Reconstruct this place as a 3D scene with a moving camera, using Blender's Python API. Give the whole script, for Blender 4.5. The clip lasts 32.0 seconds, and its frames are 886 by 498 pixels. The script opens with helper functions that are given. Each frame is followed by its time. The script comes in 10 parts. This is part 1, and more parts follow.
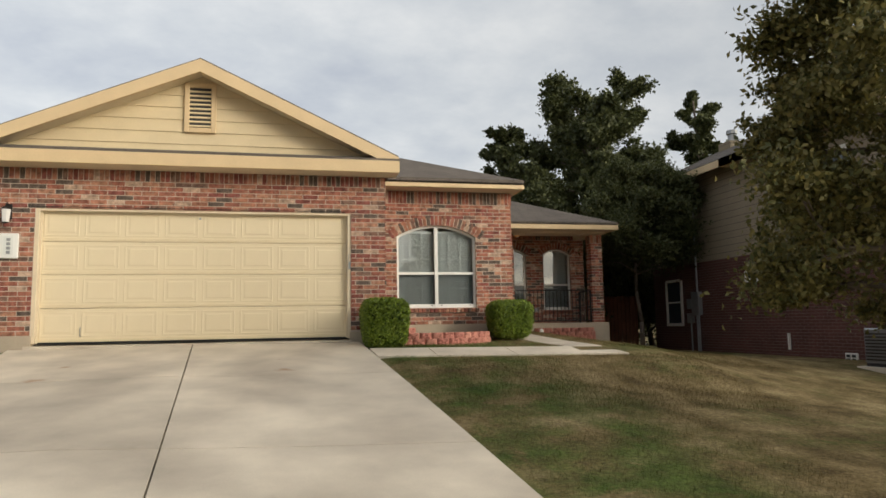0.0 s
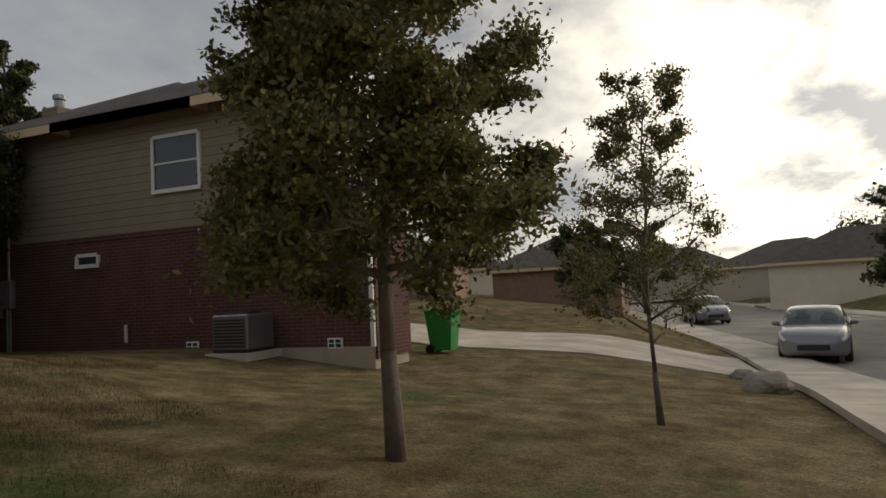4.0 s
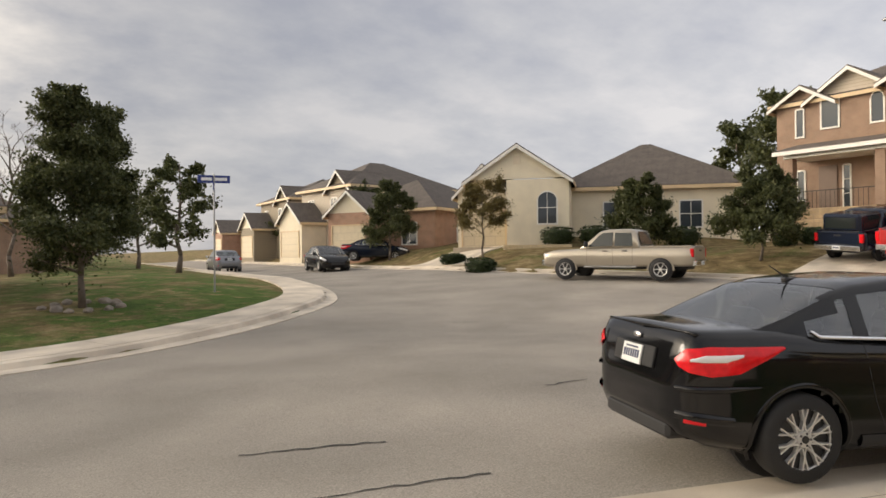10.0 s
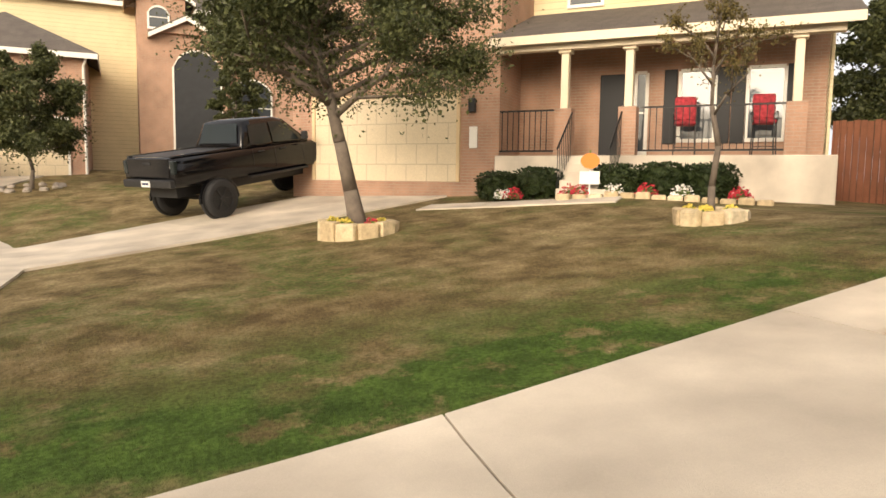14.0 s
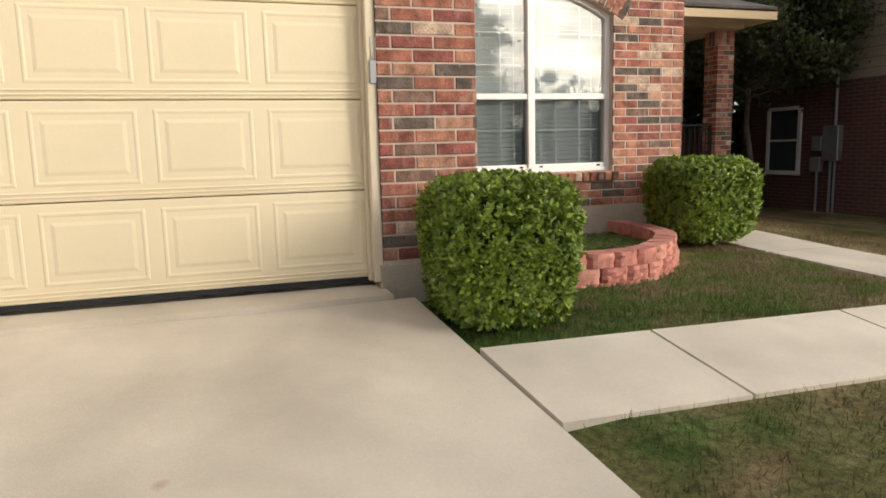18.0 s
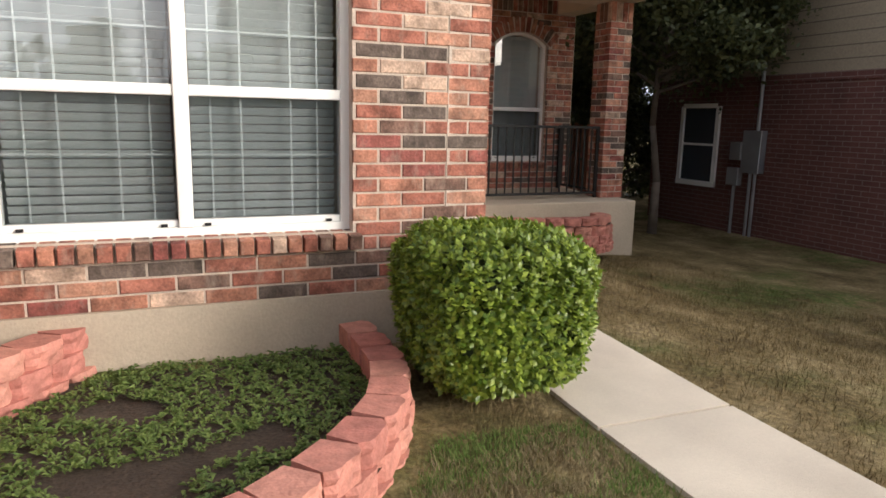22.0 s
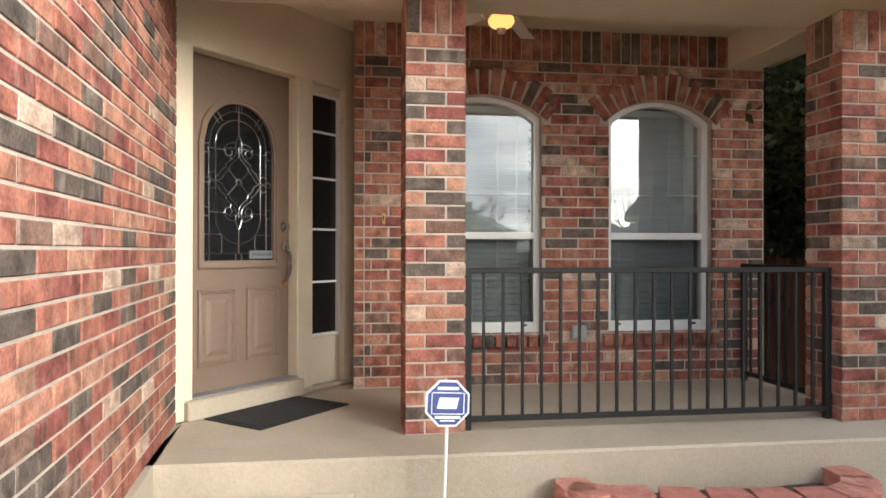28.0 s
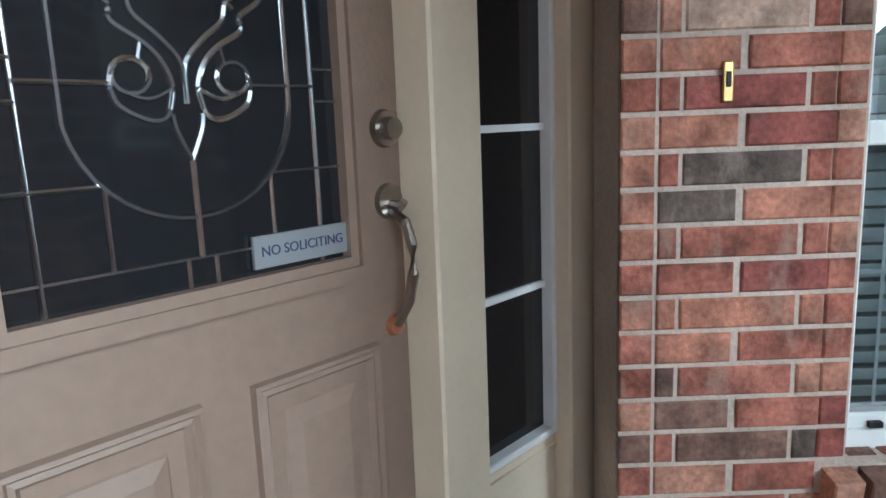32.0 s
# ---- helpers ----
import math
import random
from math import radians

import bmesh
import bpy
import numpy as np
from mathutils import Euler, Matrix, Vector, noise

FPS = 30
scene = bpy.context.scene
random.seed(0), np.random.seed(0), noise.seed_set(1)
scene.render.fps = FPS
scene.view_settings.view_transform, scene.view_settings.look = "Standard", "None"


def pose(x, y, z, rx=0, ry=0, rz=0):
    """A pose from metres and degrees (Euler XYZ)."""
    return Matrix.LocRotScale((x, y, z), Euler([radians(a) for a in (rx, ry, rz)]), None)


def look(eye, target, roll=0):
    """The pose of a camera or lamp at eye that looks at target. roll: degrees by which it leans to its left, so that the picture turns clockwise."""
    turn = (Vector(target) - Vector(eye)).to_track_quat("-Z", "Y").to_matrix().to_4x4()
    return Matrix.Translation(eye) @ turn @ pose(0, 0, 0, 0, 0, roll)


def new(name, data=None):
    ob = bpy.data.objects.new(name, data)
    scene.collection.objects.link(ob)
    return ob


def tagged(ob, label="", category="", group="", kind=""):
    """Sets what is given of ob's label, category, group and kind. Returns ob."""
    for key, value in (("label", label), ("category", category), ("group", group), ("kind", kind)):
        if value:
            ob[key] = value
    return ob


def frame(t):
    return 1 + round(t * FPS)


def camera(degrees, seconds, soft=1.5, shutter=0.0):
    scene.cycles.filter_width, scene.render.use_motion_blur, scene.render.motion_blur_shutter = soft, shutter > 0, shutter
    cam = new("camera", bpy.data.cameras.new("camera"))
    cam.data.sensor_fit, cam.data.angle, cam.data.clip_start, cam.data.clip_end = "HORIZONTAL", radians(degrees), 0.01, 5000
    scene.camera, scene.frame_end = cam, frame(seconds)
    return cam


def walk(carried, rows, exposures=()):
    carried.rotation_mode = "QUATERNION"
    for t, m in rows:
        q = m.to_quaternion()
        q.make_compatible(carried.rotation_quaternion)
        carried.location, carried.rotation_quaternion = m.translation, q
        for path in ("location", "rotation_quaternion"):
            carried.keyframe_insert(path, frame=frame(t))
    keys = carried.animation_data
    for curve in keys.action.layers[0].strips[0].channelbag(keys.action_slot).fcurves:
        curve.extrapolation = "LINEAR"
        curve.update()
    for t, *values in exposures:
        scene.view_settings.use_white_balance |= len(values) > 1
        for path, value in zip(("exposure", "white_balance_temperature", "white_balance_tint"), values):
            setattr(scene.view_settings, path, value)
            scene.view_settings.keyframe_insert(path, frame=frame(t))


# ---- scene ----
cam = camera(65.5, 32.0, 1.6, 0.0)
PATH = [
    (0.00, pose(-0.955, -11.690, 0.190, 96.29, 0.95, -12.24)),
    (0.50, pose(-1.140, -11.480, 0.180, 96.25, 1.35, -15.70)),
    (1.00, pose(-1.370, -11.230, 0.172, 96.16, 1.80, -20.55)),
    (1.50, pose(-1.680, -10.970, 0.165, 95.90, 2.35, -27.10)),
    (2.00, pose(-1.915, -10.760, 0.160, 95.60, 2.85, -34.30)),
    (2.50, pose(-1.860, -10.540, 0.160, 95.30, 3.20, -41.30)),
    (4.50, pose(-0.579, -9.245, 0.234, 93.15, 2.87, -79.30)),
    (5.00, pose(-0.622, -9.187, 0.221, 92.94, 2.76, -92.72)),
    (5.50, pose(-0.425, -9.019, 0.222, 92.82, 1.67, -106.59)),
    (6.00, pose(-0.203, -8.950, 0.244, 92.69, 0.38, -120.96)),
    (6.50, pose(-0.180, -8.952, 0.270, 92.35, 0.18, -135.78)),
    (7.00, pose(-0.195, -8.874, 0.307, 92.15, 0.04, -150.52)),
    (7.50, pose(-0.181, -8.696, 0.363, 91.86, 0.41, -164.02)),
    (8.00, pose(-0.044, -8.582, 0.441, 90.92, -0.27, -176.50)),
    (8.50, pose(-0.103, -8.433, 0.495, 90.12, -0.71, -186.31)),
    (9.00, pose(-0.135, -8.273, 0.527, 90.20, -0.29, -194.03)),
    (9.50, pose(-0.102, -8.278, 0.551, 90.30, 0.15, -200.97)),
    (10.00, pose(-0.124, -8.235, 0.574, 90.27, 0.53, -208.01)),
    (10.50, pose(-0.230, -8.246, 0.596, 90.31, 1.24, -215.38)),
    (11.00, pose(-0.401, -8.235, 0.596, 90.05, 1.57, -222.21)),
    (11.50, pose(-0.612, -8.356, 0.540, 89.69, 1.25, -230.34)),
    (12.00, pose(-0.900, -8.295, 0.523, 88.50, 1.22, -239.57)),
    (12.50, pose(-1.055, -8.028, 0.520, 87.32, 0.09, -250.69)),
    (13.00, pose(-1.210, -7.658, 0.529, 86.41, 0.10, -263.12)),
    (13.50, pose(-1.234, -7.292, 0.533, 85.38, -0.57, -276.95)),
    (14.00, pose(-1.112, -6.887, 0.515, 84.42, -0.79, -292.28)),
    (14.50, pose(-1.031, -6.548, 0.515, 84.10, -0.75, -306.12)),
    (15.00, pose(-1.023, -6.210, 0.524, 84.46, -0.45, -320.50)),
    (15.50, pose(-1.170, -5.908, 0.549, 84.66, 0.23, -335.14)),
    (17.50, pose(-1.119, -4.430, 0.721, 83.13, 1.38, -372.66)),
    (18.00, pose(-0.899, -3.919, 0.769, 81.78, 1.45, -378.10)),
    (18.50, pose(-0.618, -3.529, 0.864, 80.31, 1.99, -382.10)),
    (19.00, pose(-0.290, -3.092, 0.921, 79.29, 2.77, -385.08)),
    (19.50, pose(0.034, -2.695, 0.961, 78.76, 2.53, -387.44)),
    (20.00, pose(0.318, -2.356, 1.015, 77.99, 1.30, -388.61)),
    (20.50, pose(0.603, -2.082, 1.069, 77.67, -0.09, -388.61)),
    (21.00, pose(0.952, -1.837, 1.076, 78.16, -0.40, -388.22)),
    (21.50, pose(1.354, -1.635, 1.087, 78.77, -0.84, -386.14)),
    (22.00, pose(1.738, -1.587, 1.119, 79.35, -1.22, -382.83)),
    (22.50, pose(2.111, -1.580, 1.126, 80.34, -0.93, -378.56)),
    (23.00, pose(2.486, -1.567, 1.128, 81.83, -1.22, -372.72)),
    (23.50, pose(2.900, -1.425, 1.132, 83.46, -1.18, -365.94)),
    (24.00, pose(3.298, -1.190, 1.137, 85.15, -1.30, -360.23)),
    (24.50, pose(3.677, -0.910, 1.142, 87.11, -1.16, -356.87)),
    (25.00, pose(3.947, -0.542, 1.160, 88.72, -0.73, -356.70)),
    (25.50, pose(4.101, -0.136, 1.144, 90.11, -0.14, -358.21)),
    (26.00, pose(4.196, 0.231, 1.138, 90.83, 0.22, -360.13)),
    (26.50, pose(4.236, 0.538, 1.163, 90.90, 0.07, -362.19)),
    (28.50, pose(4.099, 2.489, 1.172, 89.41, -0.11, -368.16)),
    (29.00, pose(4.068, 2.919, 1.196, 88.29, -0.48, -366.31)),
    (29.50, pose(4.031, 3.345, 1.220, 86.53, -0.51, -364.32)),
    (30.00, pose(4.017, 3.723, 1.226, 84.16, -0.41, -362.22)),
    (30.50, pose(4.012, 4.137, 1.213, 82.55, 0.08, -359.16)),
    (31.00, pose(3.868, 4.558, 1.229, 80.51, 0.83, -360.52)),
    (31.50, pose(3.839, 4.995, 1.307, 78.53, 0.79, -359.11)),
    (32.00, pose(3.802, 5.491, 1.333, 79.76, 2.20, -359.98)),
]
EXPOSURES = [
    (0, -0.02, 6350, 9), (1.0, -0.25, 6350, 9), (2.5, -0.4, 6200, 10), (4.5, -1.1, 6300, 12), (5.5, -2.05, 6200, 12), (6.0, -2.75, 6050, 12), (6.5, -2.85, 6000, 12), (7.0, -2.95, 6000, 11), (7.6, -2.3, 6000, 11), (8.0, -1.6, 6200, 12),
    (8.6, -0.3, 6600, 14), (9.3, 0.25, 6600, 14), (11.0, 0.25, 6600, 14), (12.5, 0.35, 6600, 12), (14.0, 0.6, 7000, 15), (15.0, 0.5, 6500, 11), (16.5, 0.55, 6400, 11), (18.0, 0.55, 6200, 11), (19.0, 0.65, 5700, 10),
    (20.0, 0.72, 5400, 9), (22.0, 0.85, 6000, 14), (24.0, 0.95, 6100, 18), (26.0, 1.2, 6400, 18), (29.0, 1.8, 5300, 4), (30.0, 1.8, 5400, 5), (31.0, 1.95, 4800, 0), (32.0, 1.7, 4500, 0)]
walk(cam, PATH, EXPOSURES)

# ---- sky and sun ----
SUN_WAY = Vector((0.648, -0.709, 0.277)).normalized()
world = bpy.data.worlds.new("sky")
scene.world = world
world.use_nodes = True
nt = world.node_tree
nt.nodes.clear()
sky = nt.nodes.new("ShaderNodeTexSky")
sky.sky_type = "NISHITA"
sky.sun_disc = False
sky.sun_elevation = radians(16.1)
sky.sun_rotation = radians(137.6)
sky.air_density, sky.dust_density, sky.ozone_density = 1.0, 2.5, 1.0
coord = nt.nodes.new("ShaderNodeTexCoord")
sep = nt.nodes.new("ShaderNodeSeparateXYZ")
nt.links.new(coord.outputs["Generated"], sep.inputs[0])


def wmath(op, a, b=None, clamp=False):
    n = nt.nodes.new("ShaderNodeMath")
    n.operation, n.use_clamp = op, clamp
    for i, v in enumerate((a, b)):
        if v is None:
            continue
        if isinstance(v, (int, float)):
            n.inputs[i].default_value = v
        else:
            nt.links.new(v, n.inputs[i])
    return n.outputs[0]


# clouds lie on a high flat layer: the direction divided by its height
den = wmath("MAXIMUM", wmath("ADD", sep.outputs[2], 0.28), 0.10)
comb = nt.nodes.new("ShaderNodeCombineXYZ")
nt.links.new(wmath("DIVIDE", sep.outputs[0], den), comb.inputs[0])
nt.links.new(wmath("DIVIDE", sep.outputs[1], den), comb.inputs[1])


def wnoise(scale, detail, rough, off):
    mp = nt.nodes.new("ShaderNodeMapping")
    mp.inputs["Location"].default_value = off
    mp.inputs["Scale"].default_value = (1.0, 1.15, 1.0)
    nt.links.new(comb.outputs[0], mp.inputs[0])
    n = nt.nodes.new("ShaderNodeTexNoise")
    n.inputs["Scale"].default_value, n.inputs["Detail"].default_value, n.inputs["Roughness"].default_value = scale, detail, rough
    nt.links.new(mp.outputs[0], n.inputs["Vector"])
    return n.outputs["Fac"]


def wramp(v, stops):
    r = nt.nodes.new("ShaderNodeValToRGB")
    e = r.color_ramp.elements
    while len(e) < len(stops):
        e.new(0.5)
    for el, (p, c) in zip(e, stops):
        el.position, el.color = p, (*c, 1)
    nt.links.new(v, r.inputs[0])
    return r.outputs[0]


def wmix(f, a, b, mode="MIX"):
    m = nt.nodes.new("ShaderNodeMix")
    m.data_type, m.blend_type = "RGBA", mode
    if isinstance(f, (int, float)):
        m.inputs[0].default_value = f
    else:
        nt.links.new(f, m.inputs[0])
    for i, v in ((6, a), (7, b)):
        if isinstance(v, tuple):
            m.inputs[i].default_value = (*v, 1)
        else:
            nt.links.new(v, m.inputs[i])
    return m.outputs[2]


big = wnoise(1.0, 4.0, 0.55, (1.7, 3.1, 0))
fine = wnoise(3.4, 6.0, 0.6, (5.2, 0.4, 2.0))
cloud = wmath("ADD", wmath("MULTIPLY", big, 0.6), wmath("MULTIPLY", fine, 0.4))
cover = wramp(cloud, [(0.38, (0.54, 0.57, 0.63)), (0.50, (0.70, 0.72, 0.74)), (0.60, (0.86, 0.86, 0.85))])
# the bright veil round the sun, which thick cloud hides in part
dot = nt.nodes.new("ShaderNodeVectorMath")
dot.operation = "DOT_PRODUCT"
nt.links.new(coord.outputs["Generated"], dot.inputs[0])
dot.inputs[1].default_value = SUN_WAY
facing = wmath("MAXIMUM", dot.outputs["Value"], 0.0)
thick = wramp(cloud, [(0.41, (0.26, 0.28, 0.31)), (0.55, (1, 1, 1))])
dot2 = nt.nodes.new("ShaderNodeVectorMath")
dot2.operation = "DOT_PRODUCT"
nt.links.new(coord.outputs["Generated"], dot2.inputs[0])
dot2.inputs[1].default_value = Vector((0.90, -0.36, 0.16)).normalized()
eastern = wmath("POWER", wmath("MAXIMUM", dot2.outputs["Value"], 0.0), 5.0)
glow = wmath("ADD", wmath("ADD", wmath("MULTIPLY", wmath("POWER", facing, 14.0), 7.0), wmath("MULTIPLY", eastern, 5.0)), wmath("MULTIPLY", wmath("POWER", facing, 1400.0), 16.0))
veil = wmix(1.0, wmix(1.0, (1.0, 0.88, 0.66), glow, "MULTIPLY"), thick, "MULTIPLY")
away = wmath("ADD", wmath("MULTIPLY", dot.outputs["Value"], -0.45), 1.05)
body = wmix(1.0, cover, away, "MULTIPLY")
clouds = wmix(1.0, body, veil, "ADD")
skylit = wmix(1.0, sky.outputs[0], (0.10, 0.10, 0.10), "MULTIPLY")
both = wmix(0.88, skylit, clouds)
bg = nt.nodes.new("ShaderNodeBackground")
bg.inputs["Strength"].default_value = 0.80
nt.links.new(both, bg.inputs[0])
out = nt.nodes.new("ShaderNodeOutputWorld")
nt.links.new(bg.outputs[0], out.inputs[0])

sun_data = bpy.data.lights.new("sun", "SUN")
sun_data.energy, sun_data.angle, sun_data.color = 1.5, radians(22), (1.0, 0.90, 0.76)
sun = new("sun", sun_data)
sun.matrix_world = look(SUN_WAY * 60, (0, 0, 0))
tagged(sun, kind="structure")


# ---- materials ----
def material(name, color, rough=0.7, metal=0.0, var=0.0, var_scale=3.0, grain=0.0, grain_scale=60.0, bump=0.0, bump_scale=80.0, space="Object", rand=0.0, spec=0.5, coat=0.0, stain=None, stain_scale=0.8, stain_amount=0.5):
    m = bpy.data.materials.new(name)
    m.use_nodes = True
    n, l = m.node_tree.nodes, m.node_tree.links
    b = n["Principled BSDF"]
    b.inputs["Roughness"].default_value, b.inputs["Metallic"].default_value = rough, metal
    b.inputs["Specular IOR Level"].default_value = spec
    b.inputs["Coat Weight"].default_value = coat
    b.inputs["Coat Roughness"].default_value = 0.05
    tc = n.new("ShaderNodeTexCoord")
    if space == "World":
        tc = n.new("ShaderNodeNewGeometry")
        vec = tc.outputs["Position"]
    else:
        vec = tc.outputs[space]

    def nz(scale, detail=5.0):
        t = n.new("ShaderNodeTexNoise")
        t.inputs["Scale"].default_value, t.inputs["Detail"].default_value = scale, detail
        l.new(vec, t.inputs["Vector"])
        return t.outputs["Fac"]

    def mix(f, a, c, mode="MIX"):
        x = n.new("ShaderNodeMix")
        x.data_type, x.blend_type = "RGBA", mode
        for i, v in ((0, f), (6, a), (7, c)):
            if isinstance(v, (int, float)):
                x.inputs[i].default_value = v
            elif isinstance(v, tuple):
                x.inputs[i].default_value = (*v, 1)
            else:
                l.new(v, x.inputs[i])
        return x.outputs[2]

    def span(v, lo, hi):
        r = n.new("ShaderNodeMapRange")
        r.inputs["From Min"].default_value, r.inputs["From Max"].default_value = 0.3, 0.7
        r.inputs["To Min"].default_value, r.inputs["To Max"].default_value = lo, hi
        l.new(v, r.inputs[0])
        return r.outputs[0]

    col = tuple(color)
    if stain:
        col = mix(span(nz(stain_scale, 6.0), 0.0, stain_amount), col, tuple(stain))
    if var:
        col = mix(1.0, col, span(nz(var_scale), 1 - var, 1 + var), "MULTIPLY")
    if grain:
        col = mix(1.0, col, span(nz(grain_scale, 3.0), 1 - grain, 1 + grain), "MULTIPLY")
    if rand:
        oi = n.new("ShaderNodeObjectInfo")
        r = n.new("ShaderNodeMapRange")
        r.inputs["To Min"].default_value, r.inputs["To Max"].default_value = 1 - rand, 1 + rand
        l.new(oi.outputs["Random"], r.inputs[0])
        col = mix(1.0, col, r.outputs[0], "MULTIPLY")
    if isinstance(col, tuple):
        b.inputs["Base Color"].default_value = (*col, 1)
    else:
        l.new(col, b.inputs["Base Color"])
    if bump:
        bp = n.new("ShaderNodeBump")
        bp.inputs["Strength"].default_value, bp.inputs["Distance"].default_value = bump, 0.01
        l.new(nz(bump_scale, 4.0), bp.inputs["Height"])
        l.new(bp.outputs[0], b.inputs["Normal"])
    m.diffuse_color = (*color, 1)
    return m


def picks(name, stops, rough=0.85, scale=9.0, mott=0.35, bump=0.6, bump_scale=70.0, smear=None):
    """A material for many pieces: each piece takes one of the stops' colours, mottled within."""
    m = bpy.data.materials.new(name)
    m.use_nodes = True
    n, l = m.node_tree.nodes, m.node_tree.links
    b = n["Principled BSDF"]
    b.inputs["Roughness"].default_value = rough
    b.inputs["Specular IOR Level"].default_value = 0.3
    oi, ge = n.new("ShaderNodeObjectInfo"), n.new("ShaderNodeNewGeometry")
    s = n.new("ShaderNodeMath")
    s.operation = "ADD"
    l.new(oi.outputs["Random"], s.inputs[0])
    l.new(ge.outputs["Random Per Island"], s.inputs[1])
    f = n.new("ShaderNodeMath")
    f.operation = "FRACT"
    l.new(s.outputs[0], f.inputs[0])
    r = n.new("ShaderNodeValToRGB")
    r.color_ramp.interpolation = "CONSTANT"
    e = r.color_ramp.elements
    while len(e) < len(stops):
        e.new(0.5)
    for el, (p, c) in zip(e, stops):
        el.position, el.color = p, (*c, 1)
    l.new(f.outputs[0], r.inputs[0])
    col = r.outputs[0]
    for sc, am, dt in ((scale, mott, 4.0), (scale * 7, mott * 0.5, 3.0)):
        t = n.new("ShaderNodeTexNoise")
        t.inputs["Scale"].default_value, t.inputs["Detail"].default_value = sc, dt
        l.new(ge.outputs["Position"], t.inputs["Vector"])
        mr = n.new("ShaderNodeMapRange")
        mr.inputs["From Min"].default_value, mr.inputs["From Max"].default_value = 0.3, 0.7
        mr.inputs["To Min"].default_value, mr.inputs["To Max"].default_value = 1 - am, 1 + am
        l.new(t.outputs["Fac"], mr.inputs[0])
        x = n.new("ShaderNodeMix")
        x.data_type, x.blend_type = "RGBA", "MULTIPLY"
        x.inputs[0].default_value = 1.0
        l.new(col, x.inputs[6])
        l.new(mr.outputs[0], x.inputs[7])
        col = x.outputs[2]
    if smear:
        # thin uneven smears of mortar left on the faces
        t = n.new("ShaderNodeTexNoise")
        t.inputs["Scale"].default_value, t.inputs["Detail"].default_value, t.inputs["Roughness"].default_value = 6.5, 6.0, 0.62
        mp = n.new("ShaderNodeMapping")
        mp.inputs["Location"].default_value, mp.inputs["Scale"].default_value = (3.1, 7.7, 1.3), (2.2, 2.2, 1.0)
        l.new(ge.outputs["Position"], mp.inputs[0])
        l.new(mp.outputs[0], t.inputs["Vector"])
        mr = n.new("ShaderNodeMapRange")
        mr.inputs["From Min"].default_value, mr.inputs["From Max"].default_value = 0.53, 0.72
        mr.inputs["To Min"].default_value, mr.inputs["To Max"].default_value = 0.0, 0.42
        l.new(t.outputs["Fac"], mr.inputs[0])
        x = n.new("ShaderNodeMix")
        x.data_type = "RGBA"
        l.new(mr.outputs[0], x.inputs[0])
        l.new(col, x.inputs[6])
        x.inputs[7].default_value = (*smear, 1)
        col = x.outputs[2]
    l.new(col, b.inputs["Base Color"])
    if bump:
        t = n.new("ShaderNodeTexNoise")
        t.inputs["Scale"].default_value = bump_scale
        l.new(ge.outputs["Position"], t.inputs["Vector"])
        bp = n.new("ShaderNodeBump")
        bp.inputs["Strength"].default_value, bp.inputs["Distance"].default_value = bump, 0.006
        l.new(t.outputs["Fac"], bp.inputs["Height"])
        l.new(bp.outputs[0], b.inputs["Normal"])
    m.diffuse_color = (*stops[0][1], 1)
    return m


def stripes(name, color, dark, step, axis=2, rough=0.8, var=0.12, width=0.1, bump=0.5, across=0.0):
    """Courses along one axis, for far siding, shingle and brick."""
    m = material(name, color, rough, var=var, var_scale=2.0, grain=0.12, grain_scale=40, space="Object")
    n, l = m.node_tree.nodes, m.node_tree.links
    b = n["Principled BSDF"]
    tc = n.new("ShaderNodeTexCoord")
    sp = n.new("ShaderNodeSeparateXYZ")
    l.new(tc.outputs["Object"], sp.inputs[0])

    def mth(op, a, c):
        q = n.new("ShaderNodeMath")
        q.operation = op
        for i, v in enumerate((a, c)):
            if isinstance(v, (int, float)):
                q.inputs[i].default_value = v
            else:
                l.new(v, q.inputs[i])
        return q.outputs[0]
    row = mth("DIVIDE", sp.outputs[axis], step)
    line = mth("LESS_THAN", mth("FRACT", row, 0), width)
    if across:
        odd = mth("MULTIPLY", mth("FLOOR", row, 0), 0.5)
        xy = mth("ADD", sp.outputs[0], sp.outputs[1])
        l2 = mth("LESS_THAN", mth("FRACT", mth("ADD", mth("DIVIDE", xy, across), odd), 0), width * step / across)
        line = mth("MAXIMUM", line, l2)
    x = n.new("ShaderNodeMix")
    x.data_type = "RGBA"
    l.new(line, x.inputs[0])
    src = b.inputs["Base Color"].links[0].from_socket
    l.new(src, x.inputs[6])
    x.inputs[7].default_value = (*dark, 1)
    l.new(x.outputs[2], b.inputs["Base Color"])
    bp = n.new("ShaderNodeBump")
    bp.inputs["Strength"].default_value, bp.inputs["Distance"].default_value = bump, 0.01
    bp.invert = True
    l.new(line, bp.inputs["Height"])
    l.new(bp.outputs[0], b.inputs["Normal"])
    return m


def glass(name, tint, rough=0.02, trans=0.0):
    m = bpy.data.materials.new(name)
    m.use_nodes = True
    b = m.node_tree.nodes["Principled BSDF"]
    b.inputs["Base Color"].default_value = (*tint, 1)
    b.inputs["Roughness"].default_value = rough
    b.inputs["IOR"].default_value = 1.5
    b.inputs["Transmission Weight"].default_value = trans
    b.inputs["Specular IOR Level"].default_value = 0.5
    m.diffuse_color = (*tint, 1)
    return m


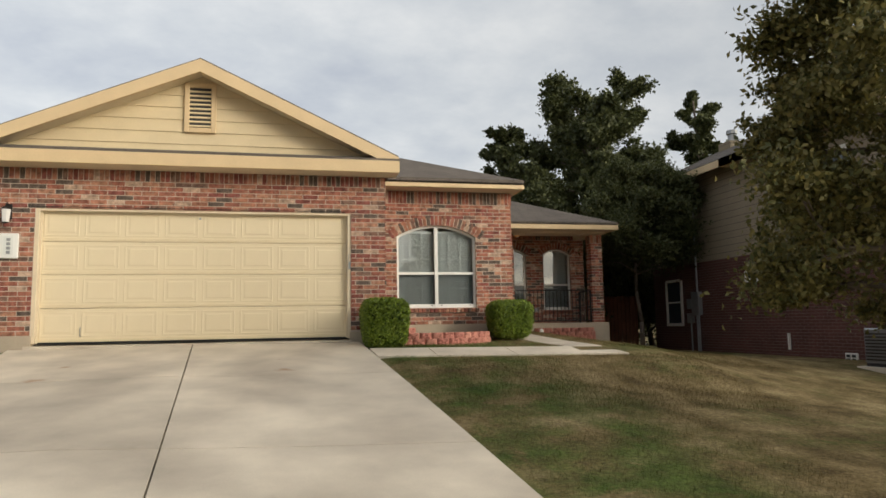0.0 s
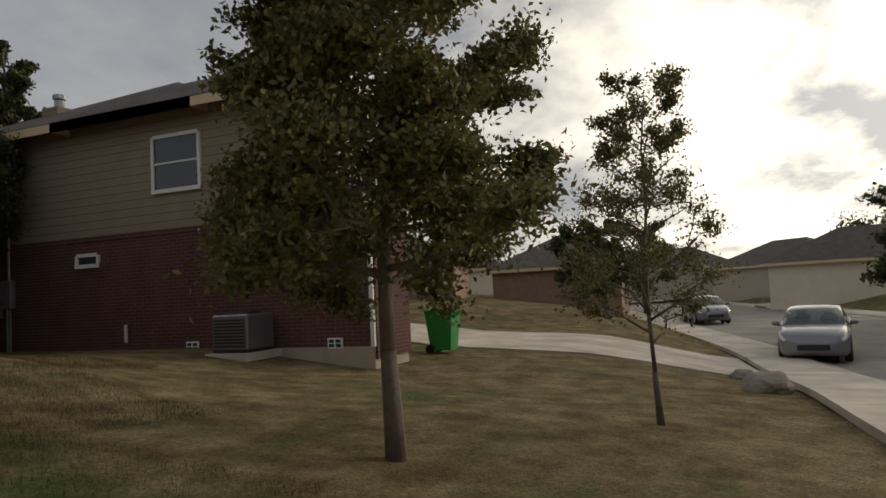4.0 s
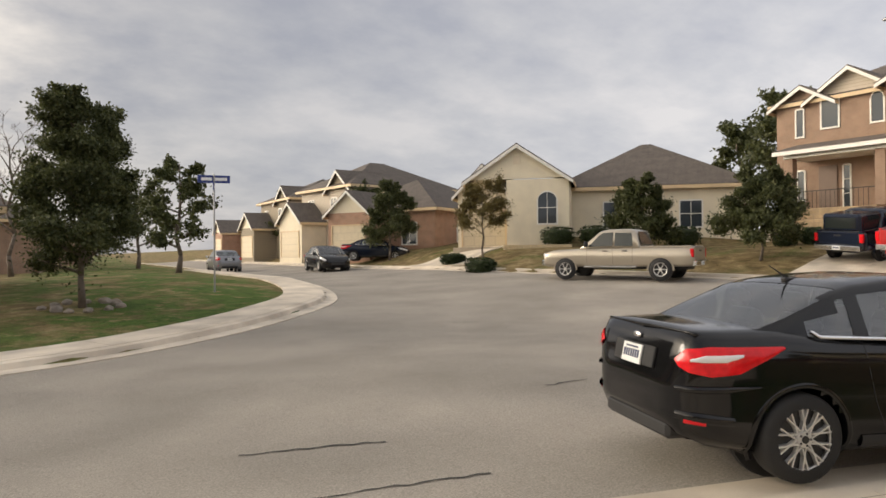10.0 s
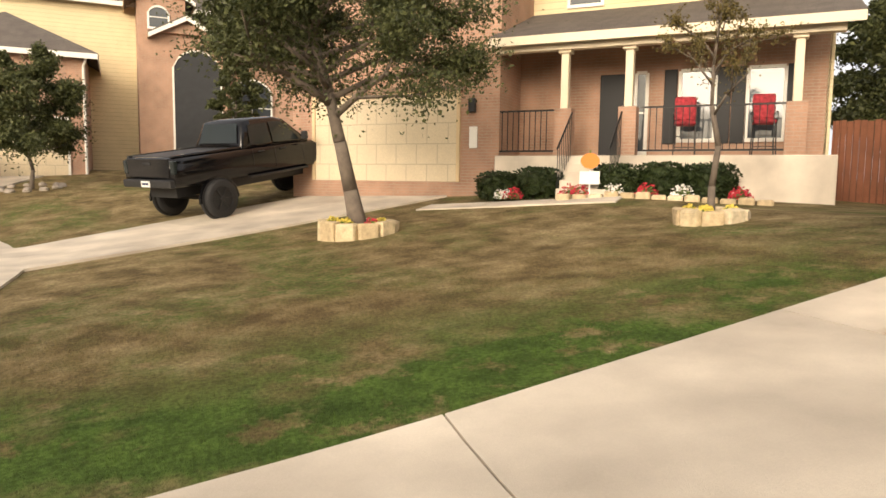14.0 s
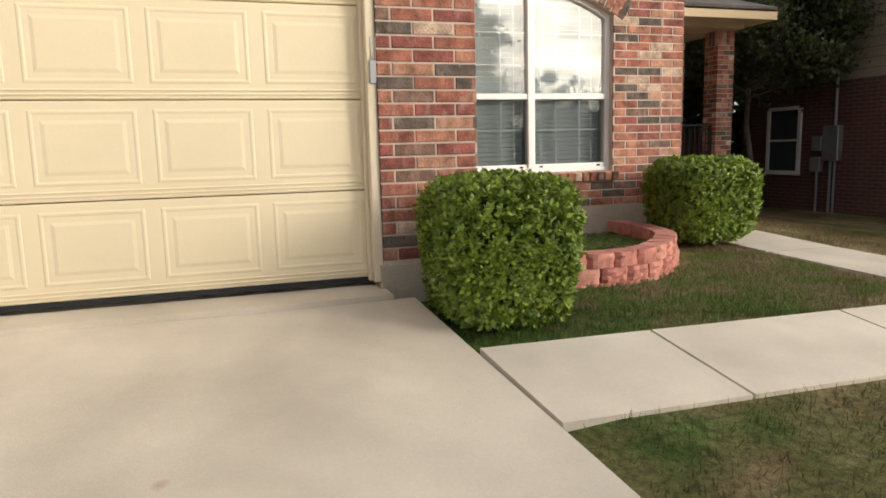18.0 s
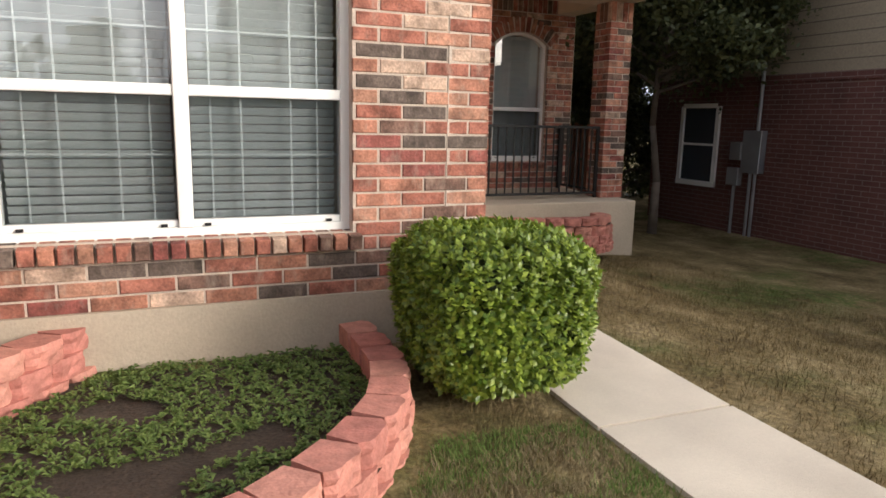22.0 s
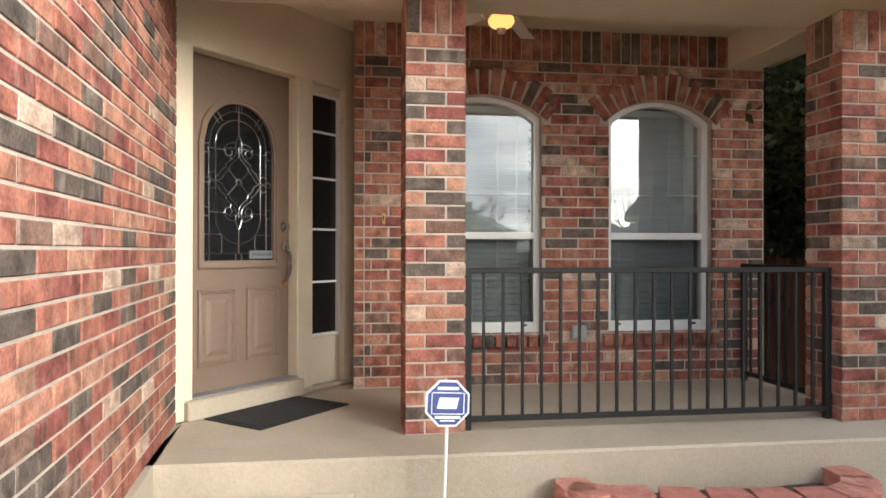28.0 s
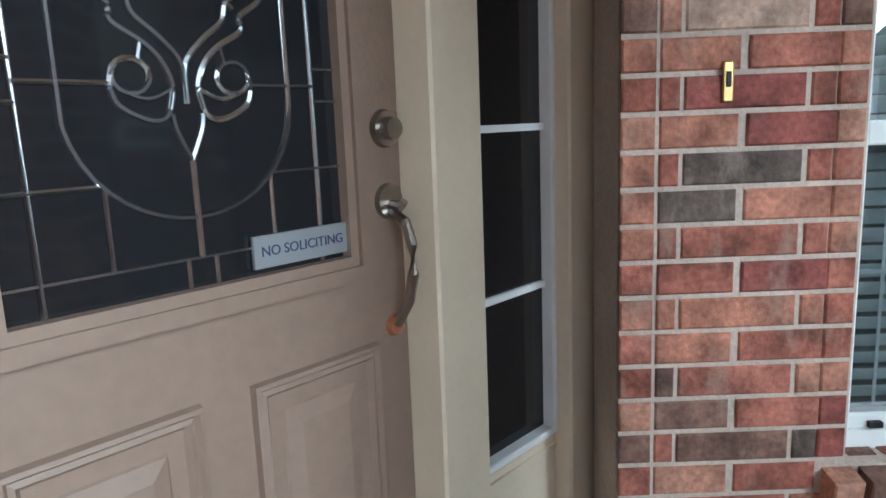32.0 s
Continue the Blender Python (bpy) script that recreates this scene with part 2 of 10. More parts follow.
def thin_glass(name, tint=(0.92, 0.95, 0.95), gloss=0.12):
    """A pane: lets light straight through, and mirrors by its Fresnel gloss."""
    m = bpy.data.materials.new(name)
    m.use_nodes = True
    n, l = m.node_tree.nodes, m.node_tree.links
    n.clear()
    tr, gl, mx, lw, o = (n.new("ShaderNode" + k) for k in ("BsdfTransparent", "BsdfGlossy", "MixShader", "Fresnel", "OutputMaterial"))
    tr.inputs[0].default_value = (*tint, 1)
    gl.inputs["Roughness"].default_value = 0.01
    lw.inputs["IOR"].default_value = 1.45
    ad = n.new("ShaderNodeMath")
    ad.operation, ad.use_clamp = "ADD", True
    ad.inputs[1].default_value = gloss
    l.new(lw.outputs[0], ad.inputs[0])
    l.new(ad.outputs[0], mx.inputs[0])
    l.new(tr.outputs[0], mx.inputs[1])
    l.new(gl.outputs[0], mx.inputs[2])
    l.new(mx.outputs[0], o.inputs[0])
    return m


BRICKS = [(0.0, (0.28, 0.105, 0.072)), (0.20, (0.355, 0.160, 0.105)), (0.38, (0.31, 0.122, 0.085)), (0.52, (0.225, 0.074, 0.060)), (0.64, (0.38, 0.195, 0.130)), (0.73, (0.105, 0.080, 0.066)), (0.86, (0.18, 0.104, 0.078)), (0.945, (0.45, 0.32, 0.24))]
M_brick = picks("brick_blend", BRICKS, scale=11.0, mott=0.50, smear=(0.46, 0.36, 0.29))
M_block = picks("pink_block", [(0.0, (0.46, 0.20, 0.155)), (0.4, (0.42, 0.17, 0.135)), (0.75, (0.50, 0.235, 0.18))], scale=14.0, mott=0.2, bump=1.0, bump_scale=45.0)
M_mortar = material("mortar", (0.50, 0.42, 0.35), 0.95, var=0.15, var_scale=4, grain=0.12, grain_scale=90, bump=0.4, bump_scale=120, space="World")
M_concrete = material("concrete", (0.73, 0.645, 0.525), 0.9, var=0.07, var_scale=1.3, grain=0.03, grain_scale=70, bump=0.3, bump_scale=150, space="World", rand=0.05, stain=(0.36, 0.31, 0.25), stain_scale=0.9, stain_amount=0.8)


def spots(m, places, color, amount):
    """Rust-brown marks of an uneven outline at given places of the plan."""
    n, l = m.node_tree.nodes, m.node_tree.links
    b = n["Principled BSDF"]
    old = b.inputs["Base Color"].links[0].from_socket
    ge, t = n.new("ShaderNodeNewGeometry"), n.new("ShaderNodeTexNoise")
    t.inputs["Scale"].default_value, t.inputs["Detail"].default_value = 9.0, 4.0
    l.new(ge.outputs["Position"], t.inputs["Vector"])
    flat = n.new("ShaderNodeVectorMath")
    flat.operation = "MULTIPLY"
    flat.inputs[1].default_value = (1, 1, 0)
    l.new(ge.outputs["Position"], flat.inputs[0])
    for x, y, r in places:
        d = n.new("ShaderNodeVectorMath")
        d.operation = "DISTANCE"
        d.inputs[1].default_value = (x, y, 0)
        l.new(flat.outputs[0], d.inputs[0])
        s = n.new("ShaderNodeMath")
        s.operation = "MULTIPLY_ADD"
        l.new(t.outputs["Fac"], s.inputs[0])
        s.inputs[1].default_value = r * 1.6
        l.new(d.outputs["Value"], s.inputs[2])
        mr = n.new("ShaderNodeMapRange")
        mr.inputs["From Min"].default_value, mr.inputs["From Max"].default_value = r * 0.7, r * 1.7
        mr.inputs["To Min"].default_value, mr.inputs["To Max"].default_value = amount, 0.0
        l.new(s.outputs[0], mr.inputs[0])
        x = n.new("ShaderNodeMix")
        x.data_type = "RGBA"
        l.new(mr.outputs[0], x.inputs[0])
        l.new(old, x.inputs[6])
        x.inputs[7].default_value = (*color, 1)
        old = x.outputs[2]
    l.new(old, b.inputs["Base Color"])


spots(M_concrete, [(-1.05, -2.49, 0.16), (-3.85, -1.75, 0.10), (-3.93, -2.59, 0.16), (-1.14, -1.7, 0.05), (-2.9, -7.6, 0.12)], (0.30, 0.14, 0.05), 0.75)
M_found = material("foundation_render", (0.47, 0.40, 0.31), 0.9, var=0.10, var_scale=2.0, grain=0.06, grain_scale=60, bump=0.3, space="World", stain=(0.36, 0.29, 0.21), stain_scale=1.2, stain_amount=0.5)
M_asphalt = material("asphalt", (0.26, 0.235, 0.20), 0.9, var=0.12, var_scale=0.5, grain=0.25, grain_scale=55, bump=0.5, bump_scale=120, space="World", stain=(0.34, 0.305, 0.26), stain_scale=0.25, stain_amount=0.9)
M_crack = material("crack_filler", (0.035, 0.033, 0.03), 0.8, var=0.2)
M_iron = material("cast_iron", (0.06, 0.055, 0.05), 0.6, metal=0.6, var=0.2)
M_door = material("garage_door_paint", (0.77, 0.66, 0.46), 0.55, var=0.03, var_scale=1.2, grain=0.015, grain_scale=90, bump=0.08, bump_scale=220)
M_trim = material("cream_trim_paint", (0.66, 0.50, 0.30), 0.6, var=0.05, var_scale=2.5, grain=0.03, bump=0.08, bump_scale=90)
M_trim2 = material("pale_trim_paint", (0.72, 0.62, 0.46), 0.55, var=0.05, var_scale=2.5, grain=0.02, bump=0.06, bump_scale=120, stain=(0.55, 0.45, 0.33), stain_scale=3.0, stain_amount=0.25)
M_siding = material("cream_siding", (0.68, 0.56, 0.36), 0.7, var=0.05, var_scale=2.0, grain=0.03, bump=0.15, bump_scale=60)
M_tan = material("tan_door_paint", (0.195, 0.135, 0.098), 0.5, var=0.05, var_scale=2.0, grain=0.05, grain_scale=30, bump=0.15, bump_scale=60)
M_white = material("white_vinyl", (0.80, 0.80, 0.78), 0.35, var=0.03, var_scale=6.0)
M_blind = material("white_blind", (0.64, 0.69, 0.70), 0.5, var=0.02)
M_dark = material("dark_room", (0.035, 0.037, 0.040), 0.9, var=0.1)
M_shingle = stripes("asphalt_shingle", (0.125, 0.105, 0.09), (0.06, 0.05, 0.045), 0.145, axis=1, rough=0.95, var=0.18, width=0.09, across=0.33)
M_black = material("black_metal", (0.006, 0.006, 0.006), 0.6, var=0.1, bump=0.1)
M_steel = material("galvanised_steel", (0.36, 0.37, 0.38), 0.45, metal=0.7, var=0.1)
M_chrome = material("chrome", (0.80, 0.80, 0.80), 0.2, metal=1.0)
M_pewter = material("brushed_pewter", (0.36, 0.33, 0.30), 0.28, metal=1.0, var=0.15, var_scale=20)
M_brass = material("brass", (0.62, 0.44, 0.18), 0.3, metal=1.0, var=0.1)
M_copper = material("worn_copper", (0.62, 0.30, 0.17), 0.35, metal=0.9, var=0.2, var_scale=30)
M_lead = material("lead_came", (0.50, 0.51, 0.52), 0.25, metal=1.0)
M_doorglass = glass("dark_textured_glass", (0.012, 0.012, 0.013), 0.07)
M_pane = thin_glass("window_pane")
M_paneB = thin_glass("upper_pane", gloss=0.20)
M_screen = material("insect_screen", (0.05, 0.06, 0.065), 0.7)
M_farpane = glass("far_window_glass", (0.045, 0.055, 0.065), 0.04)
M_rubber = material("black_rubber", (0.016, 0.016, 0.017), 0.75, var=0.1, bump=0.2)
M_mat = material("doormat_fibre", (0.028, 0.027, 0.027), 0.95, var=0.2, var_scale=12, grain=0.5, grain_scale=160, bump=1.0, bump_scale=240)
M_soil = material("soil", (0.055, 0.038, 0.026), 0.95, var=0.3, var_scale=5, grain=0.3, grain_scale=60, bump=1.0, bump_scale=50, space="World")
M_limestone = picks("pale_limestone", [(0.0, (0.58, 0.47, 0.30)), (0.35, (0.50, 0.39, 0.24)), (0.7, (0.62, 0.53, 0.37))], scale=10, mott=0.2, bump=0.9, bump_scale=30)
M_rock = material("grey_boulder", (0.30, 0.26, 0.22), 0.95, var=0.3, var_scale=3, bump=1.0, bump_scale=18)
M_bark = material("bark", (0.15, 0.12, 0.095), 0.95, var=0.25, var_scale=6, bump=1.0, bump_scale=28)
M_red = material("red_car_paint", (0.42, 0.012, 0.012), 0.3, var=0.02, coat=1.0)
M_blackcar = material("black_car_paint", (0.005, 0.005, 0.006), 0.10, spec=0.45)
M_silver = material("champagne_car_paint", (0.43, 0.38, 0.305), 0.3, metal=0.5, coat=0.8)
M_grey = material("grey_car_paint", (0.22, 0.23, 0.25), 0.35, metal=0.5, coat=0.8)
M_navy = material("navy_car_paint", (0.010, 0.015, 0.03), 0.12)
M_carglass = glass("car_glass", (0.02, 0.026, 0.026), 0.03)
M_carpane = thin_glass("car_window_glass", (0.62, 0.71, 0.68), 0.13)
M_plastic = material("black_plastic", (0.02, 0.02, 0.021), 0.55, bump=0.1)
M_alloy = material("alloy_wheel", (0.66, 0.65, 0.63), 0.35, metal=0.6)
M_redlens = material("red_lens", (0.70, 0.012, 0.018), 0.15, spec=0.4, var=0.15, var_scale=18)
M_clear = material("clear_lens", (0.75, 0.75, 0.76), 0.1, coat=1.0)
M_plate = material("white_plate", (0.75, 0.76, 0.74), 0.4)
M_ink = material("dark_ink", (0.03, 0.04, 0.10), 0.5)
M_signblue = material("blue_sign", (0.014, 0.035, 0.20), 0.4)
M_signwhite = material("white_print", (0.80, 0.80, 0.80), 0.5)
M_stop = material("red_sign", (0.5, 0.02, 0.02), 0.4)
M_green = material("green_bin_plastic", (0.03, 0.30, 0.06), 0.45, var=0.05)
M_orange = material("orange_pumpkin", (0.75, 0.22, 0.03), 0.6)
M_flag_r = material("red_flowers", (0.50, 0.03, 0.05), 0.8, var=0.3, var_scale=30)
M_flag_y = material("yellow_flowers", (0.68, 0.55, 0.10), 0.8, var=0.3, var_scale=30)
M_flag_w = material("white_flowers", (0.75, 0.72, 0.68), 0.8, var=0.2, var_scale=30)


def leafy(name, a, b, rough=0.55, sheen=0.35):
    """Leaves: every leaf its own green between a and b."""
    m = bpy.data.materials.new(name)
    m.use_nodes = True
    n, l = m.node_tree.nodes, m.node_tree.links
    p = n["Principled BSDF"]
    p.inputs["Roughness"].default_value = rough
    p.inputs["Specular IOR Level"].default_value = sheen
    p.inputs["Subsurface Weight"].default_value = 0.0
    ge = n.new("ShaderNodeNewGeometry")
    r = n.new("ShaderNodeValToRGB")
    e = r.color_ramp.elements
    e[0].color, e[1].color = (*a, 1), (*b, 1)
    l.new(ge.outputs["Random Per Island"], r.inputs[0])
    l.new(r.outputs[0], p.inputs["Base Color"])
    tl = n.new("ShaderNodeBsdfTranslucent")
    l.new(r.outputs[0], tl.inputs[0])
    mx = n.new("ShaderNodeMixShader")
    mx.inputs[0].default_value = 0.25
    l.new(p.outputs[0], mx.inputs[1])
    l.new(tl.outputs[0], mx.inputs[2])
    l.new(mx.outputs[0], n["Material Output"].inputs[0])
    m.diffuse_color = (*b, 1)
    return m


M_oak = leafy("live_oak_leaves", (0.038, 0.050, 0.018), (0.115, 0.125, 0.045))
M_oak2 = leafy("young_oak_leaves", (0.075, 0.085, 0.026), (0.24, 0.20, 0.065))
M_boxwood = leafy("boxwood_leaves", (0.07, 0.13, 0.012), (0.30, 0.38, 0.045), 0.4, 0.5)
M_thin = leafy("thin_leaves", (0.10, 0.085, 0.03), (0.20, 0.15, 0.05))
M_weed = leafy("weed_leaves", (0.08, 0.13, 0.03), (0.20, 0.27, 0.07))
M_grassblade = leafy("grass_blades", (0.16, 0.13, 0.07), (0.40, 0.32, 0.19), 0.8, 0.1)
M_greenblade = leafy("green_grass_blades", (0.08, 0.13, 0.03), (0.21, 0.30, 0.08), 0.8, 0.1)
M_shrub = leafy("dark_leaves_and_shade_core", (0.02, 0.035, 0.012), (0.05, 0.07, 0.02))


def lawn():
    m = bpy.data.materials.new("lawn")
    m.use_nodes = True
    n, l = m.node_tree.nodes, m.node_tree.links
    b = n["Principled BSDF"]
    b.inputs["Roughness"].default_value = 0.95
    b.inputs["Specular IOR Level"].default_value = 0.1
    ge = n.new("ShaderNodeNewGeometry")

    def nz(scale, detail, stretch=None):
        t = n.new("ShaderNodeTexNoise")
        t.inputs["Scale"].default_value, t.inputs["Detail"].default_value, t.inputs["Roughness"].default_value = scale, detail, 0.65
        if stretch:
            mp = n.new("ShaderNodeMapping")
            mp.inputs["Scale"].default_value = stretch
            l.new(ge.outputs["Position"], mp.inputs[0])
            l.new(mp.outputs[0], t.inputs["Vector"])
        else:
            l.new(ge.outputs["Position"], t.inputs["Vector"])
        return t.outputs["Fac"]

    def ramp(v, stops):
        r = n.new("ShaderNodeValToRGB")
        e = r.color_ramp.elements
        while len(e) < len(stops):
            e.new(0.5)
        for el, (p, c) in zip(e, stops):
            el.position, el.color = p, (*c, 1)
        l.new(v, r.inputs[0])
        return r.outputs[0]

    def mix(f, a, c, mode="MIX"):
        x = n.new("ShaderNodeMix")
        x.data_type, x.blend_type = "RGBA", mode
        for i, v in ((0, f), (6, a), (7, c)):
            if isinstance(v, (int, float)):
                x.inputs[i].default_value = v
            else:
                l.new(v, x.inputs[i])
        return x.outputs[2]
    dry = ramp(nz(1.6, 6), [(0.35, (0.125, 0.092, 0.045)), (0.5, (0.215, 0.16, 0.078)), (0.68, (0.35, 0.275, 0.15))])
    lush = ramp(nz(3.0, 6), [(0.3, (0.045, 0.078, 0.018)), (0.7, (0.10, 0.165, 0.035))])
    patch = ramp(nz(0.28, 4, (1.0, 1.7, 1.0)), [(0.50, (0, 0, 0)), (0.66, (1, 1, 1))])
    # greener strips along both sides of the driveway
    sp = n.new("ShaderNodeSeparateXYZ")
    l.new(ge.outputs["Position"], sp.inputs[0])
    wob = n.new("ShaderNodeMath")
    wob.operation = "MULTIPLY_ADD"
    l.new(nz(0.8, 4), wob.inputs[0])
    wob.inputs[1].default_value = 3.0
    l.new(sp.outputs[0], wob.inputs[2])
    mr = n.new("ShaderNodeMapRange")
    mr.inputs["From Min"].default_value, mr.inputs["From Max"].default_value = -8.5, 11.5
    l.new(wob.outputs[0], mr.inputs[0])
    strip_mask = ramp(mr.outputs[0], [(0.10, (0, 0, 0)), (0.165, (0.5, 0.5, 0.5)), (0.215, (1, 1, 1)), (0.50, (1, 1, 1)), (0.585, (0.8, 0.8, 0.8)), (0.66, (0.04, 0.04, 0.04))])
    strip_mask = mix(1.0, strip_mask, ramp(nz(0.55, 5), [(0.40, (0.05, 0.05, 0.05)), (0.54, (1, 1, 1))]), "MULTIPLY")
    patch = mix(1.0, mix(1.0, patch, (ramp(nz(9.0, 4), [(0.35, (0.25, 0.25, 0.25)), (0.6, (0.8, 0.8, 0.8))])), "MULTIPLY"), strip_mask, "LIGHTEN")
    bare = ramp(nz(1.9, 5), [(0.55, (1, 1, 1)), (0.64, (0.12, 0.12, 0.12))])
    col = mix(mix(1.0, patch, bare, "MULTIPLY"), dry, lush)
    col = mix(1.0, col, ramp(nz(26, 4), [(0.3, (0.55, 0.55, 0.55)), (0.7, (1.4, 1.4, 1.4))]), "MULTIPLY")
    l.new(col, b.inputs["Base Color"])
    bp = n.new("ShaderNodeBump")
    bp.inputs["Strength"].default_value, bp.inputs["Distance"].default_value = 1.0, 0.03
    l.new(nz(45, 5), bp.inputs["Height"])
    l.new(bp.outputs[0], b.inputs["Normal"])
    m.diffuse_color = (0.14, 0.12, 0.05, 1)
    return m


M_lawn = lawn()


# ---- building helpers ----
def mesh_of(name, bm, mats):
    me = bpy.data.meshes.new(name)
    bm.to_mesh(me)
    bm.free()
    for m in (mats if isinstance(mats, (list, tuple)) else [mats]):
        me.materials.append(m)
    return me


def part(name, bm, mats, parent=None, label="", smooth=False):
    me = mesh_of(name, bm, mats)
    if smooth:
        for p in me.polygons:
            p.use_smooth = True
    ob = new(name, me)
    if parent:
        ob.parent = parent
    if label:
        ob["label"] = label
    return ob


def thing(name, label, category, m=None, group="", kind=""):
    ob = new(name)
    ob.empty_display_size = 0.2
    if m is not None:
        ob.matrix_world = m
    return tagged(ob, label, category, group, kind)


def add_box(bm, x0, x1, y0, y1, z0, z1, bevel=0.0, m=None):
    made = bmesh.ops.create_cube(bm, size=1.0)["verts"]
    for v in made:
        v.co = Vector((x0 + (v.co.x + 0.5) * (x1 - x0), y0 + (v.co.y + 0.5) * (y1 - y0), z0 + (v.co.z + 0.5) * (z1 - z0)))
    if bevel:
        edges = {e for v in made for e in v.link_edges}
        r = bmesh.ops.bevel(bm, geom=list(edges), offset=bevel, segments=1, affect="EDGES")
        made = list({v for f in r["faces"] for v in f.verts} | {v for v in made if v.is_valid})
    if m is not None:
        bmesh.ops.transform(bm, matrix=m, verts=[v for v in made if v.is_valid])
    return made


def box(name, dims, mat, parent=None, label="", bevel=0.0, m=None):
    bm = bmesh.new()
    add_box(bm, *dims, bevel=bevel, m=m)
    return part(name, bm, mat, parent, label)


def add_rod(bm, a, b, r0, r1=None, n=8):
    a, b = Vector(a), Vector(b)
    r1 = r0 if r1 is None else r1
    d = (b - a)
    q = d.to_track_quat("Z", "Y").to_matrix()
    rings = []
    for c, r in ((a, r0), (b, r1)):
        rings.append([bm.verts.new(c + q @ Vector((r * math.cos(2 * math.pi * i / n), r * math.sin(2 * math.pi * i / n), 0))) for i in range(n)])
    for i in range(n):
        bm.faces.new((rings[0][i], rings[0][(i + 1) % n], rings[1][(i + 1) % n], rings[1][i]))
    bm.faces.new(rings[0][::-1])
    bm.faces.new(rings[1])


def add_prism(bm, pts, y0, y1, axis="y"):
    """Extrudes the polygon pts, given in the plane across the axis."""
    def at(p, w):
        return Vector((p[0], w, p[1])) if axis == "y" else Vector((w, p[0], p[1])) if axis == "x" else Vector((p[0], p[1], w))
    a = [bm.verts.new(at(p, y0)) for p in pts]
    b = [bm.verts.new(at(p, y1)) for p in pts]
    n = len(pts)
    bm.faces.new(a[::-1])
    bm.faces.new(b)
    for i in range(n):
        bm.faces.new((a[i], a[(i + 1) % n], b[(i + 1) % n], b[i]))
    bmesh.ops.recalc_face_normals(bm, faces=bm.faces[:])


def add_sweep(bm, path, radius, n=6, closed=False):
    pts = [Vector(p) for p in path]
    rings = []
    for i, p in enumerate(pts):
        d = (pts[(i + 1) % len(pts)] if closed or i < len(pts) - 1 else p) - (pts[i - 1] if closed or i else p)
        q = d.to_track_quat("Z", "Y").to_matrix()
        rings.append([bm.verts.new(p + q @ Vector((radius * math.cos(2 * math.pi * k / n), radius * math.sin(2 * math.pi * k / n), 0))) for k in range(n)])
    for a, b in zip(rings, rings[1:] + ([rings[0]] if closed else [])):
        for k in range(n):
            bm.faces.new((a[k], a[(k + 1) % n], b[(k + 1) % n], b[k]))
    if not closed:
        bm.faces.new(rings[0][::-1])
        bm.faces.new(rings[-1])
    bmesh.ops.recalc_face_normals(bm, faces=bm.faces[:])


# ---- the ground ----
def sm(a, b, x):
    t = min(max((x - a) / (b - a), 0.0), 1.0)
    return t * t * (3 - 2 * t)


def clamp(x, a, b):
    return min(max(x, a), b)


def z_road(x, y):
    """The street falls to the east and rises to the west and up the side street."""
    return -1.62 + 0.055 * clamp(-x - 10, 0, 16) + 0.04 * clamp(-y - 14, 0, 25) * (1 - sm(-6, 8, x)) + camber(x, y)


def camber(x, y):
    """The carriageway is higher along the north-west kerb and lower to the east."""
    return max(0.0, 0.42 * sm(1, -6, x) * sm(-24, -15, y) - 0.055 * clamp(-x - 10, 0, 30)) - 0.6 * sm(8, 20, x)


# kerb line round the carriageway: street to the east, turning head to the west, side street to the south
KERB = [(140, 22), (80, 5), (53.2, -3.1), (33.3, -8.4), (21.4, -11.2), (12.5, -12.0), (8.7, -12.25), (5, -12.75), (1.5, -12.95), (-1.5, -12.55), (-4.4, -11.55), (-6.0, -11.1), (-8.1, -10.75), (-11.6, -10.6), (-15.1, -10.65), (-19.1, -11.85), (-21.8, -14.4), (-22.8, -17.8), (-23.0, -21), (-22.2, -25), (-20.5, -29.6), (-18.2, -34.5), (-16.3, -40), (-15.5, -48), (-15.5, -130)]
KERB2 = [(-7.6, -130), (-8.3, -48), (-8.5, -36), (-7.5, -30.7), (-5.5, -27.4), (-3.3, -25.0), (-0.8, -23.3), (1.0, -22.7), (3.0, -22.2), (5.0, -21.6), (7.7, -20.9), (11.1, -20.2), (16.3, -20.0), (21.5, -19.4), (33.3, -17.6), (53.2, -13.2), (80, -6), (140, 12)]


def smooth_line(pts, step):
    """A rounded line through the points, with about one point a step."""
    out = []
    n = len(pts)
    for i in range(n - 1):
        p0, p1, p2, p3 = (Vector(pts[clamp(i + k, 0, n - 1)]) for k in (-1, 0, 1, 2))
        d = max((p2 - p1).length, 1e-6)
        m1, m2 = (p2 - p0) * (d / max((p2 - p0).length, 1e-6)) , (p3 - p1) * (d / max((p3 - p1).length, 1e-6))
        k = max(1, int(round(d / step)))
        for j in range(k):
            t = j / k
            out.append((2 * t**3 - 3 * t**2 + 1) * p1 + (t**3 - 2 * t**2 + t) * m1 + (-2 * t**3 + 3 * t**2) * p2 + (t**3 - t**2) * m2)
    out.append(Vector(pts[-1]))
    return out


KLINE, KLINE2 = smooth_line(KERB, 1.0), smooth_line(KERB2, 1.0)
RING = np.array([tuple(p) for p in KLINE + KLINE2])
RING_B = np.roll(RING, -1, axis=0)


